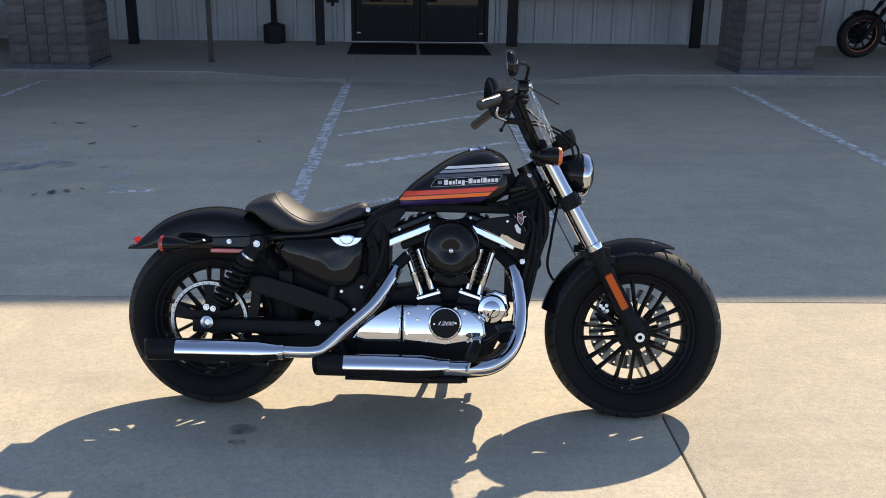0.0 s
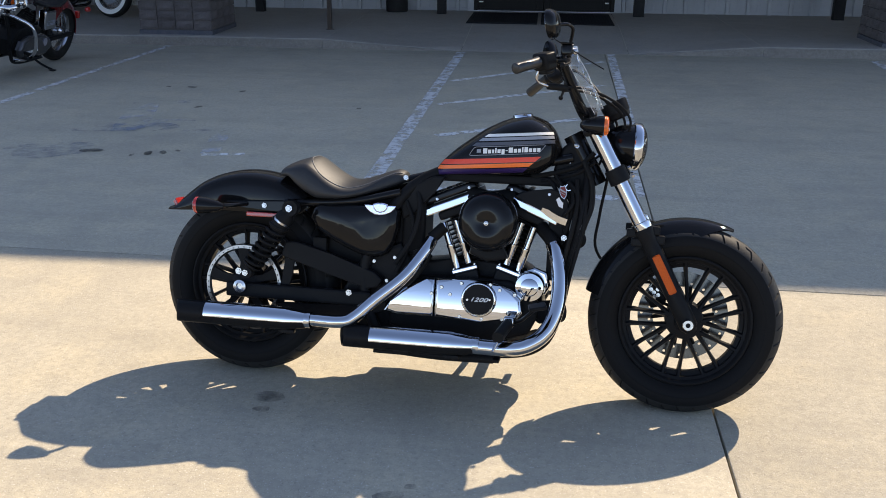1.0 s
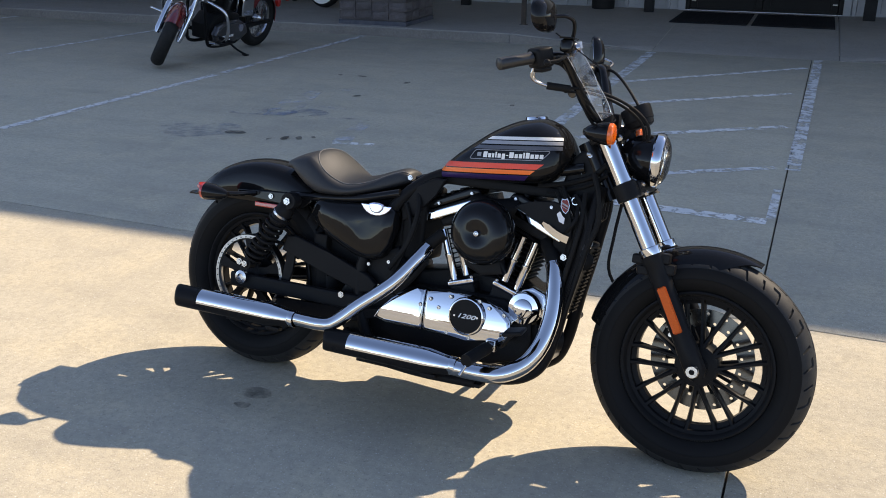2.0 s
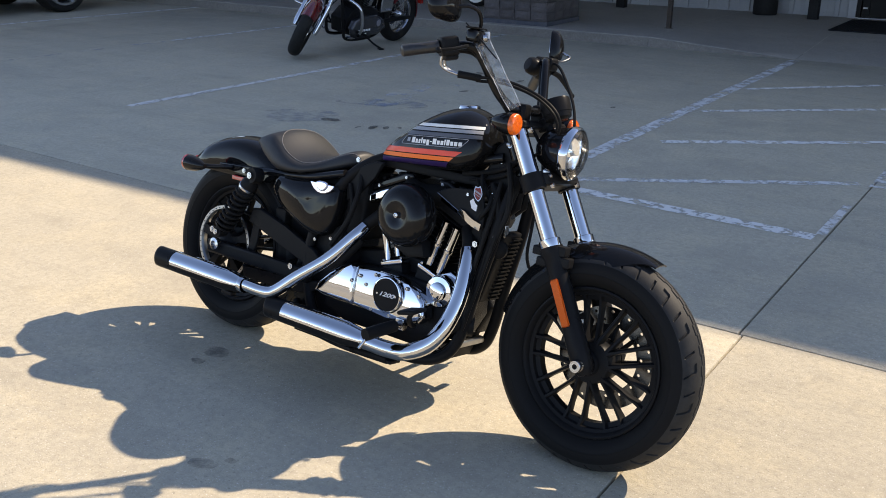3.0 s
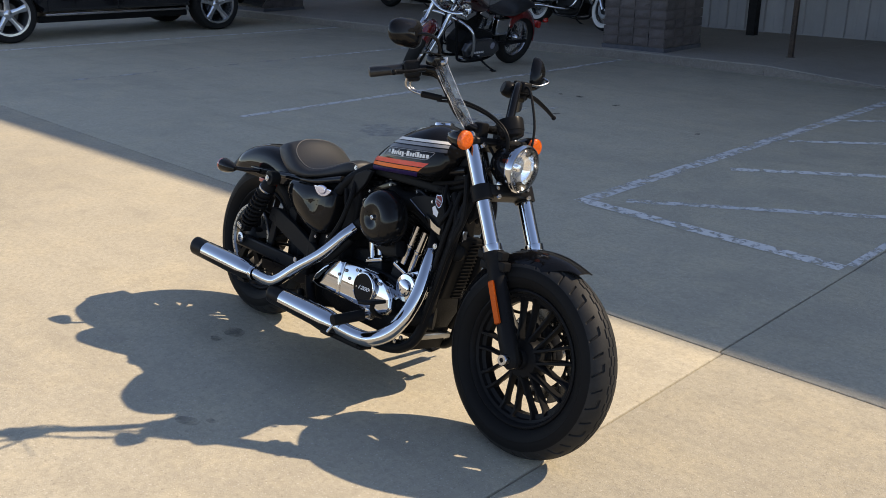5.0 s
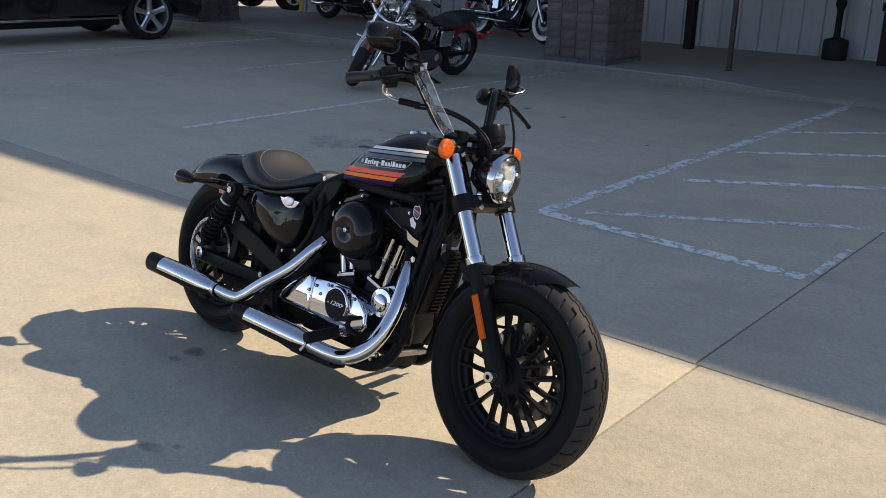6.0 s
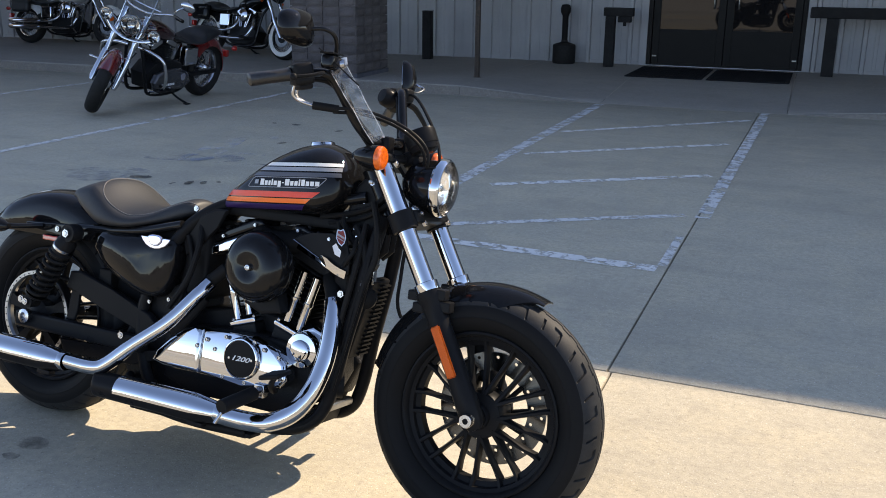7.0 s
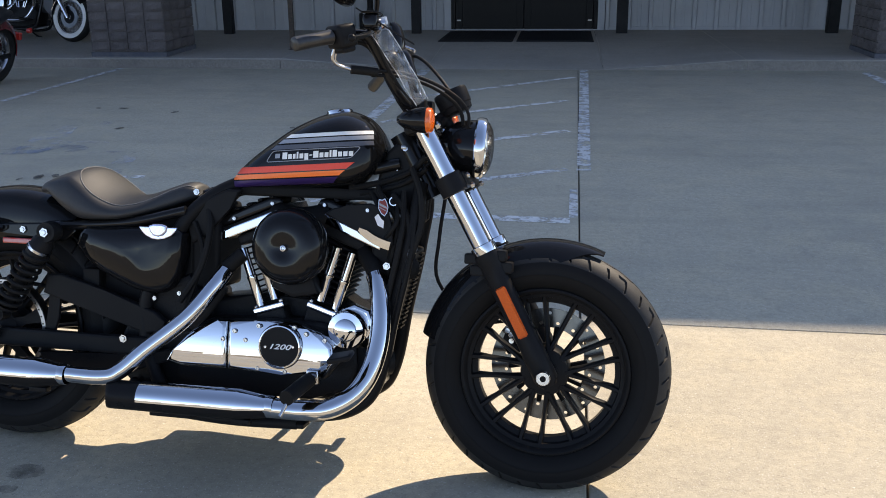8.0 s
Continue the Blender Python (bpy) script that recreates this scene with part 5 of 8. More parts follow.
# air cleaner
bm = start()
lathe(bm, [(0.0, 0.0590), (0.008, 0.0590), (0.014, 0.0600), (0.021, 0.0622), (0.029, 0.0642), (0.038, 0.0655), (0.048, 0.0657), (0.058, 0.0645), (0.068, 0.0615), (0.077, 0.0568), (0.085, 0.0500), (0.091, 0.0415), (0.0955, 0.0310), (0.0985, 0.0190), (0.0995, 0.0080), (0.0990, 0.0)], at=(0.854, -0.122, 0.592), axis=(0, -1, 0.0), n=64)
air = part("air_cleaner", bm, spun_black, bike, "round gloss black air cleaner cover")
bm = start()
lathe(bm, [(0.0, 0.0645), (0.003, 0.0645), (0.0045, 0.0665), (0.0075, 0.0660), (0.009, 0.0625), (0.009, 0.056)], at=(0.854, -0.122, 0.592), axis=(0, -1, 0), n=18)
part("cover_screw", bm, dull_chrome, air)
bm = start()
lathe(bm, [(0.092, -0.002), (0.092, -0.018), (0.070, -0.026), (0.0, -0.026)], at=(0.854, -0.122, 0.592), axis=(0, -1, 0), n=40)
plate(bm, [(0.80, 0.52), (0.90, 0.52), (0.92, 0.47), (0.85, 0.455), (0.79, 0.48)], -0.105, -0.05, 0.01)
part("backplate", bm, satin_black, air)

# exhaust: two headers, two slash-end silencers with chrome shields
bm = start()
tube(bm, [(0.662, -0.095, 0.515), (0.645, -0.127, 0.478), (0.590, -0.172, 0.398), (0.500, -0.214, 0.318), (0.440, -0.238, 0.262), (0.395, -0.248, 0.246), (0.280, -0.248, 0.246)], 0.0215, n=20, steps=7)
header = part("rear_header_pipe", bm, chrome, bike, "chrome rear exhaust header")
bm = start()
tube(bm, [(0.66, -0.085, 0.52), (0.70, -0.07, 0.56)], 0.020, n=16)
tube(bm, [(0.585, -0.152, 0.372), (0.62, -0.132, 0.41), (0.655, -0.102, 0.47)], 0.017, n=12)
part("inner_pipe", bm, matt_black, header)
for xa, xs, xt, xb, z, y in ((-0.172, -0.062, 0.215, 0.282, 0.241, -0.248), (0.402, 0.502, 0.765, 0.840, 0.200, -0.236)):
    bm = start()
    lathe(bm, [(0.0265, 0.012), (0.0300, 0.001), (0.0335, 0.0), (0.0360, 0.003), (0.037, 0.010), (0.037, 0.032), (0.037, xt - xa), (0.026, xb - xa), (0.024, xb - xa)], at=(xa, y, z), axis=(1, 0, 0), n=32)
    lathe(bm, [(0.0262, 0.004), (0.0262, 0.12), (0.0, 0.12)], at=(xa, y, z), axis=(1, 0, 0), n=24)
    for v in bm.verts:
        if v.co.x < xa + 0.03:
            v.co.x += 0.017 * (y - v.co.y) / 0.037
    muffler = part("muffler", bm, satin_black, bike, "black silencer under a chrome heat shield")
    bm = start()
    half_shield(bm, (xs, y, z), (xb, y, z + 0.002), 0.0395, 0.0275, -8, 172, (xb - xt) / (xb - xs))
    part("heat_shield", bm, chrome, muffler, "chrome heat shield")
    bm = start()
    lathe(bm, [(0.0262, -0.012), (0.0272, -0.010), (0.0272, 0.016), (0.0262, 0.018)], at=(xb, y, z + 0.003), axis=(1, 0, 0), n=28)
    part("clamp", bm, chrome, muffler)
    bm = start()
    box(bm, (xt - 0.20, y + 0.02, z - 0.052), (xt - 0.14, y + 0.035, z - 0.02), 0.003)
    part("hanger", bm, satin_black, muffler)
    bm = start()
    box(bm, (xt - 0.02, y - 0.012, z - 0.047), (xt + 0.03, y + 0.012, z - 0.034), 0.003)
    part("hanger", bm, satin_black, muffler)
bm = start()
tube(bm, [(1.066, -0.082, 0.524), (1.077, -0.096, 0.502), (1.093, -0.124, 0.440), (1.097, -0.150, 0.372), (1.086, -0.180, 0.302), (1.055, -0.207, 0.245), (0.998, -0.228, 0.209), (0.930, -0.236, 0.200), (0.835, -0.236, 0.200)], 0.0255, n=22, steps=7)
part("front_header_pipe", bm, chrome, bike, "chrome front exhaust header")
bm = start()
tube(bm, [(1.067, -0.083, 0.522), (1.058, -0.070, 0.540), (1.02, -0.03, 0.575)], 0.024, n=16)
part("exhaust_port", bm, matt_black, bike)
bm = start()
tube(bm, [(0.40, -0.10, 0.20), (0.50, -0.16, 0.158), (0.70, -0.20, 0.150), (0.90, -0.19, 0.150)], 0.014, n=10)
box(bm, (0.50, -0.20, 0.140), (0.92, -0.15, 0.152), 0.003)
part("exhaust_bracket", bm, matt_black, bike)

# foot controls and stand
for s in (-1, 1):
    bm = start()
    tube(bm, [(0.945, s * 0.235, 0.277), (0.928, s * 0.345, 0.258)], 0.0185, n=16)
    peg = part("foot_peg", bm, matt_black, bike, "black rubber foot peg")
    bm = start()
    tube(bm, [(0.955, s * 0.13, 0.285), (0.950, s * 0.19, 0.280), (0.945, s * 0.24, 0.277)], 0.011, n=12)
    box(bm, (0.930, s * 0.205 - 0.012, 0.262), (0.962, s * 0.205 + 0.012, 0.298), 0.004)
    part("peg_mount", bm, dull_chrome, peg)
    bm = start()
    tube(bm, [(0.928, s * 0.337, 0.246), (0.915, s * 0.350, 0.215)], 0.0045, n=10)
    part("peg_feeler", bm, dull_chrome, peg)
bm = start()
tube(bm, [(0.962, -0.165, 0.272), (0.985, -0.21, 0.290), (1.010, -0.255, 0.318), (1.035, -0.275, 0.345)], 0.009, n=10, flat=0.7)
pedal = part("brake_pedal", bm, satin_black, bike)
bm = start()
box(bm, (-0.028, -0.040, -0.006), (0.028, 0.040, 0.006), 0.005, m=pose(1.040, -0.285, 0.352, 0, -12, 8))
part("pedal_pad", bm, matt_black, pedal)
bm = start()
tube(bm, [(0.80, 0.105, 0.165), (0.79, 0.17, 0.115), (0.775, 0.268, 0.066)], 0.012, n=12)
stand = part("side_stand", bm, satin_black, bike)
bm = start()
box(bm, (-0.032, -0.020, -0.006), (0.032, 0.024, 0.006), 0.004, m=pose(0.772, 0.280, 0.069, 12.5, 0, 0))
part("stand_foot", bm, satin_black, stand)
bm = start()
tube(bm, [(0.93, 0.115, 0.25), (0.97, 0.23, 0.29), (1.06, 0.25, 0.31)], 0.008, n=8)
cyl(bm, (1.06, 0.235, 0.31), (1.06, 0.29, 0.31), 0.012, n=12)
part("shift_lever", bm, satin_black, bike)

# fuel tank with its stripes
bm = start()
loops = []
for i in range(45):
    x = 0.645 + 0.427 * (0.5 - 0.5 * math.cos(math.pi * i / 44))
    lo, hi = along(TANK_LOW, x), along(TANK_TOP, x)
    right = [(tank_half(x, lo + (hi - lo) * v), lo + (hi - lo) * v) for v in [0.5 - 0.5 * math.cos(math.pi * k / 22) for k in range(23)]]
    loops.append([Vector((x, -y, z)) for y, z in right] + [Vector((x, y, z)) for y, z in reversed(right[1:-1])])
rings(bm, loops)
tank = part("fuel_tank", bm, gloss_black, bike, "gloss black peanut fuel tank with retro stripes")
K = 0.080
for name, mat, za, zb, ends in (
        ("white_stripe", tape_white, 0.866, 0.875, ((0.823, 0.836), (1.046, 1.042))),
        ("grey_stripe", tape_grey, 0.853, 0.863, ((0.804, 0.818), (1.049, 1.046))),
        ("slate_stripe", tape_slate, 0.838, 0.849, ((0.784, 0.799), (1.052, 1.049))),
        ("red_stripe", tape_red, 0.782, 0.7975, ((0.676, 0.690), (0.993, 1.012))),
        ("orange_stripe", tape_orange, 0.767, 0.779, ((0.665, 0.674), (0.975, 0.990))),
        ("purple_stripe", tape_purple, 0.749, 0.764, ((0.658, 0.664), (0.955, 0.972)))):
    bm = start()
    tank_patch(bm, (za, K), (zb, K), ends)
    part(name, bm, mat, tank)
def tank_line(bm, points, r, proud=0.0008):
    """A thin line on the tank's right flank through points in (x, z)."""
    tube(bm, [(x, -tank_half(x, z) - proud, z) for x, z in points], r, n=6, steps=1)


bm = start()
rim = []
corners = ((0.776, 0.8085), (1.004, 0.8085), (1.026, 0.8355), (0.793, 0.8355))
for i, (x, z) in enumerate(corners):
    (xp, zp), (xn, zn) = corners[i - 1], corners[(i + 1) % 4]
    p, q, v = Vector((xp, zp)), Vector((xn, zn)), Vector((x, z))
    a, b = v + (p - v).normalized() * 0.008, v + (q - v).normalized() * 0.008
    rim += [a * (1 - f) ** 2 + v * 2 * f * (1 - f) + b * f * f for f in (0.0, 0.25, 0.5, 0.75, 1.0)]
    rim += [b.lerp(q + (v - q).normalized() * 0.008, f / 8) for f in range(1, 8)]
tank_line(bm, [(p.x, p.y + K * (p.x - 0.85)) for p in rim + rim[:1]], 0.0010)
part("panel_outline", bm, tape_grey, tank)
# the maker's name is drawn as a row of plain white blocks
x = 0.824
for k, (wide, low, high) in enumerate(((0.0115, 0, 1), (0.0085, 0, 0.72), (0.006, 0, 0.72), (0.004, 0, 1), (0.0085, 0, 0.72), (0.0085, -0.25, 0.72), (0.006, 0.35, 0.5), (0.0115, 0, 1), (0.0085, 0, 0.72), (0.0085, 0, 0.72), (0.004, 0, 1), (0.0095, 0, 1), (0.0085, 0, 0.72), (0.0085, 0, 0.72), (0.0085, 0, 0.72))):
    bm = start()
    base, tall = 0.8135, 0.0165
    tank_patch(bm, (base + low * tall, K), (base + high * tall, K), ((x, x), (x + wide * 1.18, x + wide * 1.18)), 0.0015, nx=3, nz=2)
    part("name_block", bm, tape_white, tank)
    x += wide * 1.18 + 0.0030
bm = start()
tank_patch(bm, (0.8165, K), (0.8275, K), ((0.803, 0.803), (0.817, 0.817)), 0.002, nx=3, nz=2)
part("emblem_block", bm, tape_grey, tank)
bm = start()
lathe(bm, [(0.0, 0.009), (0.026, 0.008), (0.033, 0.005), (0.035, -0.002), (0.035, -0.010)], at=(0.936, 0.0, 0.938), axis=(-0.12, 0, 1), n=36)
part("filler_cap", bm, chrome, tank, "chrome filler cap")

# triangular cover over the front rocker box, edged by a chrome strip
bm = start()
plate(bm, [(0.930, 0.676), (1.020, 0.634), (1.070, 0.606), (1.100, 0.594), (1.112, 0.604), (1.110, 0.650), (1.096, 0.696), (1.050, 0.708), (0.990, 0.700), (0.950, 0.690)], -0.096, -0.086, 0.004, 2)
cover = part("rocker_side_cover", bm, satin_black, bike, "triangular black cover with a chrome lower strip")
bm = start()
loops = []
for k in range(13):
    f = k / 12
    low = Vector((1.020, -0.100, 0.634)).lerp(Vector((1.102, -0.099, 0.5915)), f) + Vector((0, -0.004 * math.sin(math.pi * f), -0.006 * math.sin(math.pi * f)))
    up = low + Vector((0.006, -0.0042, 0.012 + 0.009 * min(1.0, f * 4)))
    loops.append([low, low.lerp(up, 0.5) + Vector((0, -0.0008, 0)), up, up + Vector((0, 0.010, 0)), low + Vector((0, 0.006, 0.002))])
rings(bm, loops)
part("chrome_strip", bm, chrome, cover, "chrome strip")
bm = start()
tube(bm, [(0.932, -0.097, 0.675), (0.975, -0.098, 0.655), (1.020, -0.099, 0.635)], 0.0012, n=6)
part("chrome_bead", bm, chrome, cover)
bolts("cover_bolt", bike, (((1.045, -0.097, 0.690), 0.005, 0.004),))

# ignition key and hang tag beside the front cylinder
bm = start()
lathe(bm, [(0.0, 0.018), (0.014, 0.018), (0.017, 0.012), (0.017, -0.02)], at=(1.100, -0.048, 0.714), axis=(0.2, -1, 0), n=20)
switch = part("ignition_switch", bm, satin_black, bike)
bm = start()
shield = [(1.0762, 0.7150), (1.0800, 0.7260), (1.0890, 0.7225), (1.0980, 0.7260), (1.1018, 0.7150), (1.1040, 0.6990), (1.0985, 0.6830), (1.0890, 0.6735), (1.0795, 0.6830), (1.0740, 0.6990)]
lean = Matrix.Translation((1.089, -0.112, 0.70)) @ Matrix.Rotation(radians(-10), 4, "Y") @ Matrix.Rotation(radians(24), 4, "Z") @ Matrix.Scale(0.86, 4) @ Matrix.Translation((-1.089, 0.112, -0.70))
plate(bm, shield, -0.1135, -0.112)
bm.transform(lean)
tag = part("key_tag", bm, dull_chrome, switch, "red key tag with a silver edge")
bm = start()
plate(bm, [(1.089 + (x - 1.089) * 0.84, 0.700 + (z - 0.700) * 0.86) for x, z in shield], -0.1143, -0.1137)
bm.transform(lean)
part("tag_face", bm, tag_red, tag, "dark red tag face")
bm = start()
plate(bm, [(1.078, 0.7085), (1.099, 0.6935), (1.1005, 0.6995), (1.0795, 0.7145)], -0.1151, -0.1145)
plate(bm, [(1.0765, 0.7010), (1.0975, 0.6860), (1.0985, 0.6880), (1.0775, 0.7030)], -0.1151, -0.1145)
bm.transform(lean)
part("tag_print", bm, tape_grey, tag)
bm = start()
plate(bm, [(1.060, 0.676), (1.072, 0.684), (1.079, 0.668), (1.086, 0.660), (1.081, 0.640), (1.066, 0.650)], -0.1085, -0.1078)
bm.transform(lean)
part("paper_tag", bm, lamp_white, switch, "white paper key tag")
bm = start()
lathe(bm, [(0.0085, 0.019), (0.0090, 0.022), (0.0115, 0.022), (0.0130, 0.018)], at=(1.100, -0.048, 0.714), axis=(0.2, -1, 0), n=24)
part("switch_ring", bm, chrome, switch)

# front of the frame: regulator, horn, bracket
bm = start()
box(bm, (1.100, -0.048, 0.35), (1.126, 0.048, 0.58), 0.006, m=Matrix.Translation((1.147, 0, 0.470)) @ Matrix.Rotation(radians(15), 4, "Y") @ Matrix.Translation((-1.14, 0, -0.46)))
regulator = part("oil_cooler", bm, matt_black, bike)
m = Matrix.Translation((1.147, 0, 0.470)) @ Matrix.Rotation(radians(15), 4, "Y") @ Matrix.Translation((-1.14, 0, -0.46))
for k in range(16):
    bm = start()
    z = 0.360 + 0.0135 * k
    box(bm, (1.126, -0.004, z), (1.134, 0.045, z + 0.004), m=m)
    part("cooler_fin", bm, matt_black, regulator)
bm = start()
box(bm, (1.045, -0.062, 0.40), (1.110, 0.062, 0.66), 0.012)
part("electrics_carrier", bm, matt_black, bike)
bm = start()
lathe(bm, [(0.0, 0.022), (0.014, 0.0225), (0.019, 0.020), (0.028, 0.014), (0.031, 0.0), (0.018, -0.014), (0.0, -0.017)], at=(1.140, -0.040, 0.542), axis=(0.45, -1, 0), n=28)
part("horn", bm, matt_black, bike)
bm = start()
box(bm, (1.150, -0.052, 0.580), (1.162, -0.030, 0.618), 0.003)
part("wire_plug", bm, dull_chrome, bike)
bm = start()
box(bm, (1.048, -0.070, 0.216), (1.072, 0.070, 0.238), 0.006)
part("front_engine_mount", bm, raw_alu, bike, "bare metal front engine bracket")
bm = start()
plate(bm, [(0.92, 0.17), (1.02, 0.20), (1.05, 0.25), (1.02, 0.165), (0.96, 0.145)], -0.08, 0.08, 0.006)
part("skid_plate", bm, matt_black, bike)
for r, path in (
        (0.006, [(1.165, -0.085, 0.66), (1.158, -0.098, 0.57), (1.130, -0.100, 0.44), (1.100, -0.108, 0.29)]),
        (0.005, [(1.150, -0.080, 0.64), (1.135, -0.095, 0.52), (1.105, -0.098, 0.36)]),
        (0.006, [(1.06, -0.06, 0.75), (1.09, -0.09, 0.70), (1.10, -0.08, 0.62), (1.09, -0.05, 0.55)]),
        (0.009, [(1.05, -0.05, 0.74), (1.115, -0.070, 0.67), (1.110, -0.074, 0.60), (1.085, -0.060, 0.50)]),
        (0.008, [(1.13, -0.06, 0.74), (1.135, -0.09, 0.66), (1.125, -0.10, 0.58), (1.10, -0.10, 0.46)]),
        (0.008, [(0.98, -0.045, 0.742), (1.03, -0.045, 0.752), (1.08, -0.040, 0.765), (1.14, -0.042, 0.790), (1.18, -0.045, 0.83)]),
        (0.006, [(1.01, -0.048, 0.728), (1.07, -0.046, 0.742), (1.13, -0.048, 0.762), (1.185, -0.050, 0.80)]),
        (0.009, [(1.15, -0.066, 0.80), (1.178, -0.082, 0.735), (1.182, -0.085, 0.66), (1.165, -0.09, 0.60), (1.14, -0.09, 0.52)]),
        (0.010, [(1.10, -0.060, 0.73), (1.135, -0.075, 0.69), (1.150, -0.080, 0.62), (1.135, -0.085, 0.54)]),
        (0.007, [(1.04, -0.05, 0.735), (1.065, -0.070, 0.70), (1.075, -0.075, 0.655), (1.11, -0.08, 0.63)]),
        (0.006, [(1.115, -0.075, 0.70), (1.122, -0.098, 0.668), (1.108, -0.105, 0.640), (1.09, -0.09, 0.62)]),
        (0.007, [(0.57, -0.09, 0.64), (0.60, -0.10, 0.56), (0.58, -0.11, 0.47), (0.55, -0.11, 0.40)]),
        (0.009, [(0.60, -0.07, 0.69), (0.62, -0.10, 0.62), (0.60, -0.115, 0.52), (0.545, -0.12, 0.43)])):
    bm = start()
    tube(bm, path, r, n=8)
    part("wire_harness", bm, matt_black, bike)
bolts("mount_bolt", bike, (((1.100, -0.098, 0.552), 0.010, 0.010), ((1.038, -0.13, 0.22), 0.008, 0.006), ((1.012, -0.13, 0.20), 0.008, 0.006)))
bm = start()
plate(bm, [(0.60, 0.475), (0.66, 0.50), (0.655, 0.455), (0.61, 0.44)], -0.10, -0.09)
part("pipe_bracket", bm, satin_black, bike)
bm = start()
plate(bm, [(0.552, 0.385), (0.582, 0.392), (0.576, 0.375), (0.552, 0.36)], -0.118, -0.112)
part("pipe_bracket", bm, dull_chrome, bike)

# a printed strip on the right downtube, its print drawn as plain bars
rng = random.Random(8)
lab_a, lab_b = Vector((1.1465, -0.0755, 0.595)), Vector((1.128, -0.078, 0.495))
away = Vector((0.55, -0.83, 0.1)).normalized()
lab_d = (lab_b - lab_a).normalized()
lab_s = lab_d.cross(away).normalized()
for k in range(11):
    p = lab_a + (lab_b - lab_a) * (k + 0.5) / 11 + away * 0.0188
    w, hgt = 0.0035 + 0.003 * rng.random(), 0.0038
    bm = start()
    rings(bm, [[p + lab_s * (sx * w) + lab_d * (sz * hgt) + away * dd for sx, sz in ((-1, -1), (1, -1), (1, 1), (-1, 1))] for dd in (0.0, 0.0008)])
    part("label_bar", bm, tape_slate, bike)

# front end
AX = Vector((0.487, 0, -0.873)).normalized()
for s in (-1, 1):
    top = Vector((1.172, s * 0.098, 0.916))
    low = Vector((FRONT.x + 0.004, s * 0.099 - 0.008, FRONT.z + 0.004))
    length = (low - top).dot(AX)
    seal = top + AX * 0.366
    way = (low - seal).normalized()
    bm = start()
    lathe(bm, [(0.0, -0.006), (0.018, -0.006), (0.026, 0.0), (0.0265, 0.16)], at=top, axis=AX, n=28)
    upper = part("fork_tube", bm, chrome, bike, "chrome fork tube")
    bm = start()
    lathe(bm, [(0.0245, 0.14), (0.0245, 0.355)], at=top, axis=AX, n=28)
    part("stanchion", bm, chrome, upper)
    bm = start()
    lathe(bm, [(0.0265, 0.342), (0.031, 0.344), (0.031, 0.364), (0.0295, 0.368)], at=top, axis=AX, n=28)
    part("seal_ring", bm, chrome, upper)
    bm = start()
    lathe(bm, [(0.0330, 0.0), (0.0335, 0.019), (0.0300, 0.026), (0.0285, 0.064), (0.0285, 0.244), (0.0305, 0.274), (0.0295, (low - seal).length + 0.012), (0.018, (low - seal).length + 0.030), (0.0, (low - seal).length + 0.032)], at=seal, axis=way, n=28)
    slider = part("fork_slider", bm, satin_black, bike, "satin black fork slider with an amber reflector")
    bm = start()
    lathe(bm, [(0.0, 0.012), (0.006, 0.012), (0.0075, 0.018), (0.016, 0.018), (0.018, 0.014), (0.018, -0.01)], at=low + Vector((0, s * 0.026, 0)), axis=(0, s, 0), n=24)
    part("axle_cap", bm, dull_chrome, slider)
    bm = start()
    cyl(bm, low + Vector((0, s * 0.0382, 0)), low + Vector((0, s * 0.0390, 0)), 0.0085, n=6)
    part("axle_socket", bm, matt_black, slider)
    bm = start()
    a, b = seal + way * 0.089, seal + way * 0.224
    side = Vector((0, s * 0.0305, 0))
    w = AX.cross(Vector((0, 1, 0))).normalized()
    vs = []
    for p in (a, b):
        for dy in (0.0, 0.006):
            for dw in (-0.013, 0.013):
                vs.append(p + side + Vector((0, s * dy, 0)) + w * dw)
    rings(bm, [[vs[0], vs[1], vs[3], vs[2]], [vs[4], vs[5], vs[7], vs[6]]])
    bmesh.ops.bevel(bm, geom=bm.edges[:], offset=0.003, segments=2, affect="EDGES")
    part("reflector", bm, orange_flat, slider, "long amber reflector")
    for da in (0.372, 0.405):
        c = top + AX * da
        bm = start()
        box(bm, (c.x + 0.012, c.y - 0.016, c.z - 0.012), (c.x + 0.050, c.y + 0.016, c.z + 0.016), 0.004)
        part("fender_bracket", bm, satin_black, slider)
        bm = start()
        box(bm, (c.x - 0.055, c.y - 0.014, c.z - 0.022), (c.x - 0.020, c.y + 0.014, c.z + 0.004), 0.004)
        part("fender_bracket", bm, satin_black, slider)
    # lower clamp round the tube
    bm = start()
    lathe(bm, [(0.0275, 0.150), (0.034, 0.152), (0.034, 0.200), (0.0275, 0.202)], at=top, axis=AX, n=24)
    part("clamp_sleeve", bm, satin_black, upper)
    bolts("clamp_bolt", upper, [(top + AX * da + Vector((0.038, -s * 0.028, 0.012)), 0.0075, 0.008) for da in (0.163, 0.190)], way=(1, 0, 0.5))
bm = start()
c = Vector((1.172, 0, 0.916)) + AX * 0.175
box(bm, (-0.030, -0.095, -0.020), (0.040, 0.095, 0.020), 0.010, m=Matrix.Translation(c) @ Matrix.Rotation(radians(-29), 4, "Y"))
part("lower_triple_clamp", bm, satin_black, bike)
bm = start()
c = Vector((1.172, 0, 0.916)) + AX * 0.010
box(bm, (-0.040, -0.135, -0.013), (0.034, 0.135, 0.013), 0.010, m=Matrix.Translation(c) @ Matrix.Rotation(radians(-29), 4, "Y"))
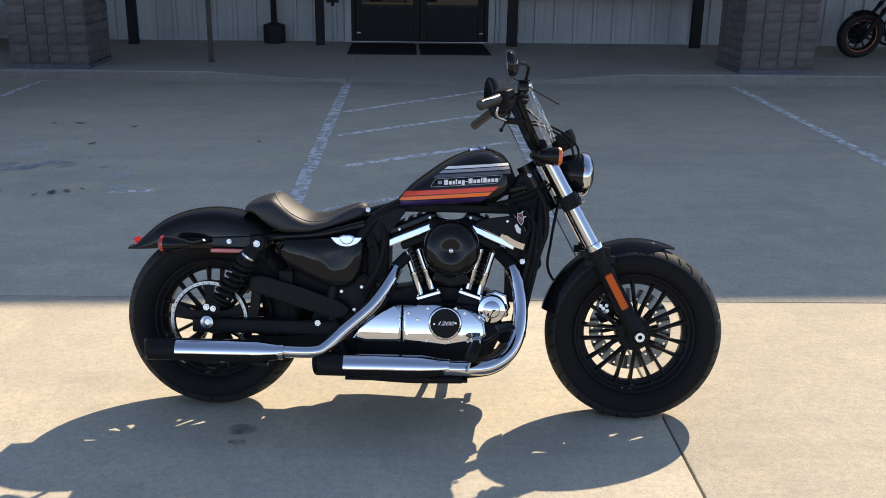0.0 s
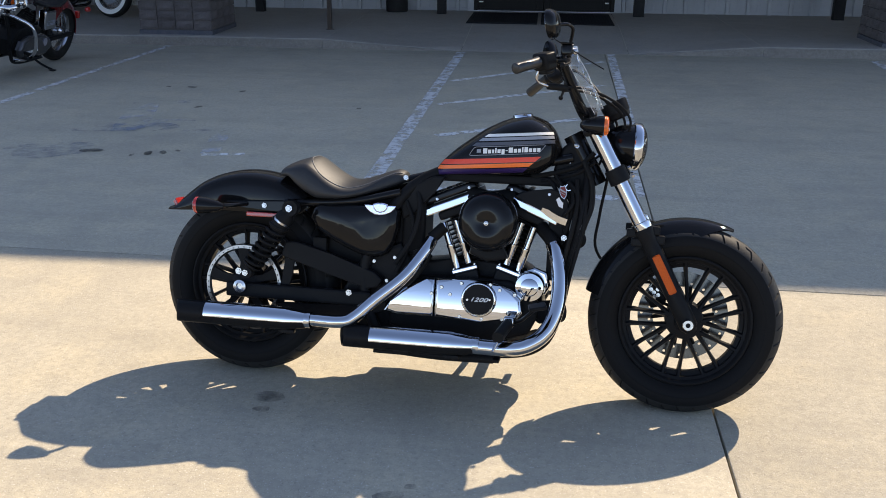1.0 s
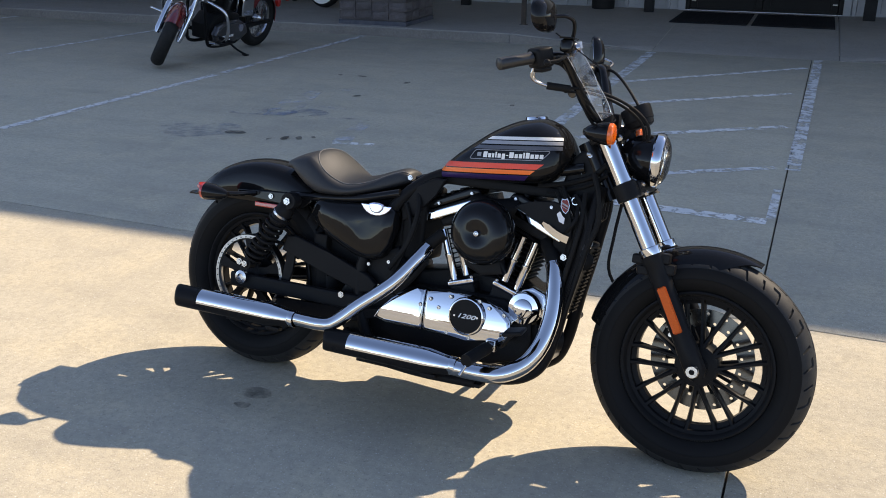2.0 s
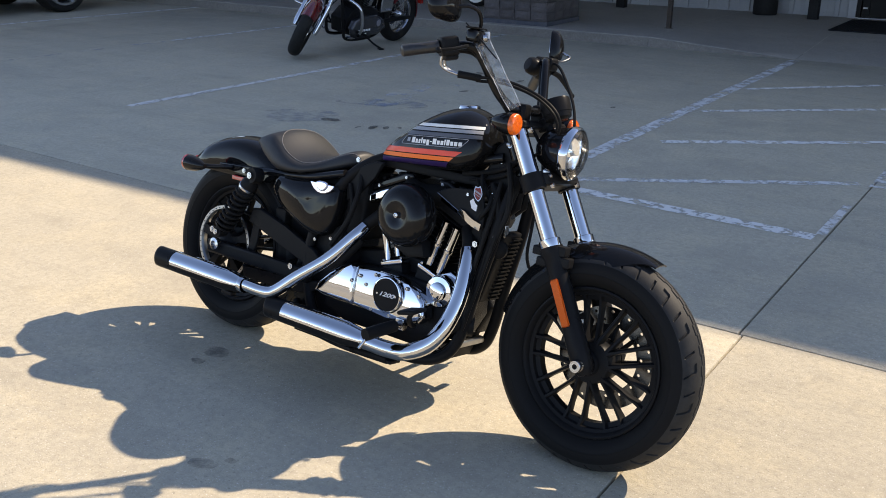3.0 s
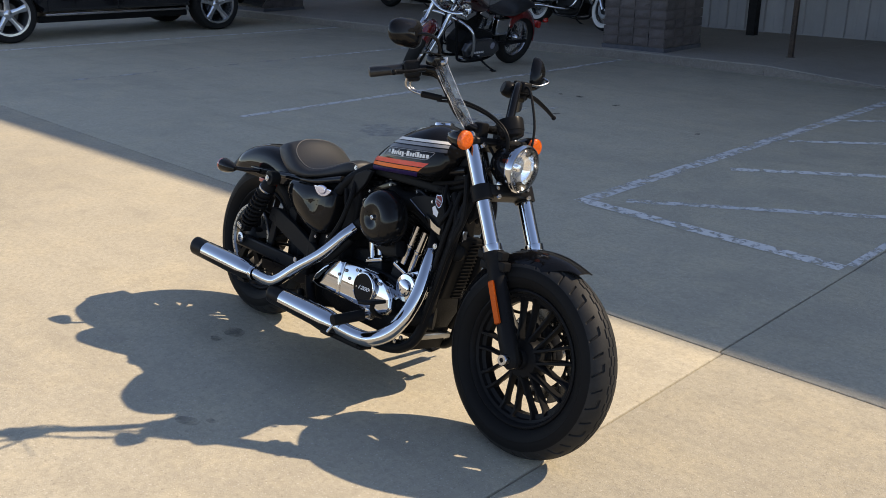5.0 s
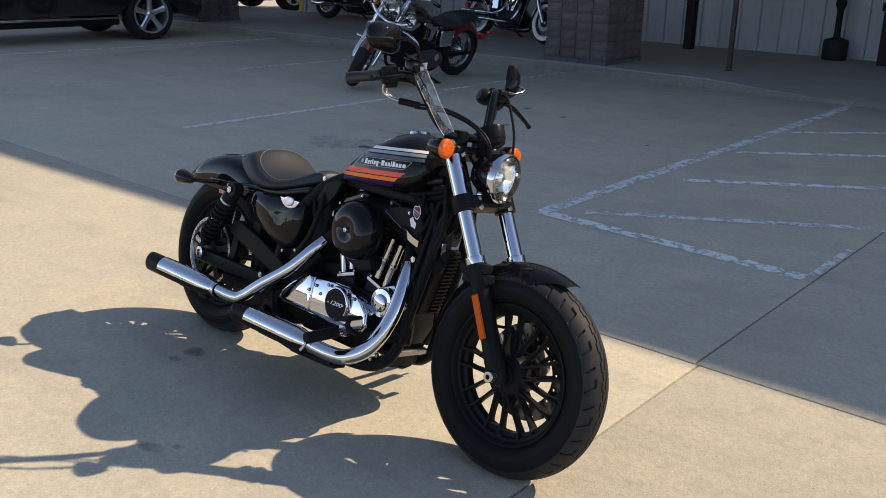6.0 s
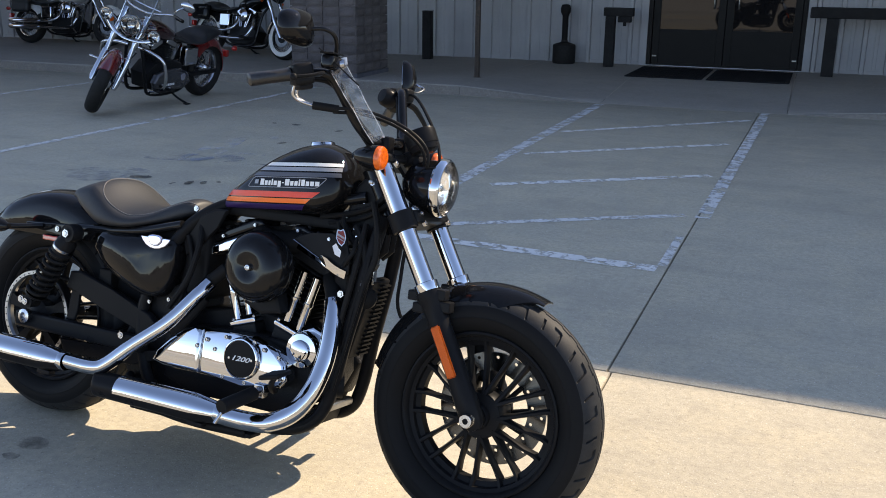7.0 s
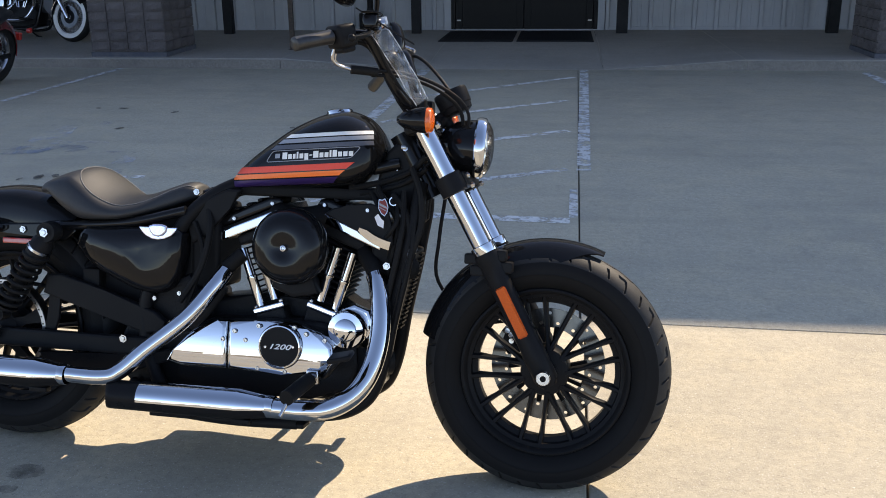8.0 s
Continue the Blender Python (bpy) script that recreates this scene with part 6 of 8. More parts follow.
clamp = part("upper_triple_clamp", bm, satin_black, bike)
for s in (-1, 1):
    bm = start()
    lathe(bm, [(0.0, 0.022), (0.014, 0.021), (0.018, 0.014), (0.018, 0.0)], at=Vector((1.172, s * 0.098, 0.916)) - AX * 0.004, axis=-AX, n=20)
    part("fork_cap", bm, dull_chrome, clamp)
    bolts("pinch_bolt", clamp, [(Vector((1.212, s * 0.085, 0.905)), 0.010, 0.010)], way=(1, 0, 0.5))
cyl_bm = start()
cyl(cyl_bm, (FRONT.x + 0.004, -0.12, FRONT.z + 0.002), (FRONT.x + 0.004, 0.105, FRONT.z + 0.002), 0.0105)
part("front_axle", cyl_bm, dull_chrome, bike)
# caliper on the far slider
bm = start()
plate(bm, [(1.375, 0.345), (1.395, 0.40), (1.425, 0.425), (1.455, 0.40), (1.445, 0.33), (1.40, 0.315)], 0.035, 0.095, 0.008)
caliper = part("brake_caliper", bm, satin_black, bike)
for dx, dz in ((0, 0), (0.012, 0.012), (-0.010, 0.010), (0.002, -0.016), (0.014, -0.008)):
    bm = start()
    cyl(bm, (1.405 + dx, 0.0345, 0.372 + dz), (1.405 + dx, 0.030, 0.372 + dz), 0.007, n=10)
    part("caliper_pin", bm, dull_chrome, caliper)

# front fender
bm = start()
loops = []
for i in range(41):
    a = radians(66 + 101 * i / 40)
    f = i / 40
    hw = 0.078 * (0.45 + 0.55 * ease(0.0, 0.20, f))
    drop = 0.050 * ease(0.0, 0.22, f)
    rad = 0.334
    d = Vector((math.cos(a), 0, math.sin(a)))
    arc = []
    for k in range(13):
        b = math.pi * k / 12
        y = -hw * math.cos(b)
        arc.append((y, rad - (0.006 + drop) * (abs(math.cos(b)) ** 2.6)))
    inner = [(y * 0.97, r - 0.004) for y, r in reversed(arc)]
    loops.append([Vector((FRONT.x, y, FRONT.z)) + d * r for y, r in arc + inner])
rings(bm, loops)
part("front_fender", bm, gloss_black, bike, "gloss black short front fender")

# headlamp
H = Vector((1.262, 0, 0.858))
HD = Vector((1.0, 0.12, -0.06)).normalized()
bm = start()
lathe(bm, [(0.0, -0.062), (0.022, -0.058), (0.046, -0.042), (0.062, -0.016), (0.0690, 0.012), (0.0715, 0.038)], at=H, axis=HD, n=40)
head = part("headlamp", bm, gloss_black, bike, "round headlamp in a black shell with a chrome rim")
bm = start()
lathe(bm, [(0.0708, 0.035), (0.0745, 0.034), (0.0772, 0.037), (0.0782, 0.043), (0.0782, 0.052), (0.0768, 0.058), (0.0740, 0.062), (0.0714, 0.0625), (0.0704, 0.057)], at=H, axis=HD, n=48, closed=True)
part("rim", bm, chrome, head, "deep chrome headlamp rim")
bm = start()
n = 48
loops = []
ha, hb = frame_to(HD)
for r, d in ((0.0712, 0.057), (0.062, 0.0475), (0.050, 0.0385), (0.034, 0.0305), (0.012, 0.026)):
    loops.append([H + HD * (d + (0.0007 if (k // 4) % 2 else 0.0)) + (ha * math.cos(k * math.tau / n) + hb * math.sin(k * math.tau / n)) * r for k in range(n)])
rings(bm, loops, caps=False)
part("reflector_bowl", bm, lamp_mirror, head, "faceted mirror bowl", smooth=15)
bm = start()
lathe(bm, [(0.0712, 0.059), (0.064, 0.069), (0.050, 0.077), (0.030, 0.0825), (0.0, 0.0845), (0.0, 0.0820), (0.030, 0.080), (0.050, 0.0745), (0.064, 0.0665), (0.0712, 0.056)], at=H, axis=HD, n=44)
glass = part("lens", bm, head_glass, head)
glass.visible_shadow = False
bm = start()
lathe(bm, [(0.0, 0.050), (0.009, 0.048), (0.012, 0.038), (0.012, 0.024)], at=H, axis=HD, n=18)
part("bulb_shield", bm, lamp_mirror, head)
bm = start()
tube(bm, [H + Vector((-0.03, 0, 0.05)), H + Vector((-0.05, 0, 0.075)), H + Vector((-0.075, 0, 0.06))], 0.012, n=10)
part("lamp_mount", bm, satin_black, head)
bm = start()
tube(bm, [H + Vector((-0.03, 0, -0.06)), H + Vector((-0.02, 0, -0.085)), H + Vector((0.0, 0, -0.10))], 0.011, n=10)
part("lamp_mount", bm, satin_black, head)
bm = start()
box(bm, (1.235, -0.02, 0.742), (1.262, 0.02, 0.80), 0.005)
part("lamp_bracket", bm, dull_chrome, head)

# front turn lamps
for s in (-1, 1):
    c = Vector((1.182, s * 0.163, 0.917))
    bm = start()
    lathe(bm, [(0.0, -0.052), (0.008, -0.050), (0.020, -0.034), (0.029, -0.004), (0.0315, 0.016), (0.0322, 0.024), (0.0, 0.024)], at=c, axis=(1, 0, 0), n=30)
    lamp = part("front_turn_lamp", bm, gloss_black, bike, "bullet front turn lamp with an amber lens")
    bm = start()
    lathe(bm, [(0.0, 0.0245), (0.0305, 0.0245), (0.0300, 0.0330), (0.0270, 0.0365), (0.0200, 0.0385), (0.0100, 0.0375), (0.0, 0.0370)], at=c, axis=(1, 0, 0), n=30)
    part("lens", bm, amber_lens, lamp, "amber lens")
    bm = start()
    tube(bm, [c + Vector((0, -s * 0.02, 0)), c + Vector((0.0, -s * 0.05, -0.004))], 0.010, n=10)
    part("stalk", bm, gloss_black, lamp)

# speedometer
bm = start()
SD = Vector((-0.45, 0, 0.9)).normalized()
lathe(bm, [(0.0, -0.048), (0.030, -0.048), (0.038, -0.043), (0.0405, -0.030), (0.043, -0.028), (0.0445, 0.006), (0.043, 0.012), (0.040, 0.010), (0.039, 0.004), (0.0, 0.004)], at=(1.232, 0, 0.985), axis=SD, n=36)
speedo = part("speedometer", bm, satin_black, bike, "round black speedometer")
bm = start()
lathe(bm, [(0.0392, 0.0045), (0.0, 0.006)], at=(1.232, 0, 0.985), axis=SD, n=36)
part("dial_glass", bm, car_glass, speedo)
bm = start()
tube(bm, [(1.225, 0.0, 0.94), (1.215, 0.0, 0.92), (1.195, 0.0, 0.91)], 0.014, n=10)
part("speedo_bracket", bm, satin_black, speedo)

# handlebar with its controls
bm = start()
pts = []
for s in (-1, 1):
    grip_end = [(0.995, -0.285, 1.096), (0.950, -0.345, 1.076)] if s < 0 else [(0.988, 0.288, 1.080), (0.932, 0.350, 1.038)]
    one = [(1.158, s * 0.030, 0.955), (1.140, s * 0.085, 0.958), (1.112, s * 0.128, 1.000), (1.080, s * 0.168, 1.075), (1.060, s * 0.195, 1.108), (1.030, s * 0.232, 1.108)] + grip_end
    pts = (list(reversed(one)) if s < 0 else pts + one) if s < 0 else pts + one
tube(bm, pts, 0.0135, n=16, steps=6)
bars = part("handlebar", bm, gloss_black, bike, "gloss black mini-ape handlebar")
for s in (-1, 1):
    bm = start()
    box(bm, (1.135, s * 0.048 - 0.018, 0.915), (1.178, s * 0.048 + 0.018, 0.975), 0.008)
    part("riser", bm, satin_black, bars)
for s in (-1, 1):
    inner, outer = (Vector((1.000, -0.278, 1.098)), Vector((0.946, -0.350, 1.074))) if s < 0 else (Vector((0.994, 0.281, 1.084)), Vector((0.928, 0.354, 1.034)))
    outer = outer + (outer - inner).normalized() * 0.012
    d = (outer - inner)
    bm = start()
    lathe(bm, [(0.014, 0.0), (0.0175, 0.003), (0.0165, 0.012), (0.0158, d.length * 0.5), (0.0168, d.length - 0.010), (0.0163, d.length - 0.002), (0.011, d.length + 0.002), (0.0, d.length + 0.002)], at=inner, axis=d, n=24)
    part("grip", bm, grip_rubber, bars, "black rubber grip")
    n = d.normalized()
    bm = start()
    box(bm, (-0.030, -0.026, -0.030), (0.030, 0.026, 0.024), 0.010, 3, m=Matrix.Translation(inner - n * 0.028) @ n.to_track_quat("Y", "Z").to_matrix().to_4x4())
    box(bm, (-0.022, -0.020, -0.042), (0.022, 0.020, -0.025), 0.008, 2, m=Matrix.Translation(inner - n * 0.030) @ n.to_track_quat("Y", "Z").to_matrix().to_4x4())
    part("switch_housing", bm, satin_black, bars)
    bm = start()
    pivot = inner - n * 0.045 + Vector((0.035, 0, -0.004))
    reach = [(0.026, 0.030, 0.000), (0.030, 0.085, -0.012), (0.018, 0.135, -0.022)] if s < 0 else [(0.012, 0.060, -0.016), (0.004, 0.125, -0.042), (-0.010, 0.195, -0.076)]
    line = [pivot] + [pivot + Vector((x, s * y, z)) for x, y, z in reach] if s < 0 else [Vector(p) for p in ((1.052, 0.262, 1.082), (1.056, 0.300, 1.072), (1.046, 0.372, 1.046), (1.032, 0.442, 1.018))]
    tube(bm, line, 0.0095, n=10, flat=0.6, r_end=0.0065)
    ball(bm, line[-1], 0.009, 10, 8)
    part("lever", bm, satin_black, bars, "black hand lever")
bm = start()
box(bm, (1.062, -0.248, 1.122), (1.098, -0.200, 1.156), 0.008, 3)
master = part("brake_master_cylinder", bm, gloss_black, bars)
bm = start()
box(bm, (1.060, -0.250, 1.1562), (1.100, -0.198, 1.162), 0.003)
part("reservoir_lid", bm, gloss_black, master)
bm = start()
tube(bm, [(1.085, -0.215, 1.135), (1.075, -0.190, 1.120), (1.06, -0.18, 1.11)], 0.018, n=14)
lathe(bm, [(0.0, 0.012), (0.010, 0.010), (0.013, 0.0)], at=(1.097, -0.203, 1.138), axis=(1, 0.2, 0.2), n=16)
part("lever_clamp", bm, dull_chrome, master)
bm = start()
box(bm, (1.03, 0.205, 1.085), (1.075, 0.255, 1.125), 0.010, 3)
part("clutch_perch", bm, satin_black, bars)
bm = start()
lathe(bm, [(0.0, -0.022), (0.020, -0.020), (0.027, -0.010), (0.028, 0.010), (0.022, 0.024), (0.0, 0.026)], at=(1.018, 0.190, 1.092), axis=(0.3, 0.6, -0.2), n=24)
part("switch_pod", bm, satin_black, bars)

# mirrors
for s, c, stem in ((-1, (1.036, -0.318, 1.208), [(1.084, -0.214, 1.150), (1.092, -0.224, 1.180), (1.094, -0.246, 1.203), (1.080, -0.270, 1.212), (1.056, -0.290, 1.208)]), (1, (0.988, 0.358, 1.160), [(1.055, 0.235, 1.105), (1.052, 0.262, 1.118), (1.050, 0.31, 1.120), (1.046, 0.362, 1.138), (1.012, 0.364, 1.152)])):
    c = Vector(c)
    bm = start()
    loops = []
    for f, g in ((-0.012, 0.97), (-0.008, 1.0), (0.004, 0.96), (0.016, 0.78), (0.024, 0.48), (0.027, 0.15)):
        loop = []
        for k in range(28):
            a = k * math.tau / 28
            y = 0.054 * math.copysign(abs(math.cos(a)) ** 0.62, math.cos(a))
            z = (0.039 - 0.007 * s * math.cos(a)) * math.copysign(abs(math.sin(a)) ** 0.68, math.sin(a))
            if s > 0:
                y *= 1 - 0.40 * max(0.0, z / 0.040) ** 1.5
            loop.append(Vector((f, y * g, z * g)))
        loops.append(loop)
    rings(bm, loops)
    grow = Matrix.Diagonal((0.95 if s < 0 else 1.1, 1.14 if s < 0 else 0.78, 1.12 if s < 0 else 1.5, 1))
    bm.transform(Matrix.Translation(c) @ Matrix.Rotation(radians(-5 if s < 0 else 26), 4, "Z") @ Matrix.Rotation(radians(-8 if s < 0 else -4), 4, "Y") @ grow)
    mirror = part("mirror", bm, gloss_black, bike, "gloss black teardrop mirror")
    bm = start()
    rings(bm, [[Vector((x, (0.049 - (0.020 * max(0.0, math.sin(k * math.tau / 28)) ** 1.3 if s > 0 else 0.0)) * math.copysign(abs(math.cos(k * math.tau / 28)) ** 0.75, math.cos(k * math.tau / 28)), 0.033 * math.copysign(abs(math.sin(k * math.tau / 28)) ** 0.8, math.sin(k * math.tau / 28)))) for k in range(28)] for x in (-0.0130, -0.0122)])
    bm.transform(Matrix.Translation(c) @ Matrix.Rotation(radians(-5 if s < 0 else 26), 4, "Z") @ Matrix.Rotation(radians(-8 if s < 0 else -4), 4, "Y") @ grow)
    part("mirror_glass", bm, chrome, mirror, "silvered mirror glass")
    bm = start()
    tube(bm, stem, 0.0055 if s < 0 else 0.0042, n=10, steps=6)
    part("mirror_stem", bm, gloss_black if s < 0 else dull_chrome, mirror)

# cables and hoses
for name, mat, r, path in (
        ("throttle_cable", matt_black, 0.0042, [(1.075, -0.185, 1.030), (1.130, -0.130, 1.032), (1.200, -0.085, 1.012), (1.262, -0.060, 0.975), (1.288, -0.050, 0.930), (1.270, -0.045, 0.880), (1.21, -0.04, 0.83)]),
        ("throttle_cable", matt_black, 0.0042, [(1.070, -0.178, 1.020), (1.130, -0.118, 1.022), (1.200, -0.070, 1.000), (1.255, -0.045, 0.960), (1.270, -0.035, 0.915), (1.24, -0.03, 0.86), (1.17, -0.03, 0.80)]),
        ("brake_hose", matt_black, 0.0050, [(1.080, -0.192, 1.125), (1.084, -0.180, 1.085), (1.122, -0.136, 1.005), (1.152, -0.075, 0.955), (1.205, -0.02, 0.88), (1.228, 0.0, 0.78), (1.208, 0.02, 0.62), (1.205, 0.04, 0.50), (1.30, 0.07, 0.40), (1.40, 0.08, 0.40)]),
        ("clutch_cable", matt_black, 0.0045, [(1.055, 0.215, 1.10), (1.09, 0.215, 1.105), (1.15, 0.18, 1.06), (1.225, 0.13, 0.97), (1.25, 0.09, 0.88), (1.20, 0.06, 0.80), (1.16, 0.05, 0.70)]),
        ("control_wire", matt_black, 0.0048, [(1.028, -0.222, 1.094), (1.052, -0.186, 1.092), (1.072, -0.158, 1.066), (1.104, -0.118, 0.993), (1.130, -0.08, 0.942), (1.17, -0.05, 0.90)]),
        ("control_wire", matt_black, 0.0048, [(1.028, 0.222, 1.094), (1.052, 0.186, 1.092), (1.072, 0.158, 1.066), (1.104, 0.118, 0.993), (1.130, 0.08, 0.942), (1.17, 0.05, 0.90)])):
    bm = start()
    tube(bm, path, r, n=8, steps=6)
    part(name, bm, mat, bike)
for dy in (0.0, 0.018):
    bm = start()
    tube(bm, [(1.000, -0.255 + dy, 1.075), (0.994, -0.250 + dy, 1.052), (1.003, -0.234 + dy, 1.038), (1.030, -0.208 + dy * 0.5, 1.030)], 0.0042, n=10, steps=6)
    part("cable_elbow", bm, dull_chrome, bike)
bm = start()
tube(bm, [(1.026, -0.206, 1.031), (1.050, -0.193, 1.030), (1.082, -0.172, 1.028)], 0.0105, n=12)
part("cable_sleeve", bm, matt_black, bike)
bm = start()
tube(bm, [(1.040, -0.222, 1.172), (1.092, -0.236, 1.142), (1.150, -0.258, 1.108), (1.195, -0.276, 1.083)], 0.0020, n=6)
part("tie_strap", bm, matt_black, bike)
# clear plastic sleeve hanging on the right side of the bar
SLEEVE_TOP, SLEEVE_LOW = Vector((1.088, -0.202, 1.146)), Vector((1.194, -0.133, 0.966))
sleeve_out = Vector((0.30, -0.90, 0.25)).normalized()
sleeve_side = sleeve_out.cross(SLEEVE_LOW - SLEEVE_TOP).normalized()
bm = start()
loops = []
for k in range(33):
    f = k / 32
    c = SLEEVE_TOP.lerp(SLEEVE_LOW, f) + sleeve_out * 0.010 * math.sin(math.pi * f)
    wide = 0.0215 - 0.004 * f + 0.0012 * math.sin(17 * f)
    line = []
    for j in range(9):
        u = j / 4 - 1
        crease = 0.0045 * (1 - u * u) + 0.0016 * math.sin(9 * u + 14 * f) + 0.0012 * math.sin(31 * f + 5 * u)
        line.append(c + sleeve_side * (u * wide - 0.010) + sleeve_out * crease)
    loops.append(line + [p - sleeve_out * 0.0005 for p in reversed(line)])
rings(bm, loops)
sleeve = part("plastic_sleeve", bm, clear_plastic, bike, "clear plastic sleeve hanging from the handlebar")
# milky tubes stand in for the highlights along the sleeve's edges
for u in (-1, 1):
    bm = start()
    tube(bm, [SLEEVE_TOP.lerp(SLEEVE_LOW, f) + sleeve_out * (0.010 * math.sin(math.pi * f) + 0.0006 * u) + sleeve_side * (u * (0.0215 - 0.004 * f + 0.0012 * math.sin(17 * f)) - 0.010) for f in (0, 0.2, 0.4, 0.6, 0.8, 1.0)], 0.0009, n=6)
    part("bright_edge", bm, crisp_plastic, sleeve)
bm = start()
box(bm, (-0.021, -0.0012, -0.010), (0.021, 0.0012, 0.010), 0.001, 2, m=Matrix.Translation(SLEEVE_TOP + sleeve_out * 0.008 + Vector((0.002, 0.001, -0.006))) @ sleeve_out.to_track_quat("-Y", "Z").to_matrix().to_4x4() @ Matrix.Rotation(radians(-14), 4, "Y"))
part("folded_end", bm, crisp_plastic, sleeve, "folded shiny end of the sleeve")


# ---- parked machines behind ----
def wire_wheel(name, parent, c, radius, half, rim, spokes=0, white=False, cast=0, stripe=None):
    c = Vector(c)
    bm = start()
    lathe(bm, [(rim, -half * 0.6), (rim * 0.96, -half * 0.62), (rim * 0.88, -half * 0.2), (rim * 0.88, half * 0.2), (rim * 0.96, half * 0.62), (rim, half * 0.6)], at=c, n=40, closed=True)
    wheel = part(name, bm, dull_chrome if spokes else satin_black, parent)
    bm = start()
    mid, high = radius - (radius - rim) * 0.5, (radius - rim) * 0.5
    lathe(bm, [(rim, -half * 0.6)] + [(mid + high * math.cos(radians(a)), half * math.sin(radians(a))) for a in range(-120, 121, 15)] + [(rim, half * 0.6)], at=c, n=56)
    part("tyre", bm, dusty_rubber, wheel)
    if white:
        bm = start()
        for s in (-1, 1):
            lathe(bm, [(rim + 0.004, s * half * 0.80), (rim + 0.02, s * (half + 0.002)), (radius - 0.045, s * (half + 0.001)), (radius - 0.040, s * half * 0.94)], at=c, n=56)
        part("whitewall", bm, white_wall, wheel, "white sidewall band")
    bm = start()
    lathe(bm, [(0.0, -0.07), (0.028, -0.07), (0.05, -0.045), (0.05, 0.045), (0.028, 0.07), (0.0, 0.07)], at=c, n=24)
    part("hub", bm, dull_chrome if spokes else satin_black, wheel)
    first = None
    for k in range(spokes or cast):
        a = k * math.tau / (spokes or cast)
        bm = start()
        if spokes:
            b = a + (0.5 if k % 2 else -0.5)
            cyl(bm, c + Vector((math.cos(b) * 0.045, 0.035 * (1 if k % 4 < 2 else -1), math.sin(b) * 0.045)), c + Vector((math.cos(a) * rim * 0.9, 0, math.sin(a) * rim * 0.9)), 0.0028, n=6)
        else:
            tube(bm, [c + Vector((math.cos(a) * 0.04, 0, math.sin(a) * 0.04)), c + Vector((math.cos(a) * rim * 0.92, 0, math.sin(a) * rim * 0.92))], 0.013, n=8)
        part("spoke", bm, dull_chrome if spokes else satin_black, wheel)
    bm = start()
    for s in (-1,):
        lathe(bm, [(0.09, s * 0.062), (0.145, s * 0.062), (0.145, s * 0.067), (0.09, s * 0.067)], at=c, n=40, closed=True)
    disc = part("brake_disc", bm, disc_steel, wheel)
    bm = start()
    lathe(bm, [(0.03, -0.061), (0.092, -0.063), (0.092, -0.066), (0.03, -0.067)], at=c, n=24, closed=True)
    part("disc_carrier", bm, satin_black, wheel)
    if stripe:
        bm = start()
        for s in (-1, 1):
            lathe(bm, [(rim + 0.001, s * half * 0.70), (rim + 0.010, s * half * 0.82)], at=c, n=48)
        part("rim_stripe", bm, stripe, wheel)
    return wheel


def arc_fender(bm, c, rad, half, a0, a1, drop, n=26):
    loops = []
    for i in range(n + 1):
        a = radians(a0 + (a1 - a0) * i / n)
        d = Vector((math.cos(a), 0, math.sin(a)))
        arc = [(-half * math.cos(math.pi * k / 10), rad - drop * abs(math.cos(math.pi * k / 10)) ** 2.4) for k in range(11)]
        inner = [(y * 0.95, r - 0.006) for y, r in reversed(arc)]
        loops.append([Vector(c) + Vector((0, y, 0)) + d * r for y, r in arc + inner])
    rings(bm, loops)


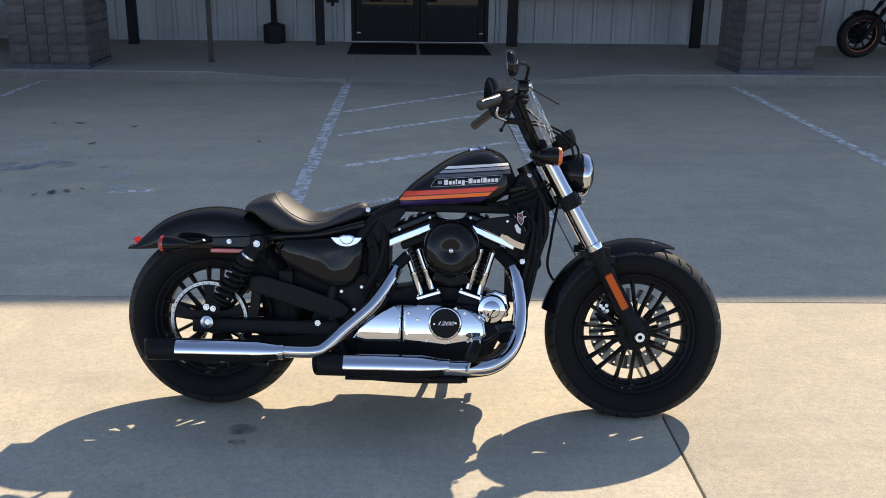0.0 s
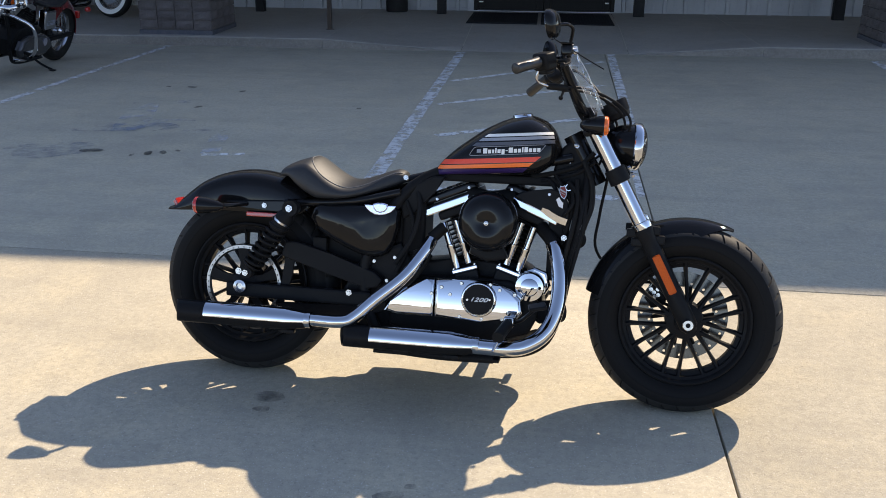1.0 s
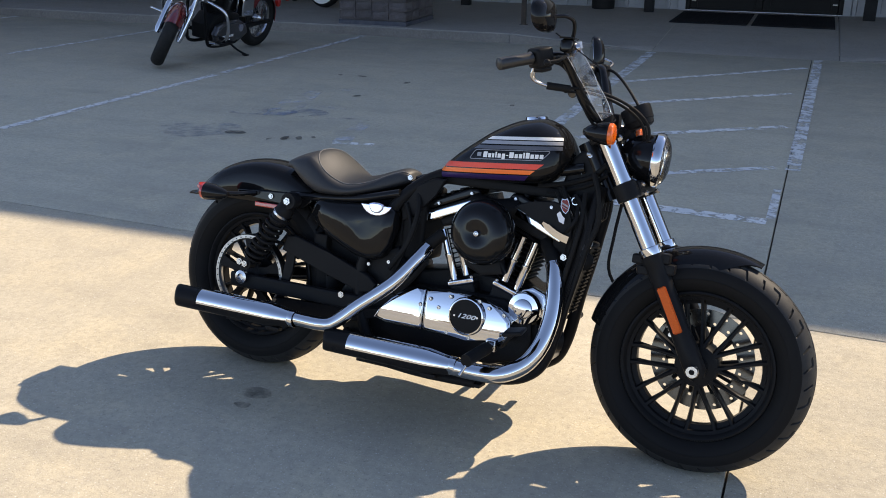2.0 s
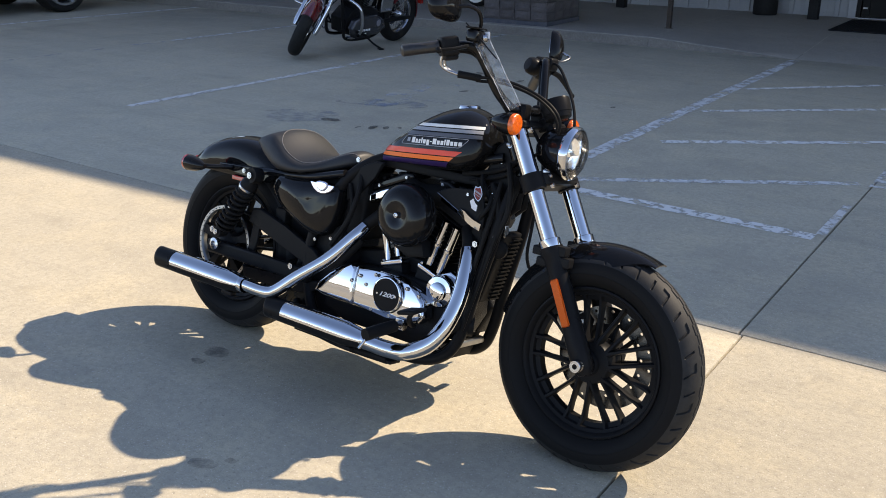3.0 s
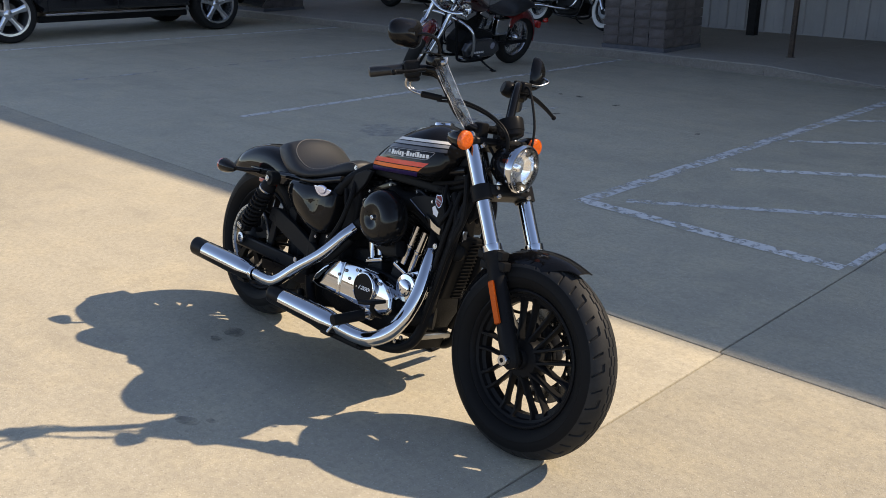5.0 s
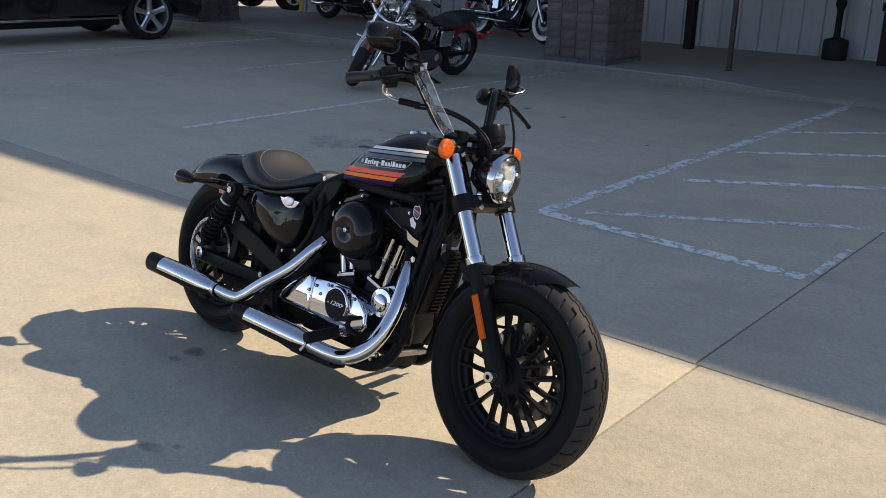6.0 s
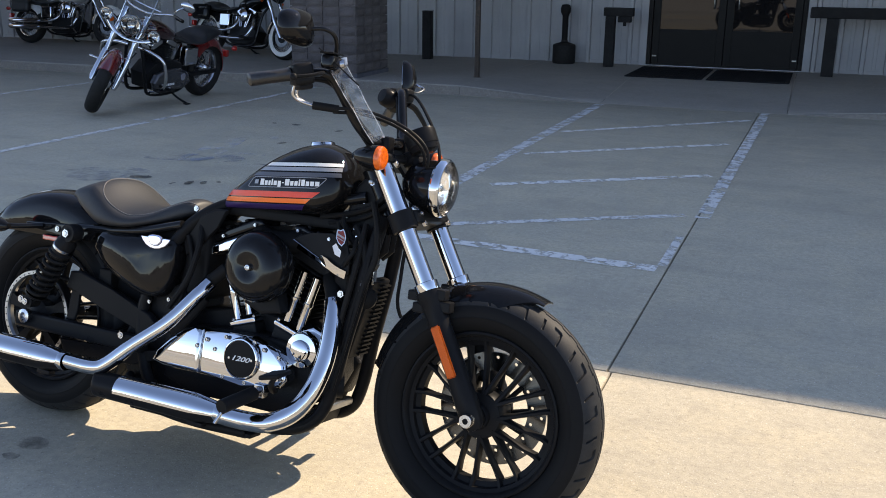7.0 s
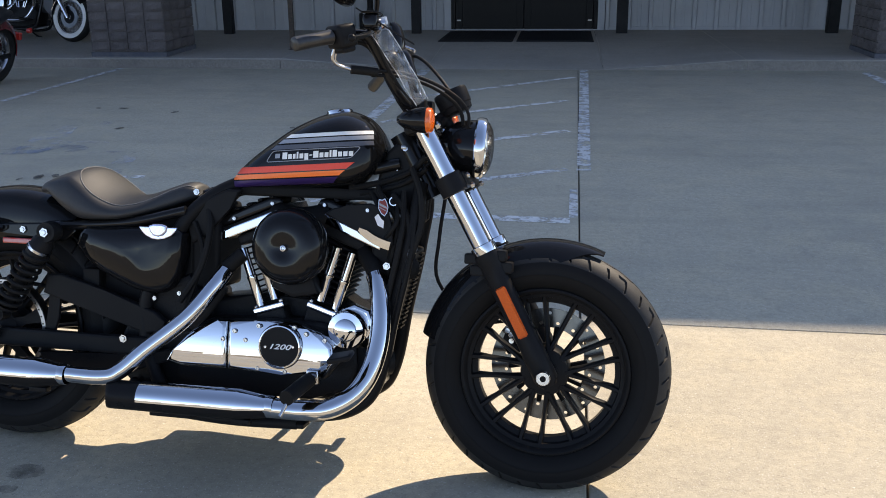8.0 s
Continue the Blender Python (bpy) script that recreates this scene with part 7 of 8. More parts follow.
def cruiser(name, m, label, paint, fender_paint, steer=0.0, base=1.64, white=False, wire=True, screen=True, guard=True, bags=None, lamps=True, deep_fender=True, stripe=None, fork=None, group="parked motorcycles"):
    t = thing(name, m, label, "motorcycle", group)
    R, F = Vector((0, 0, 0.325)), Vector((base, 0, 0.325))
    rake = Vector((0.53, 0, -0.85)).normalized()
    head_at = F - rake * 0.66
    turn = Matrix.Translation(head_at) @ Matrix.Rotation(radians(-steer), 4, rake) @ Matrix.Translation(-head_at)
    front = []
    wire_wheel("rear_wheel", t, R, 0.325, 0.07, 0.215, 28 if wire else 0, white, 0 if wire else 9, stripe)
    front.append(wire_wheel("front_wheel", t, F, 0.325, 0.065, 0.215, 28 if wire else 0, white, 0 if wire else 9, stripe))
    bm = start()
    arc_fender(bm, R, 0.365, 0.095, 35, 190 if deep_fender else 150, 0.10)
    part("rear_fender", bm, fender_paint, t)
    bm = start()
    arc_fender(bm, F, 0.352, 0.082, 40 if deep_fender else 60, 175 if deep_fender else 150, 0.09 if deep_fender else 0.04)
    ff = part("front_fender", bm, fender_paint, t)
    front.append(ff)
    if deep_fender:
        bm = start()
        for s in (-1, 1):
            tube(bm, [F + Vector((math.cos(radians(a)) * 0.30, s * 0.088, math.sin(radians(a)) * 0.30)) for a in (165, 130, 95, 60)], 0.006, n=8)
        part("fender_trim", bm, chrome, ff)
    for s in (-1, 1):
        top = head_at + Vector((0, s * 0.11, 0)) - rake * 0.12
        low = F + Vector((0, s * 0.11, 0))
        bm = start()
        d = (low - top)
        lathe(bm, [(0.0, 0.0), (0.026, 0.0), (0.030, 0.05), (0.030, d.length * 0.42), (0.024, d.length * 0.43), (0.024, d.length * 0.6), (0.034, d.length * 0.61), (0.034, d.length - 0.02), (0.022, d.length + 0.03), (0.0, d.length + 0.03)], at=top, axis=d, n=20)
        front.append(part("fork_leg", bm, fork or chrome, t, "fork leg"))
    bm = start()
    lathe(bm, [(0.0, -0.14), (0.05, -0.12), (0.085, -0.06), (0.098, 0.0), (0.098, 0.03)], at=head_at + Vector((0.12, 0, 0.02)), axis=(1, 0, -0.08), n=32)
    head = part("headlamp", bm, chrome if screen else gloss_black, t, "large round headlamp")
    front.append(head)
    bm = start()
    lathe(bm, [(0.099, 0.02), (0.104, 0.03), (0.100, 0.045), (0.092, 0.046)], at=head_at + Vector((0.12, 0, 0.02)), axis=(1, 0, -0.08), n=32)
    part("rim", bm, chrome, head)
    bm = start()
    lathe(bm, [(0.0, -0.03), (0.05, 0.0), (0.092, 0.04)], at=head_at + Vector((0.12, 0, 0.02)), axis=(1, 0, -0.08), n=28)
    part("reflector_bowl", bm, chrome, head)
    bm = start()
    lathe(bm, [(0.093, 0.042), (0.06, 0.055), (0.0, 0.062), (0.0, 0.058), (0.06, 0.051), (0.092, 0.038)], at=head_at + Vector((0.12, 0, 0.02)), axis=(1, 0, -0.08), n=28)
    part("lens", bm, head_glass, head).visible_shadow = False
    if lamps:
        bm = start()
        tube(bm, [head_at + Vector((0.10, -0.26, -0.02)), head_at + Vector((0.10, -0.15, -0.10)), head_at + Vector((0.12, 0, -0.13)), head_at + Vector((0.10, 0.15, -0.10)), head_at + Vector((0.10, 0.26, -0.02))], 0.014, n=10, flat=1.6)
        front.append(part("lamp_bar", bm, chrome, t))
        for s in (-1, 1):
            c = head_at + Vector((0.11, s * 0.24, 0.01))
            bm = start()
            lathe(bm, [(0.0, -0.07), (0.03, -0.06), (0.055, -0.02), (0.062, 0.02), (0.060, 0.032), (0.054, 0.033)], at=c, axis=(1, 0, -0.05), n=24)
            lamp = part("spot_lamp", bm, chrome, t, "chrome spot lamp")
            front.append(lamp)
            bm = start()
            lathe(bm, [(0.0, -0.02), (0.03, 0.0), (0.054, 0.03)], at=c, axis=(1, 0, -0.05), n=24)
            part("reflector_bowl", bm, chrome, lamp)
            bm = start()
            lathe(bm, [(0.055, 0.030), (0.03, 0.040), (0.0, 0.043), (0.0, 0.040), (0.03, 0.037), (0.054, 0.027)], at=c, axis=(1, 0, -0.05), n=24)
            part("lens", bm, head_glass, lamp).visible_shadow = False
    if screen:
        bm = start()
        loops = []
        for i in range(9):
            f = i / 8
            w = 0.24 * math.cos((f - 0.35) * 1.1)
            loops.append([head_at + Vector((0.16 - 0.26 * f - 0.12 * (2 * k / 10 - 1) ** 2 + dx, w * (2 * k / 10 - 1), 0.06 + 0.42 * f)) for dx, ks in ((0.0, range(11)), (-0.004, range(10, -1, -1))) for k in ks])
        rings(bm, loops)
        ws = part("windshield", bm, screen_plastic, t, "clear windshield with chrome braces")
        ws.visible_shadow = False
        front.append(ws)
        bm = start()
        for s in (-1, 1):
            tube(bm, [head_at + Vector((0.10, s * 0.12, -0.02)), head_at + Vector((0.06, s * 0.13, 0.18)), head_at + Vector((-0.02, s * 0.13, 0.36))], 0.006, n=8, flat=1.4)
        tube(bm, [head_at + Vector((0.03, -0.20, 0.24)), head_at + Vector((0.08, 0, 0.24)), head_at + Vector((0.03, 0.20, 0.24))], 0.005, n=8, flat=1.4)
        part("screen_brace", bm, chrome, ws)
    bm = start()
    bar = [head_at + Vector((-0.30, s * 0.40, 0.16)) for s in (-1,)] + [head_at + Vector((-0.12, -0.30, 0.22)), head_at + Vector((-0.08, -0.10, 0.14)), head_at + Vector((-0.08, 0.10, 0.14)), head_at + Vector((-0.12, 0.30, 0.22)), head_at + Vector((-0.30, 0.40, 0.16))]
    tube(bm, bar, 0.0135, n=12)
    bars = part("handlebar", bm, chrome, t)
    front.append(bars)
    for s in (-1, 1):
        bm = start()
        cyl(bm, head_at + Vector((-0.21, s * 0.345, 0.19)), head_at + Vector((-0.31, s * 0.405, 0.158)), 0.019, n=14)
        part("grip", bm, matt_black, bars)
        c = head_at + Vector((-0.14, s * 0.40, 0.36))
        bm = start()
        ball(bm, c, (0.022, 0.075, 0.045), 18, 10)
        mir = part("mirror", bm, chrome, t, "chrome mirror")
        front.append(mir)
        bm = start()
        tube(bm, [head_at + Vector((-0.13, s * 0.30, 0.22)), head_at + Vector((-0.12, s * 0.33, 0.30)), c], 0.006, n=8)
        part("mirror_stem", bm, chrome, mir)
        c = head_at + Vector((-0.02, s * 0.20, -0.06))
        bm = start()
        lathe(bm, [(0.0, -0.05), (0.022, -0.03), (0.031, 0.0), (0.031, 0.015)], at=c, axis=(1, 0, 0), n=20)
        lamp = part("turn_lamp", bm, chrome, t)
        front.append(lamp)
        bm = start()
        lathe(bm, [(0.0305, 0.014), (0.024, 0.028), (0.0, 0.032)], at=c, axis=(1, 0, 0), n=20)
        part("lens", bm, orange_flat, lamp)
    # body
    bm = start()
    lofted(bm, [0.62 + 0.56 * i / 18 for i in range(19)], [(0.62, 0.70), (0.9, 0.70), (1.1, 0.76), (1.18, 0.80)], [(0.62, 0.75), (0.75, 0.83), (0.92, 0.90), (1.08, 0.92), (1.18, 0.86)], [(0.62, 0.05), (0.75, 0.13), (0.95, 0.165), (1.1, 0.14), (1.18, 0.05)])
    tank = part("fuel_tank", bm, paint, t)
    bm = start()
    lathe(bm, [(0.0, 0.02), (0.03, 0.018), (0.036, 0.0)], at=(0.98, -0.06, 0.905), axis=(0, 0, 1), n=20)
    part("filler_cap", bm, chrome, tank)
    bm = start()
    lofted(bm, [-0.18 + 0.86 * i / 22 for i in range(23)], [(-0.18, 0.70), (0.2, 0.64), (0.5, 0.65), (0.68, 0.71)], [(-0.18, 0.76), (0.0, 0.80), (0.2, 0.78), (0.30, 0.72), (0.45, 0.70), (0.60, 0.735), (0.68, 0.74)], [(-0.18, 0.08), (0.1, 0.14), (0.35, 0.19), (0.55, 0.13), (0.68, 0.06)])
    part("seat", bm, leather, t)
    bm = start()
    plate(bm, [(0.52, 0.22), (0.55, 0.45), (0.72, 0.50), (1.0, 0.48), (1.12, 0.38), (1.08, 0.22), (0.90, 0.17), (0.62, 0.17)], -0.11, 0.11, 0.02)
    engine = part("crankcase", bm, cast_black, t)
    bm = start()
    plate(bm, [(0.48, 0.26), (0.52, 0.36), (0.66, 0.42), (0.92, 0.42), (1.06, 0.38), (1.10, 0.30), (1.05, 0.22), (0.88, 0.19), (0.60, 0.20)], 0.115, 0.20, 0.03, 3)
    part("primary_cover", bm, grey_cover, engine, "dark grey primary cover with pale marks")
    bm = start()
    plate(bm, circle_outline(0.64, 0.335, 0.040, 20), 0.200, 0.206)
    part("cover_disc", bm, badge_blue, engine)
    bm = start()
    for k in range(8):
        box(bm, (0.78 + 0.030 * k, 0.199, 0.262), (0.80 + 0.030 * k, 0.2035, 0.284))
    box(bm, (0.84, 0.199, 0.225), (0.90, 0.2035, 0.24))
    part("cover_marks", bm, lamp_white, engine)
    for s in (-1, 1):
        mm = Matrix.Translation((0.85, 0, 0.38)) @ Matrix.Rotation(radians(22.5 * s), 4, "Y")
        for k in range(8):
            bm = start()
            z = 0.10 + 0.022 * k
            box(bm, (-0.08, -0.085, z), (0.08, 0.085, z + 0.009))
            bm.transform(mm)
            part("cylinder_fin", bm, cast_black, engine)
        bm = start()
        lathe(bm, [(0.06, 0.05), (0.06, 0.28)], axis=(0, 0, 1), n=20)
        bm.transform(mm)
        part("cylinder", bm, cast_black, engine)
        bm = start()
        box(bm, (-0.09, -0.09, 0.28), (0.09, 0.09, 0.355), 0.02, 3)
        bm.transform(mm)
        part("rocker_cover", bm, chrome, engine, "chrome rocker cover")
        for dx in (-0.03, 0.03):
            bm = start()
            cyl(bm, mm @ Vector((dx, -0.11, 0.27)), Vector((0.85 + s * 0.05 + dx * 0.5, -0.125, 0.43)), 0.011, n=10)
            part("pushrod_tube", bm, chrome, engine)
    bm = start()
    lathe(bm, [(0.0, 0.05), (0.07, 0.048), (0.095, 0.03), (0.10, 0.0)], at=(0.86, -0.13, 0.60), axis=(0, -1, 0), n=32)
    part("air_cleaner", bm, chrome, t)
    bm = start()
    box(bm, (0.33, 0.06, 0.42), (0.55, 0.15, 0.62), 0.02, 3)
    box(bm, (0.33, -0.15, 0.42), (0.55, -0.06, 0.62), 0.02, 3)
    part("side_cover", bm, chrome, t, "chrome battery cover")
    for s in (-1, 1):
        bm = start()
        tube(bm, [head_at + Vector((-0.02, s * 0.02, -0.12)), (1.22, s * 0.10, 0.60), (1.16, s * 0.12, 0.30), (1.06, s * 0.12, 0.165), (0.60, s * 0.12, 0.16), (0.42, s * 0.11, 0.30), (0.46, s * 0.10, 0.66)], 0.018, n=10)
        part("frame_rail", bm, gloss_black, t)
        bm = start()
        box(bm, (-0.05, s * 0.14 - 0.018, 0.30), (0.48, s * 0.14 + 0.018, 0.345), 0.008)
        part("swingarm", bm, satin_black, t)
        bm = start()
        tube(bm, [(0.98, s * 0.13, 0.27), (1.02, s * 0.22, 0.27), (1.04, s * 0.34, 0.27)], 0.018, n=10)
        box(bm, (0.96, s * 0.30 - 0.05, 0.25), (1.20, s * 0.30 + 0.05, 0.268), 0.008)
        part("footboard", bm, matt_black, t)
    bm = start()
    tube(bm, [(0.40, 0, 0.66), (0.7, 0, 0.74), (1.1, 0, 0.82), head_at + Vector((-0.02, 0, 0))], 0.025, n=10)
    part("backbone", bm, gloss_black, t)
    if guard:
        for s in (-1, 1):
            bm = start()
            tube(bm, [(1.255, s * 0.05, 0.66), (1.27, s * 0.20, 0.655), (1.25, s * 0.36, 0.60), (1.22, s * 0.395, 0.48), (1.18, s * 0.37, 0.34), (1.12, s * 0.26, 0.24), (1.08, s * 0.13, 0.19)], 0.0165, n=12, steps=6)
            g = part("engine_guard", bm, chrome, t, "chrome engine guard loop")
            if s < 0:
                bm = start()
                cyl(bm, (1.20, s * 0.39, 0.40), (1.235, s * 0.52, 0.42), 0.014, n=10)
                part("highway_peg", bm, chrome, g)
    for s, z in ((-1, 0.26), (-1, 0.36)):
        bm = start()
        tube(bm, [(1.06 if z < 0.3 else 0.72, -0.11, 0.55), (1.10 if z < 0.3 else 0.70, -0.17, 0.42), (0.95 if z < 0.3 else 0.55, -0.20, z), (0.45, -0.21, z), (0.40, -0.21, z)], 0.022, n=14)
        pipe = part("exhaust_pipe", bm, chrome, t)
        bm = start()
        lathe(bm, [(0.0, 0.0), (0.035, 0.002), (0.042, 0.02), (0.042, 0.58), (0.024, 0.66)], at=(-0.26, -0.21, z), axis=(1, 0, 0), n=24)
        part("muffler", bm, chrome, pipe)
    if bags:
        for s in (-1, 1):
            bm = start()
            box(bm, (-0.22, s * 0.195 - 0.06, 0.50), (0.14, s * 0.195 + 0.06, 0.72), 0.055, 5)
            bag = part("saddlebag", bm, bags, t)
            bm = start()
            box(bm, (-0.225, s * 0.195 - 0.064, 0.62), (0.145, s * 0.195 + 0.064, 0.73), 0.05, 4)
            part("bag_lid", bm, bags, bag)
    bm = start()
    box(bm, (-0.44, -0.05, 0.42), (-0.385, 0.05, 0.50), 0.012, 3)
    part("tail_lamp", bm, red_lens, t)
    for s in (-1, 1):
        bm = start()
        lathe(bm, [(0.0, 0.05), (0.025, 0.02), (0.03, -0.02), (0.02, -0.035), (0.0, -0.04)], at=(-0.33, s * 0.17, 0.56), axis=(1, 0, 0), n=16)
        part("rear_turn_lamp", bm, red_lens, t)
    bm = start()
    tube(bm, [(0.74, 0.12, 0.18), (0.72, 0.22, 0.12), (0.70, 0.33, 0.085)], 0.012, n=8)
    box(bm, (0.67, 0.31, 0.078), (0.74, 0.36, 0.09), 0.004)
    part("side_stand", bm, satin_black, t)
    for ob in front:
        ob.matrix_basis = turn @ ob.matrix_basis
    return t


cruiser("motorcycle", pose(-5.32, 9.82, 0.002, -13, 0, -87.9), "dark red and black touring cruiser with chrome forks and windshield", cherry_black, deep_red, steer=34)
cruiser("motorcycle", pose(-7.73, 13.32, WALK + 0.006, -11, 0, -14), "black and chrome cruiser with whitewall tyres on the sidewalk", gloss_black, gloss_black, steer=0, white=True, screen=False, lamps=False, guard=False, bags=gloss_black)
cruiser("motorcycle", pose(-11.72, 13.62, WALK + 0.006, -10, 0, 4), "pearl white touring motorcycle with chrome pipes on the sidewalk", bike_white, bike_white, steer=0, screen=True, lamps=False, guard=True, bags=leather)
cruiser("motorcycle", pose(7.55, 13.50, WALK + 0.006, -9, 0, 184), "black roadster with orange rim stripes on the sidewalk", gloss_black, gloss_black, steer=0, base=1.52, wire=False, screen=False, lamps=False, guard=False, deep_fender=False, stripe=orange_paint, fork=satin_black)


def car(name, m, label, paint, length, height, half, base, wheel_r, rim_r, category):
    """x forward, y left; the rear axle stands over the origin."""
    t = thing(name, m, label, category, "parked cars")
    back, front = -(length - base) * 0.52, base + (length - base) * 0.48
    sill, belt = 0.34, height * 0.60
    def arch(cx):
        return [(cx + (wheel_r + 0.06) * math.cos(radians(a)), max(sill, wheel_r + (wheel_r + 0.06) * math.sin(radians(a)))) for a in range(180, -1, -20)]
    outline = [(back, 0.50), (back + 0.04, 0.40)] + [(x, z) for x, z in arch(0)] + [(x, z) for x, z in arch(base)] + [(front - 0.10, 0.30), (front, 0.42), (front + 0.02, 0.75), (front - 0.10, belt - 0.06), (front - 0.95, belt + 0.02), (back + 0.05, belt + 0.02), (back - 0.02, 0.80)]
    bm = start()
    plate(bm, outline, -half, half, 0.05, 3)
    body = part("body", bm, paint, t)
    bm = start()
    loops = []
    for f, inset in ((0.0, 0.03), (0.5, 0.10), (0.92, 0.17), (1.0, 0.26)):
        z = belt + 0.015 + (height - belt) * f
        xa, xb = back + 0.06 + 0.22 * f, front - 1.0 - 0.75 * f
        loops.append([Vector((xa, -half + inset, z)), Vector((xb, -half + inset, z)), Vector((xb, half - inset, z)), Vector((xa, half - inset, z))])
    rings(bm, loops)
    part("cabin", bm, paint, t)
    for s in (-1, 1):
        spans = ((back + 0.35, 0.35), (0.42, base * 0.5 - 0.05), (base * 0.5 + 0.02, base - 0.55))
        for xa, xb in spans:
            bm = start()
            za, zb = belt + 0.05, height - 0.16
            ya, yb = s * (half - 0.035), s * (half - 0.145)
            rings(bm, [[Vector((xa, ya, za)), Vector((xb, ya, za)), Vector((xb - 0.10, yb, zb)), Vector((xa + 0.03, yb, zb))], [Vector((xa, ya + s * 0.012, za)), Vector((xb, ya + s * 0.012, za)), Vector((xb - 0.10, yb + s * 0.012, zb)), Vector((xa + 0.03, yb + s * 0.012, zb))]])
            part("side_window", bm, car_glass, t, smooth=0)
        for x in (wheel_r + 0.15, base * 0.5 - 0.02, base - wheel_r - 0.12):
            bm = start()
            box(bm, (x - 0.004, s * half - 0.004, sill + 0.06), (x + 0.004, s * half + 0.0015, belt - 0.01))
            part("door_seam", bm, matt_black, t, smooth=0)
        for x in (base * 0.5 - 0.22, base - wheel_r - 0.35):
            bm = start()
            tube(bm, [(x - 0.09, s * (half + 0.002), belt - 0.14), (x - 0.06, s * (half + 0.03), belt - 0.14), (x + 0.06, s * (half + 0.03), belt - 0.14), (x + 0.09, s * (half + 0.002), belt - 0.14)], 0.012, n=8)
            part("door_handle", bm, chrome, t)
        bm = start()
        box(bm, (wheel_r + 0.10, s * (half + 0.008) - 0.006, sill + 0.005), (base - wheel_r - 0.10, s * (half + 0.008) + 0.006, sill + 0.035), 0.004)
        part("sill_strip", bm, dull_chrome, t, "bright sill strip")
        bm = start()
        ball(bm, (base - 0.62, s * (half + 0.10), belt + 0.10), (0.07, 0.11, 0.08), 16, 10)
        part("door_mirror", bm, paint, t)
        for cx in (0.0, base):
            c = Vector((cx, s * (half - 0.13), wheel_r - 0.002))
            bm = start()
            w, r = 0.135, wheel_r
            lathe(bm, [(rim_r, -w), (rim_r + 0.02, -w - 0.008), (r - 0.03, -w - 0.005), (r - 0.004, -w + 0.03), (r, 0), (r - 0.004, w - 0.03), (r - 0.03, w + 0.005), (rim_r + 0.02, w + 0.008), (rim_r, w)], at=c, n=48)
            wheel = part("wheel", bm, dusty_rubber, t, "black tyre on a silver five-spoke rim")
            bm = start()
            lathe(bm, [(rim_r, s * w), (rim_r + 0.012, s * (w + 0.004)), (rim_r - 0.02, s * (w + 0.002)), (rim_r - 0.03, s * (w - 0.03)), (rim_r - 0.035, -s * w * 0.5), (rim_r, -s * w * 0.5)], at=c, n=44, closed=True)
            part("rim", bm, wheel_silver, wheel)
            for k in range(5):
                a = math.pi / 2 + k * math.tau / 5
                d, sw = Vector((math.cos(a), 0, math.sin(a))), Vector((-math.sin(a), 0, math.cos(a)))
                bm = start()
                rings(bm, [[c + d * q + sw * z * h + Vector((0, s * (w - dy), 0)) for z, dy in ((-1, e + 0.012), (-0.5, e), (0.5, e), (1, e + 0.012), (1, e + 0.05), (-1, e + 0.05))] for q, h, e in ((0.03, 0.045, 0.03), (rim_r * 0.5, 0.034, 0.026), (rim_r - 0.015, 0.052, 0.012))])
                part("spoke", bm, wheel_silver, wheel)
            bm = start()
            lathe(bm, [(0.0, s * (w - 0.018)), (0.045, s * (w - 0.020)), (0.06, s * (w - 0.03)), (0.06, s * (w - 0.08))], at=c, n=24)
            part("hub_cap", bm, wheel_silver, wheel)
            bm = start()
            lathe(bm, [(0.06, s * (w - 0.10)), (0.16, s * (w - 0.10)), (0.16, s * (w - 0.12)), (0.06, s * (w - 0.12))], at=c, n=32, closed=True)
            part("brake_disc", bm, disc_steel, wheel)
            bm = start()
            cyl(bm, c - Vector((0, s * 0.14, 0)), c - Vector((0, s * 0.13, 0)), rim_r, n=24)
            part("wheel_back", bm, matt_black, wheel)
    bm = start()
    box(bm, (front - 0.03, -half * 0.8, 0.36), (front + 0.05, half * 0.8, 0.50), 0.03, 3)
    part("bumper", bm, paint, t)
    bm = start()
    box(bm, (front - 0.01, -half * 0.5, 0.55), (front + 0.035, half * 0.5, 0.85), 0.02)
    part("grille", bm, matt_black, t)
    for s in (-1, 1):
        bm = start()
        box(bm, (front - 0.12, s * half * 0.74 - 0.16, 0.72), (front + 0.03, s * half * 0.74 + 0.16, 0.88), 0.03, 3)
        part("headlight", bm, head_glass, t)
        bm = start()
        box(bm, (back - 0.03, s * half * 0.85 - 0.09, 0.80), (back + 0.05, s * half * 0.85 + 0.09, 1.12), 0.02)
        part("tail_light", bm, red_lens, t)
    bm = start()
    box(bm, (0.45, -half + 0.15, 0.24), (base - 0.45, half - 0.15, 0.335), 0.02)
    part("underbody", bm, matt_black, t)
    return t


car("suv", pose(-12.22, 6.20, 0, 0, 0, 87.0), "black sport utility vehicle with silver five-spoke wheels", car_black, 5.15, 1.90, 0.99, 3.2, 0.395, 0.285, "car")
car("pickup_truck", pose(-16.2, 12.2, 0, 0, 0, 84.0), "dark red pickup truck parked beyond the end of the building", deep_red, 5.6, 1.85, 0.97, 3.4, 0.38, 0.24, "truck")


# ---- pieces: concrete slabs of the lot, blocks of the pillars ----
lot = thing("pavement", pose(0, 0, 0), "tan concrete lot pavement in large jointed slabs", "pavement", kind="structure")


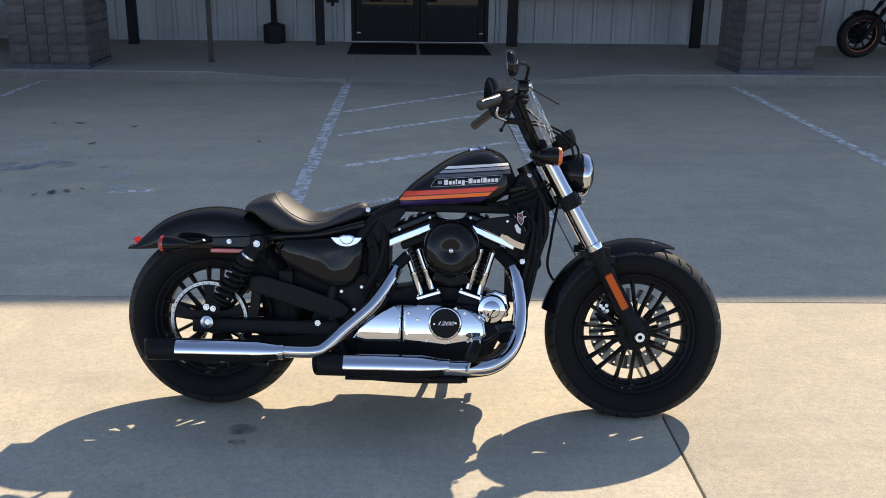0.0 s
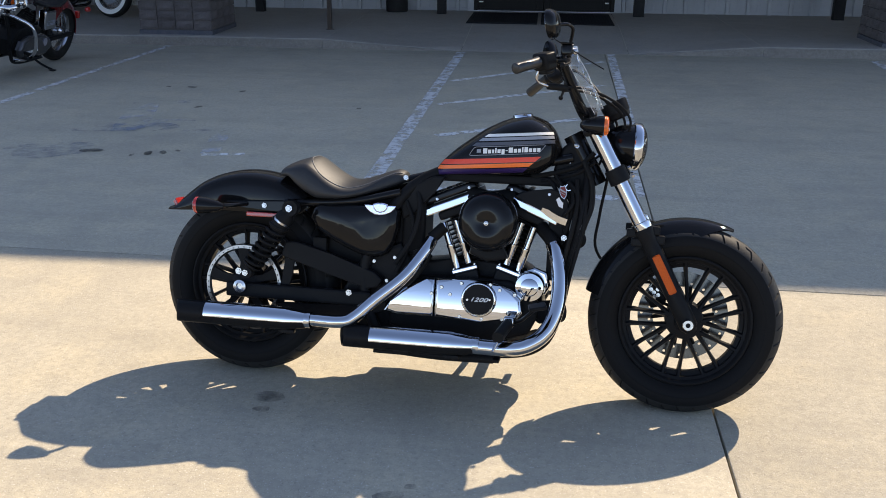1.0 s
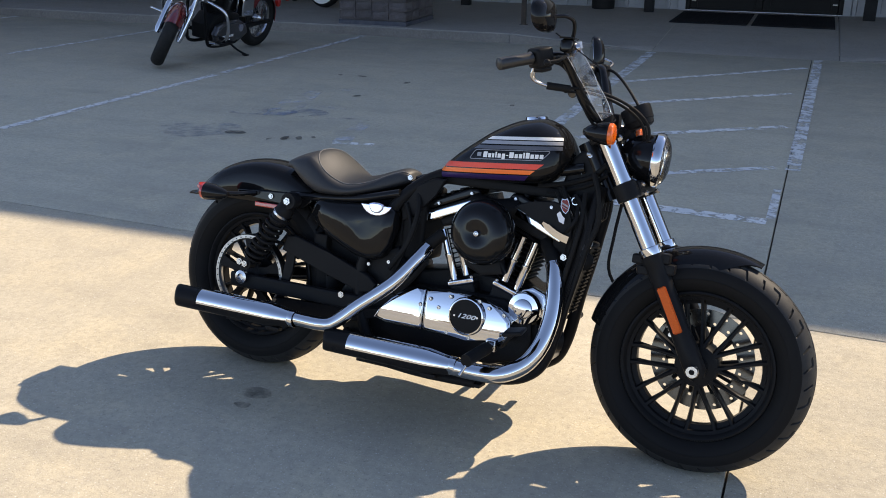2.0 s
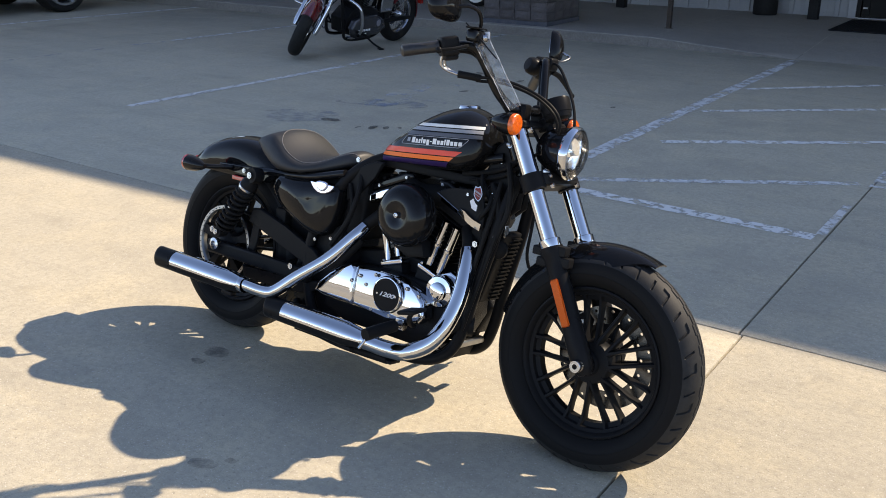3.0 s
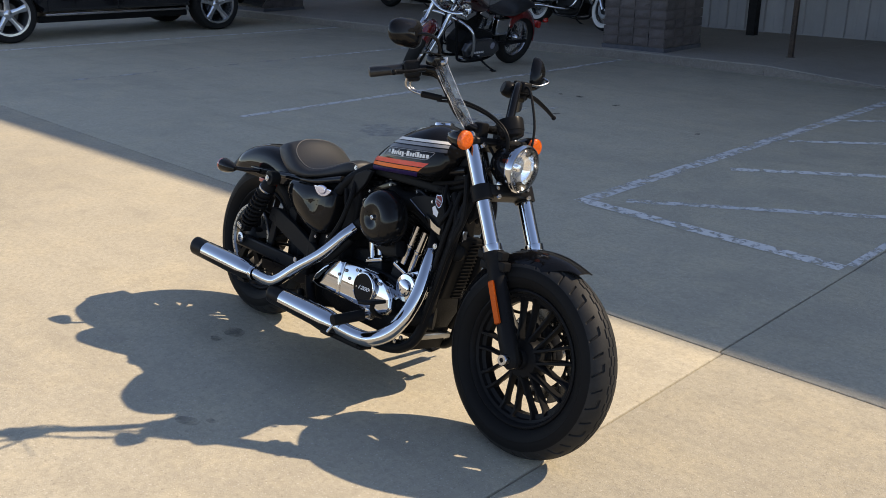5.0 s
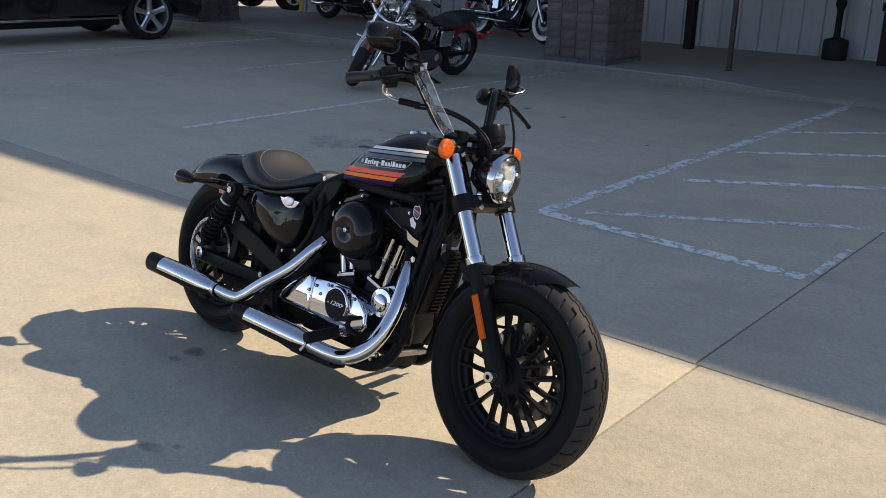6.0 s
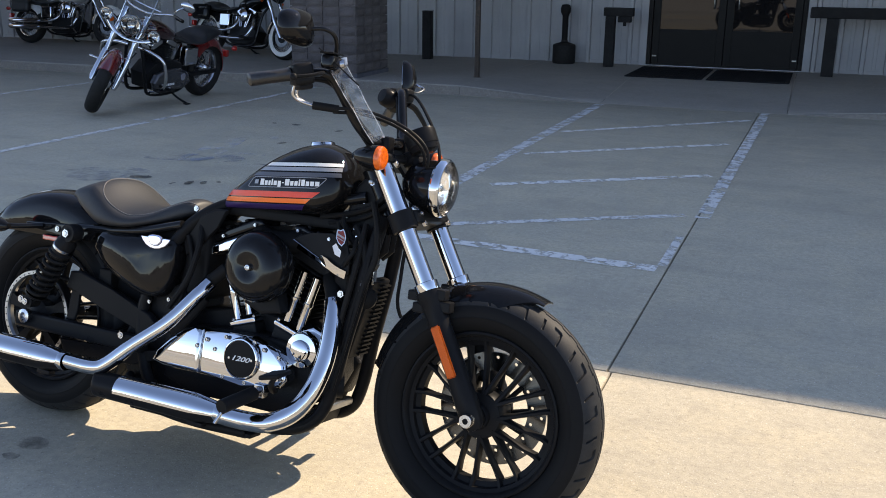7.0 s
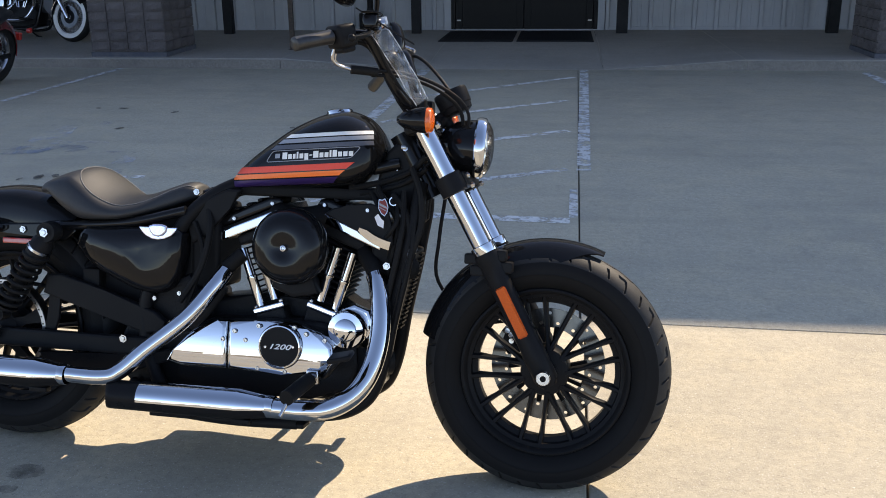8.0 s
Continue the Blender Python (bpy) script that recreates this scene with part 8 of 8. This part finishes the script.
def slab(x0, x1, y0, y1, y0b=None, y1b=None, shift=0.0):
    """A slab with slightly rounded edges; its far and near edges may slant."""
    y0b, y1b = y0 if y0b is None else y0b, y1 if y1b is None else y1b
    bm = start()
    g, r = 0.0034, 0.005
    def corner(inset, z):
        pts = ((x0 + g + inset, y0 + g + inset), (x1 - g - inset, y0b + g + inset), (x1 - g - inset, y1b - g - inset), (x0 + g + inset, y1 - g - inset))
        return [Vector((x + shift + 0.008 - 0.0128 * (y - 4.115), y, z)) for x, y in pts]
    rings(bm, [corner(0, -0.028), corner(0, -r), corner(r * 0.35, -r * 0.35), corner(r, 0.0)])
    part("slab", bm, concrete, lot, smooth=30)


def curb_line(x):
    v = BUILDING @ Vector((x, CURB - 0.014, 0))
    return v.y + (x - v.x) * math.tan(radians(1.5))


def cross_joint(x):
    return 4.105 + 0.02 * min(5.2, max(0.0, 0.76 - x))


XS = [0.755 + 10.5 * k for k in range(-3, 3)]
for xa, xb in zip(XS, XS[1:]):
    ya, yb = cross_joint(xa), cross_joint(xb)
    slab(xa, xb, ya, curb_line(xa) + 0.05, yb, curb_line(xb) + 0.05)
    slab(xa, xb, -3.0, ya, -3.0, yb, shift=0.016)
    slab(xa, xb, -10.1, -3.0)
bm = start()
box(bm, (XS[0], -10.1, -0.0295), (XS[-1], 11.9, -0.0265))
tagged(finish("joint_filler", bm, joint_dirt, smooth=0), "dark dirt in the joints of the lot", "joint", kind="structure")

BW, BH = 0.225, 0.1125
meshes = []
rng = random.Random(3)
for k in range(5):
    bm = start()
    w, h = BW / 2 - 0.005, BH / 2 - 0.005
    front = []
    n = 5
    grid = [[bm.verts.new((-w + 2 * w * i / n, -0.020 - (0.006 + 0.010 * rng.random() if 0 < i < n and 0 < j < 3 else 0.0), -h + 2 * h * j / 3)) for j in range(4)] for i in range(n + 1)]
    for i in range(n):
        for j in range(3):
            bm.faces.new((grid[i][j], grid[i + 1][j], grid[i + 1][j + 1], grid[i][j + 1]))
    ring = [grid[i][0] for i in range(n + 1)] + [grid[n][j] for j in range(1, 4)] + [grid[i][3] for i in range(n - 1, -1, -1)] + [grid[0][j] for j in (2, 1)]
    back = [bm.verts.new((v.co.x, 0.006, v.co.z)) for v in ring]
    for i in range(len(ring)):
        j = (i + 1) % len(ring)
        bm.faces.new((ring[j], ring[i], back[i], back[j]))
    bm.normal_update()
    mesh = bpy.data.meshes.new("block")
    bm.to_mesh(mesh)
    bm.free()
    mesh.materials.append(block_stone)
    meshes.append(mesh)
for t in pillar_things:
    for face in range(4):
        for row in range(13):
            for col in range(4):
                z = WALK + 0.06 + BH * (row + 0.5)
                m = Matrix.Rotation(face * math.pi / 2, 4, "Z") @ Matrix.Translation(((col - 1.5) * BW, -0.435, z)) @ Matrix.Rotation(math.pi if rng.random() < 0.5 else 0.0, 4, "Y")
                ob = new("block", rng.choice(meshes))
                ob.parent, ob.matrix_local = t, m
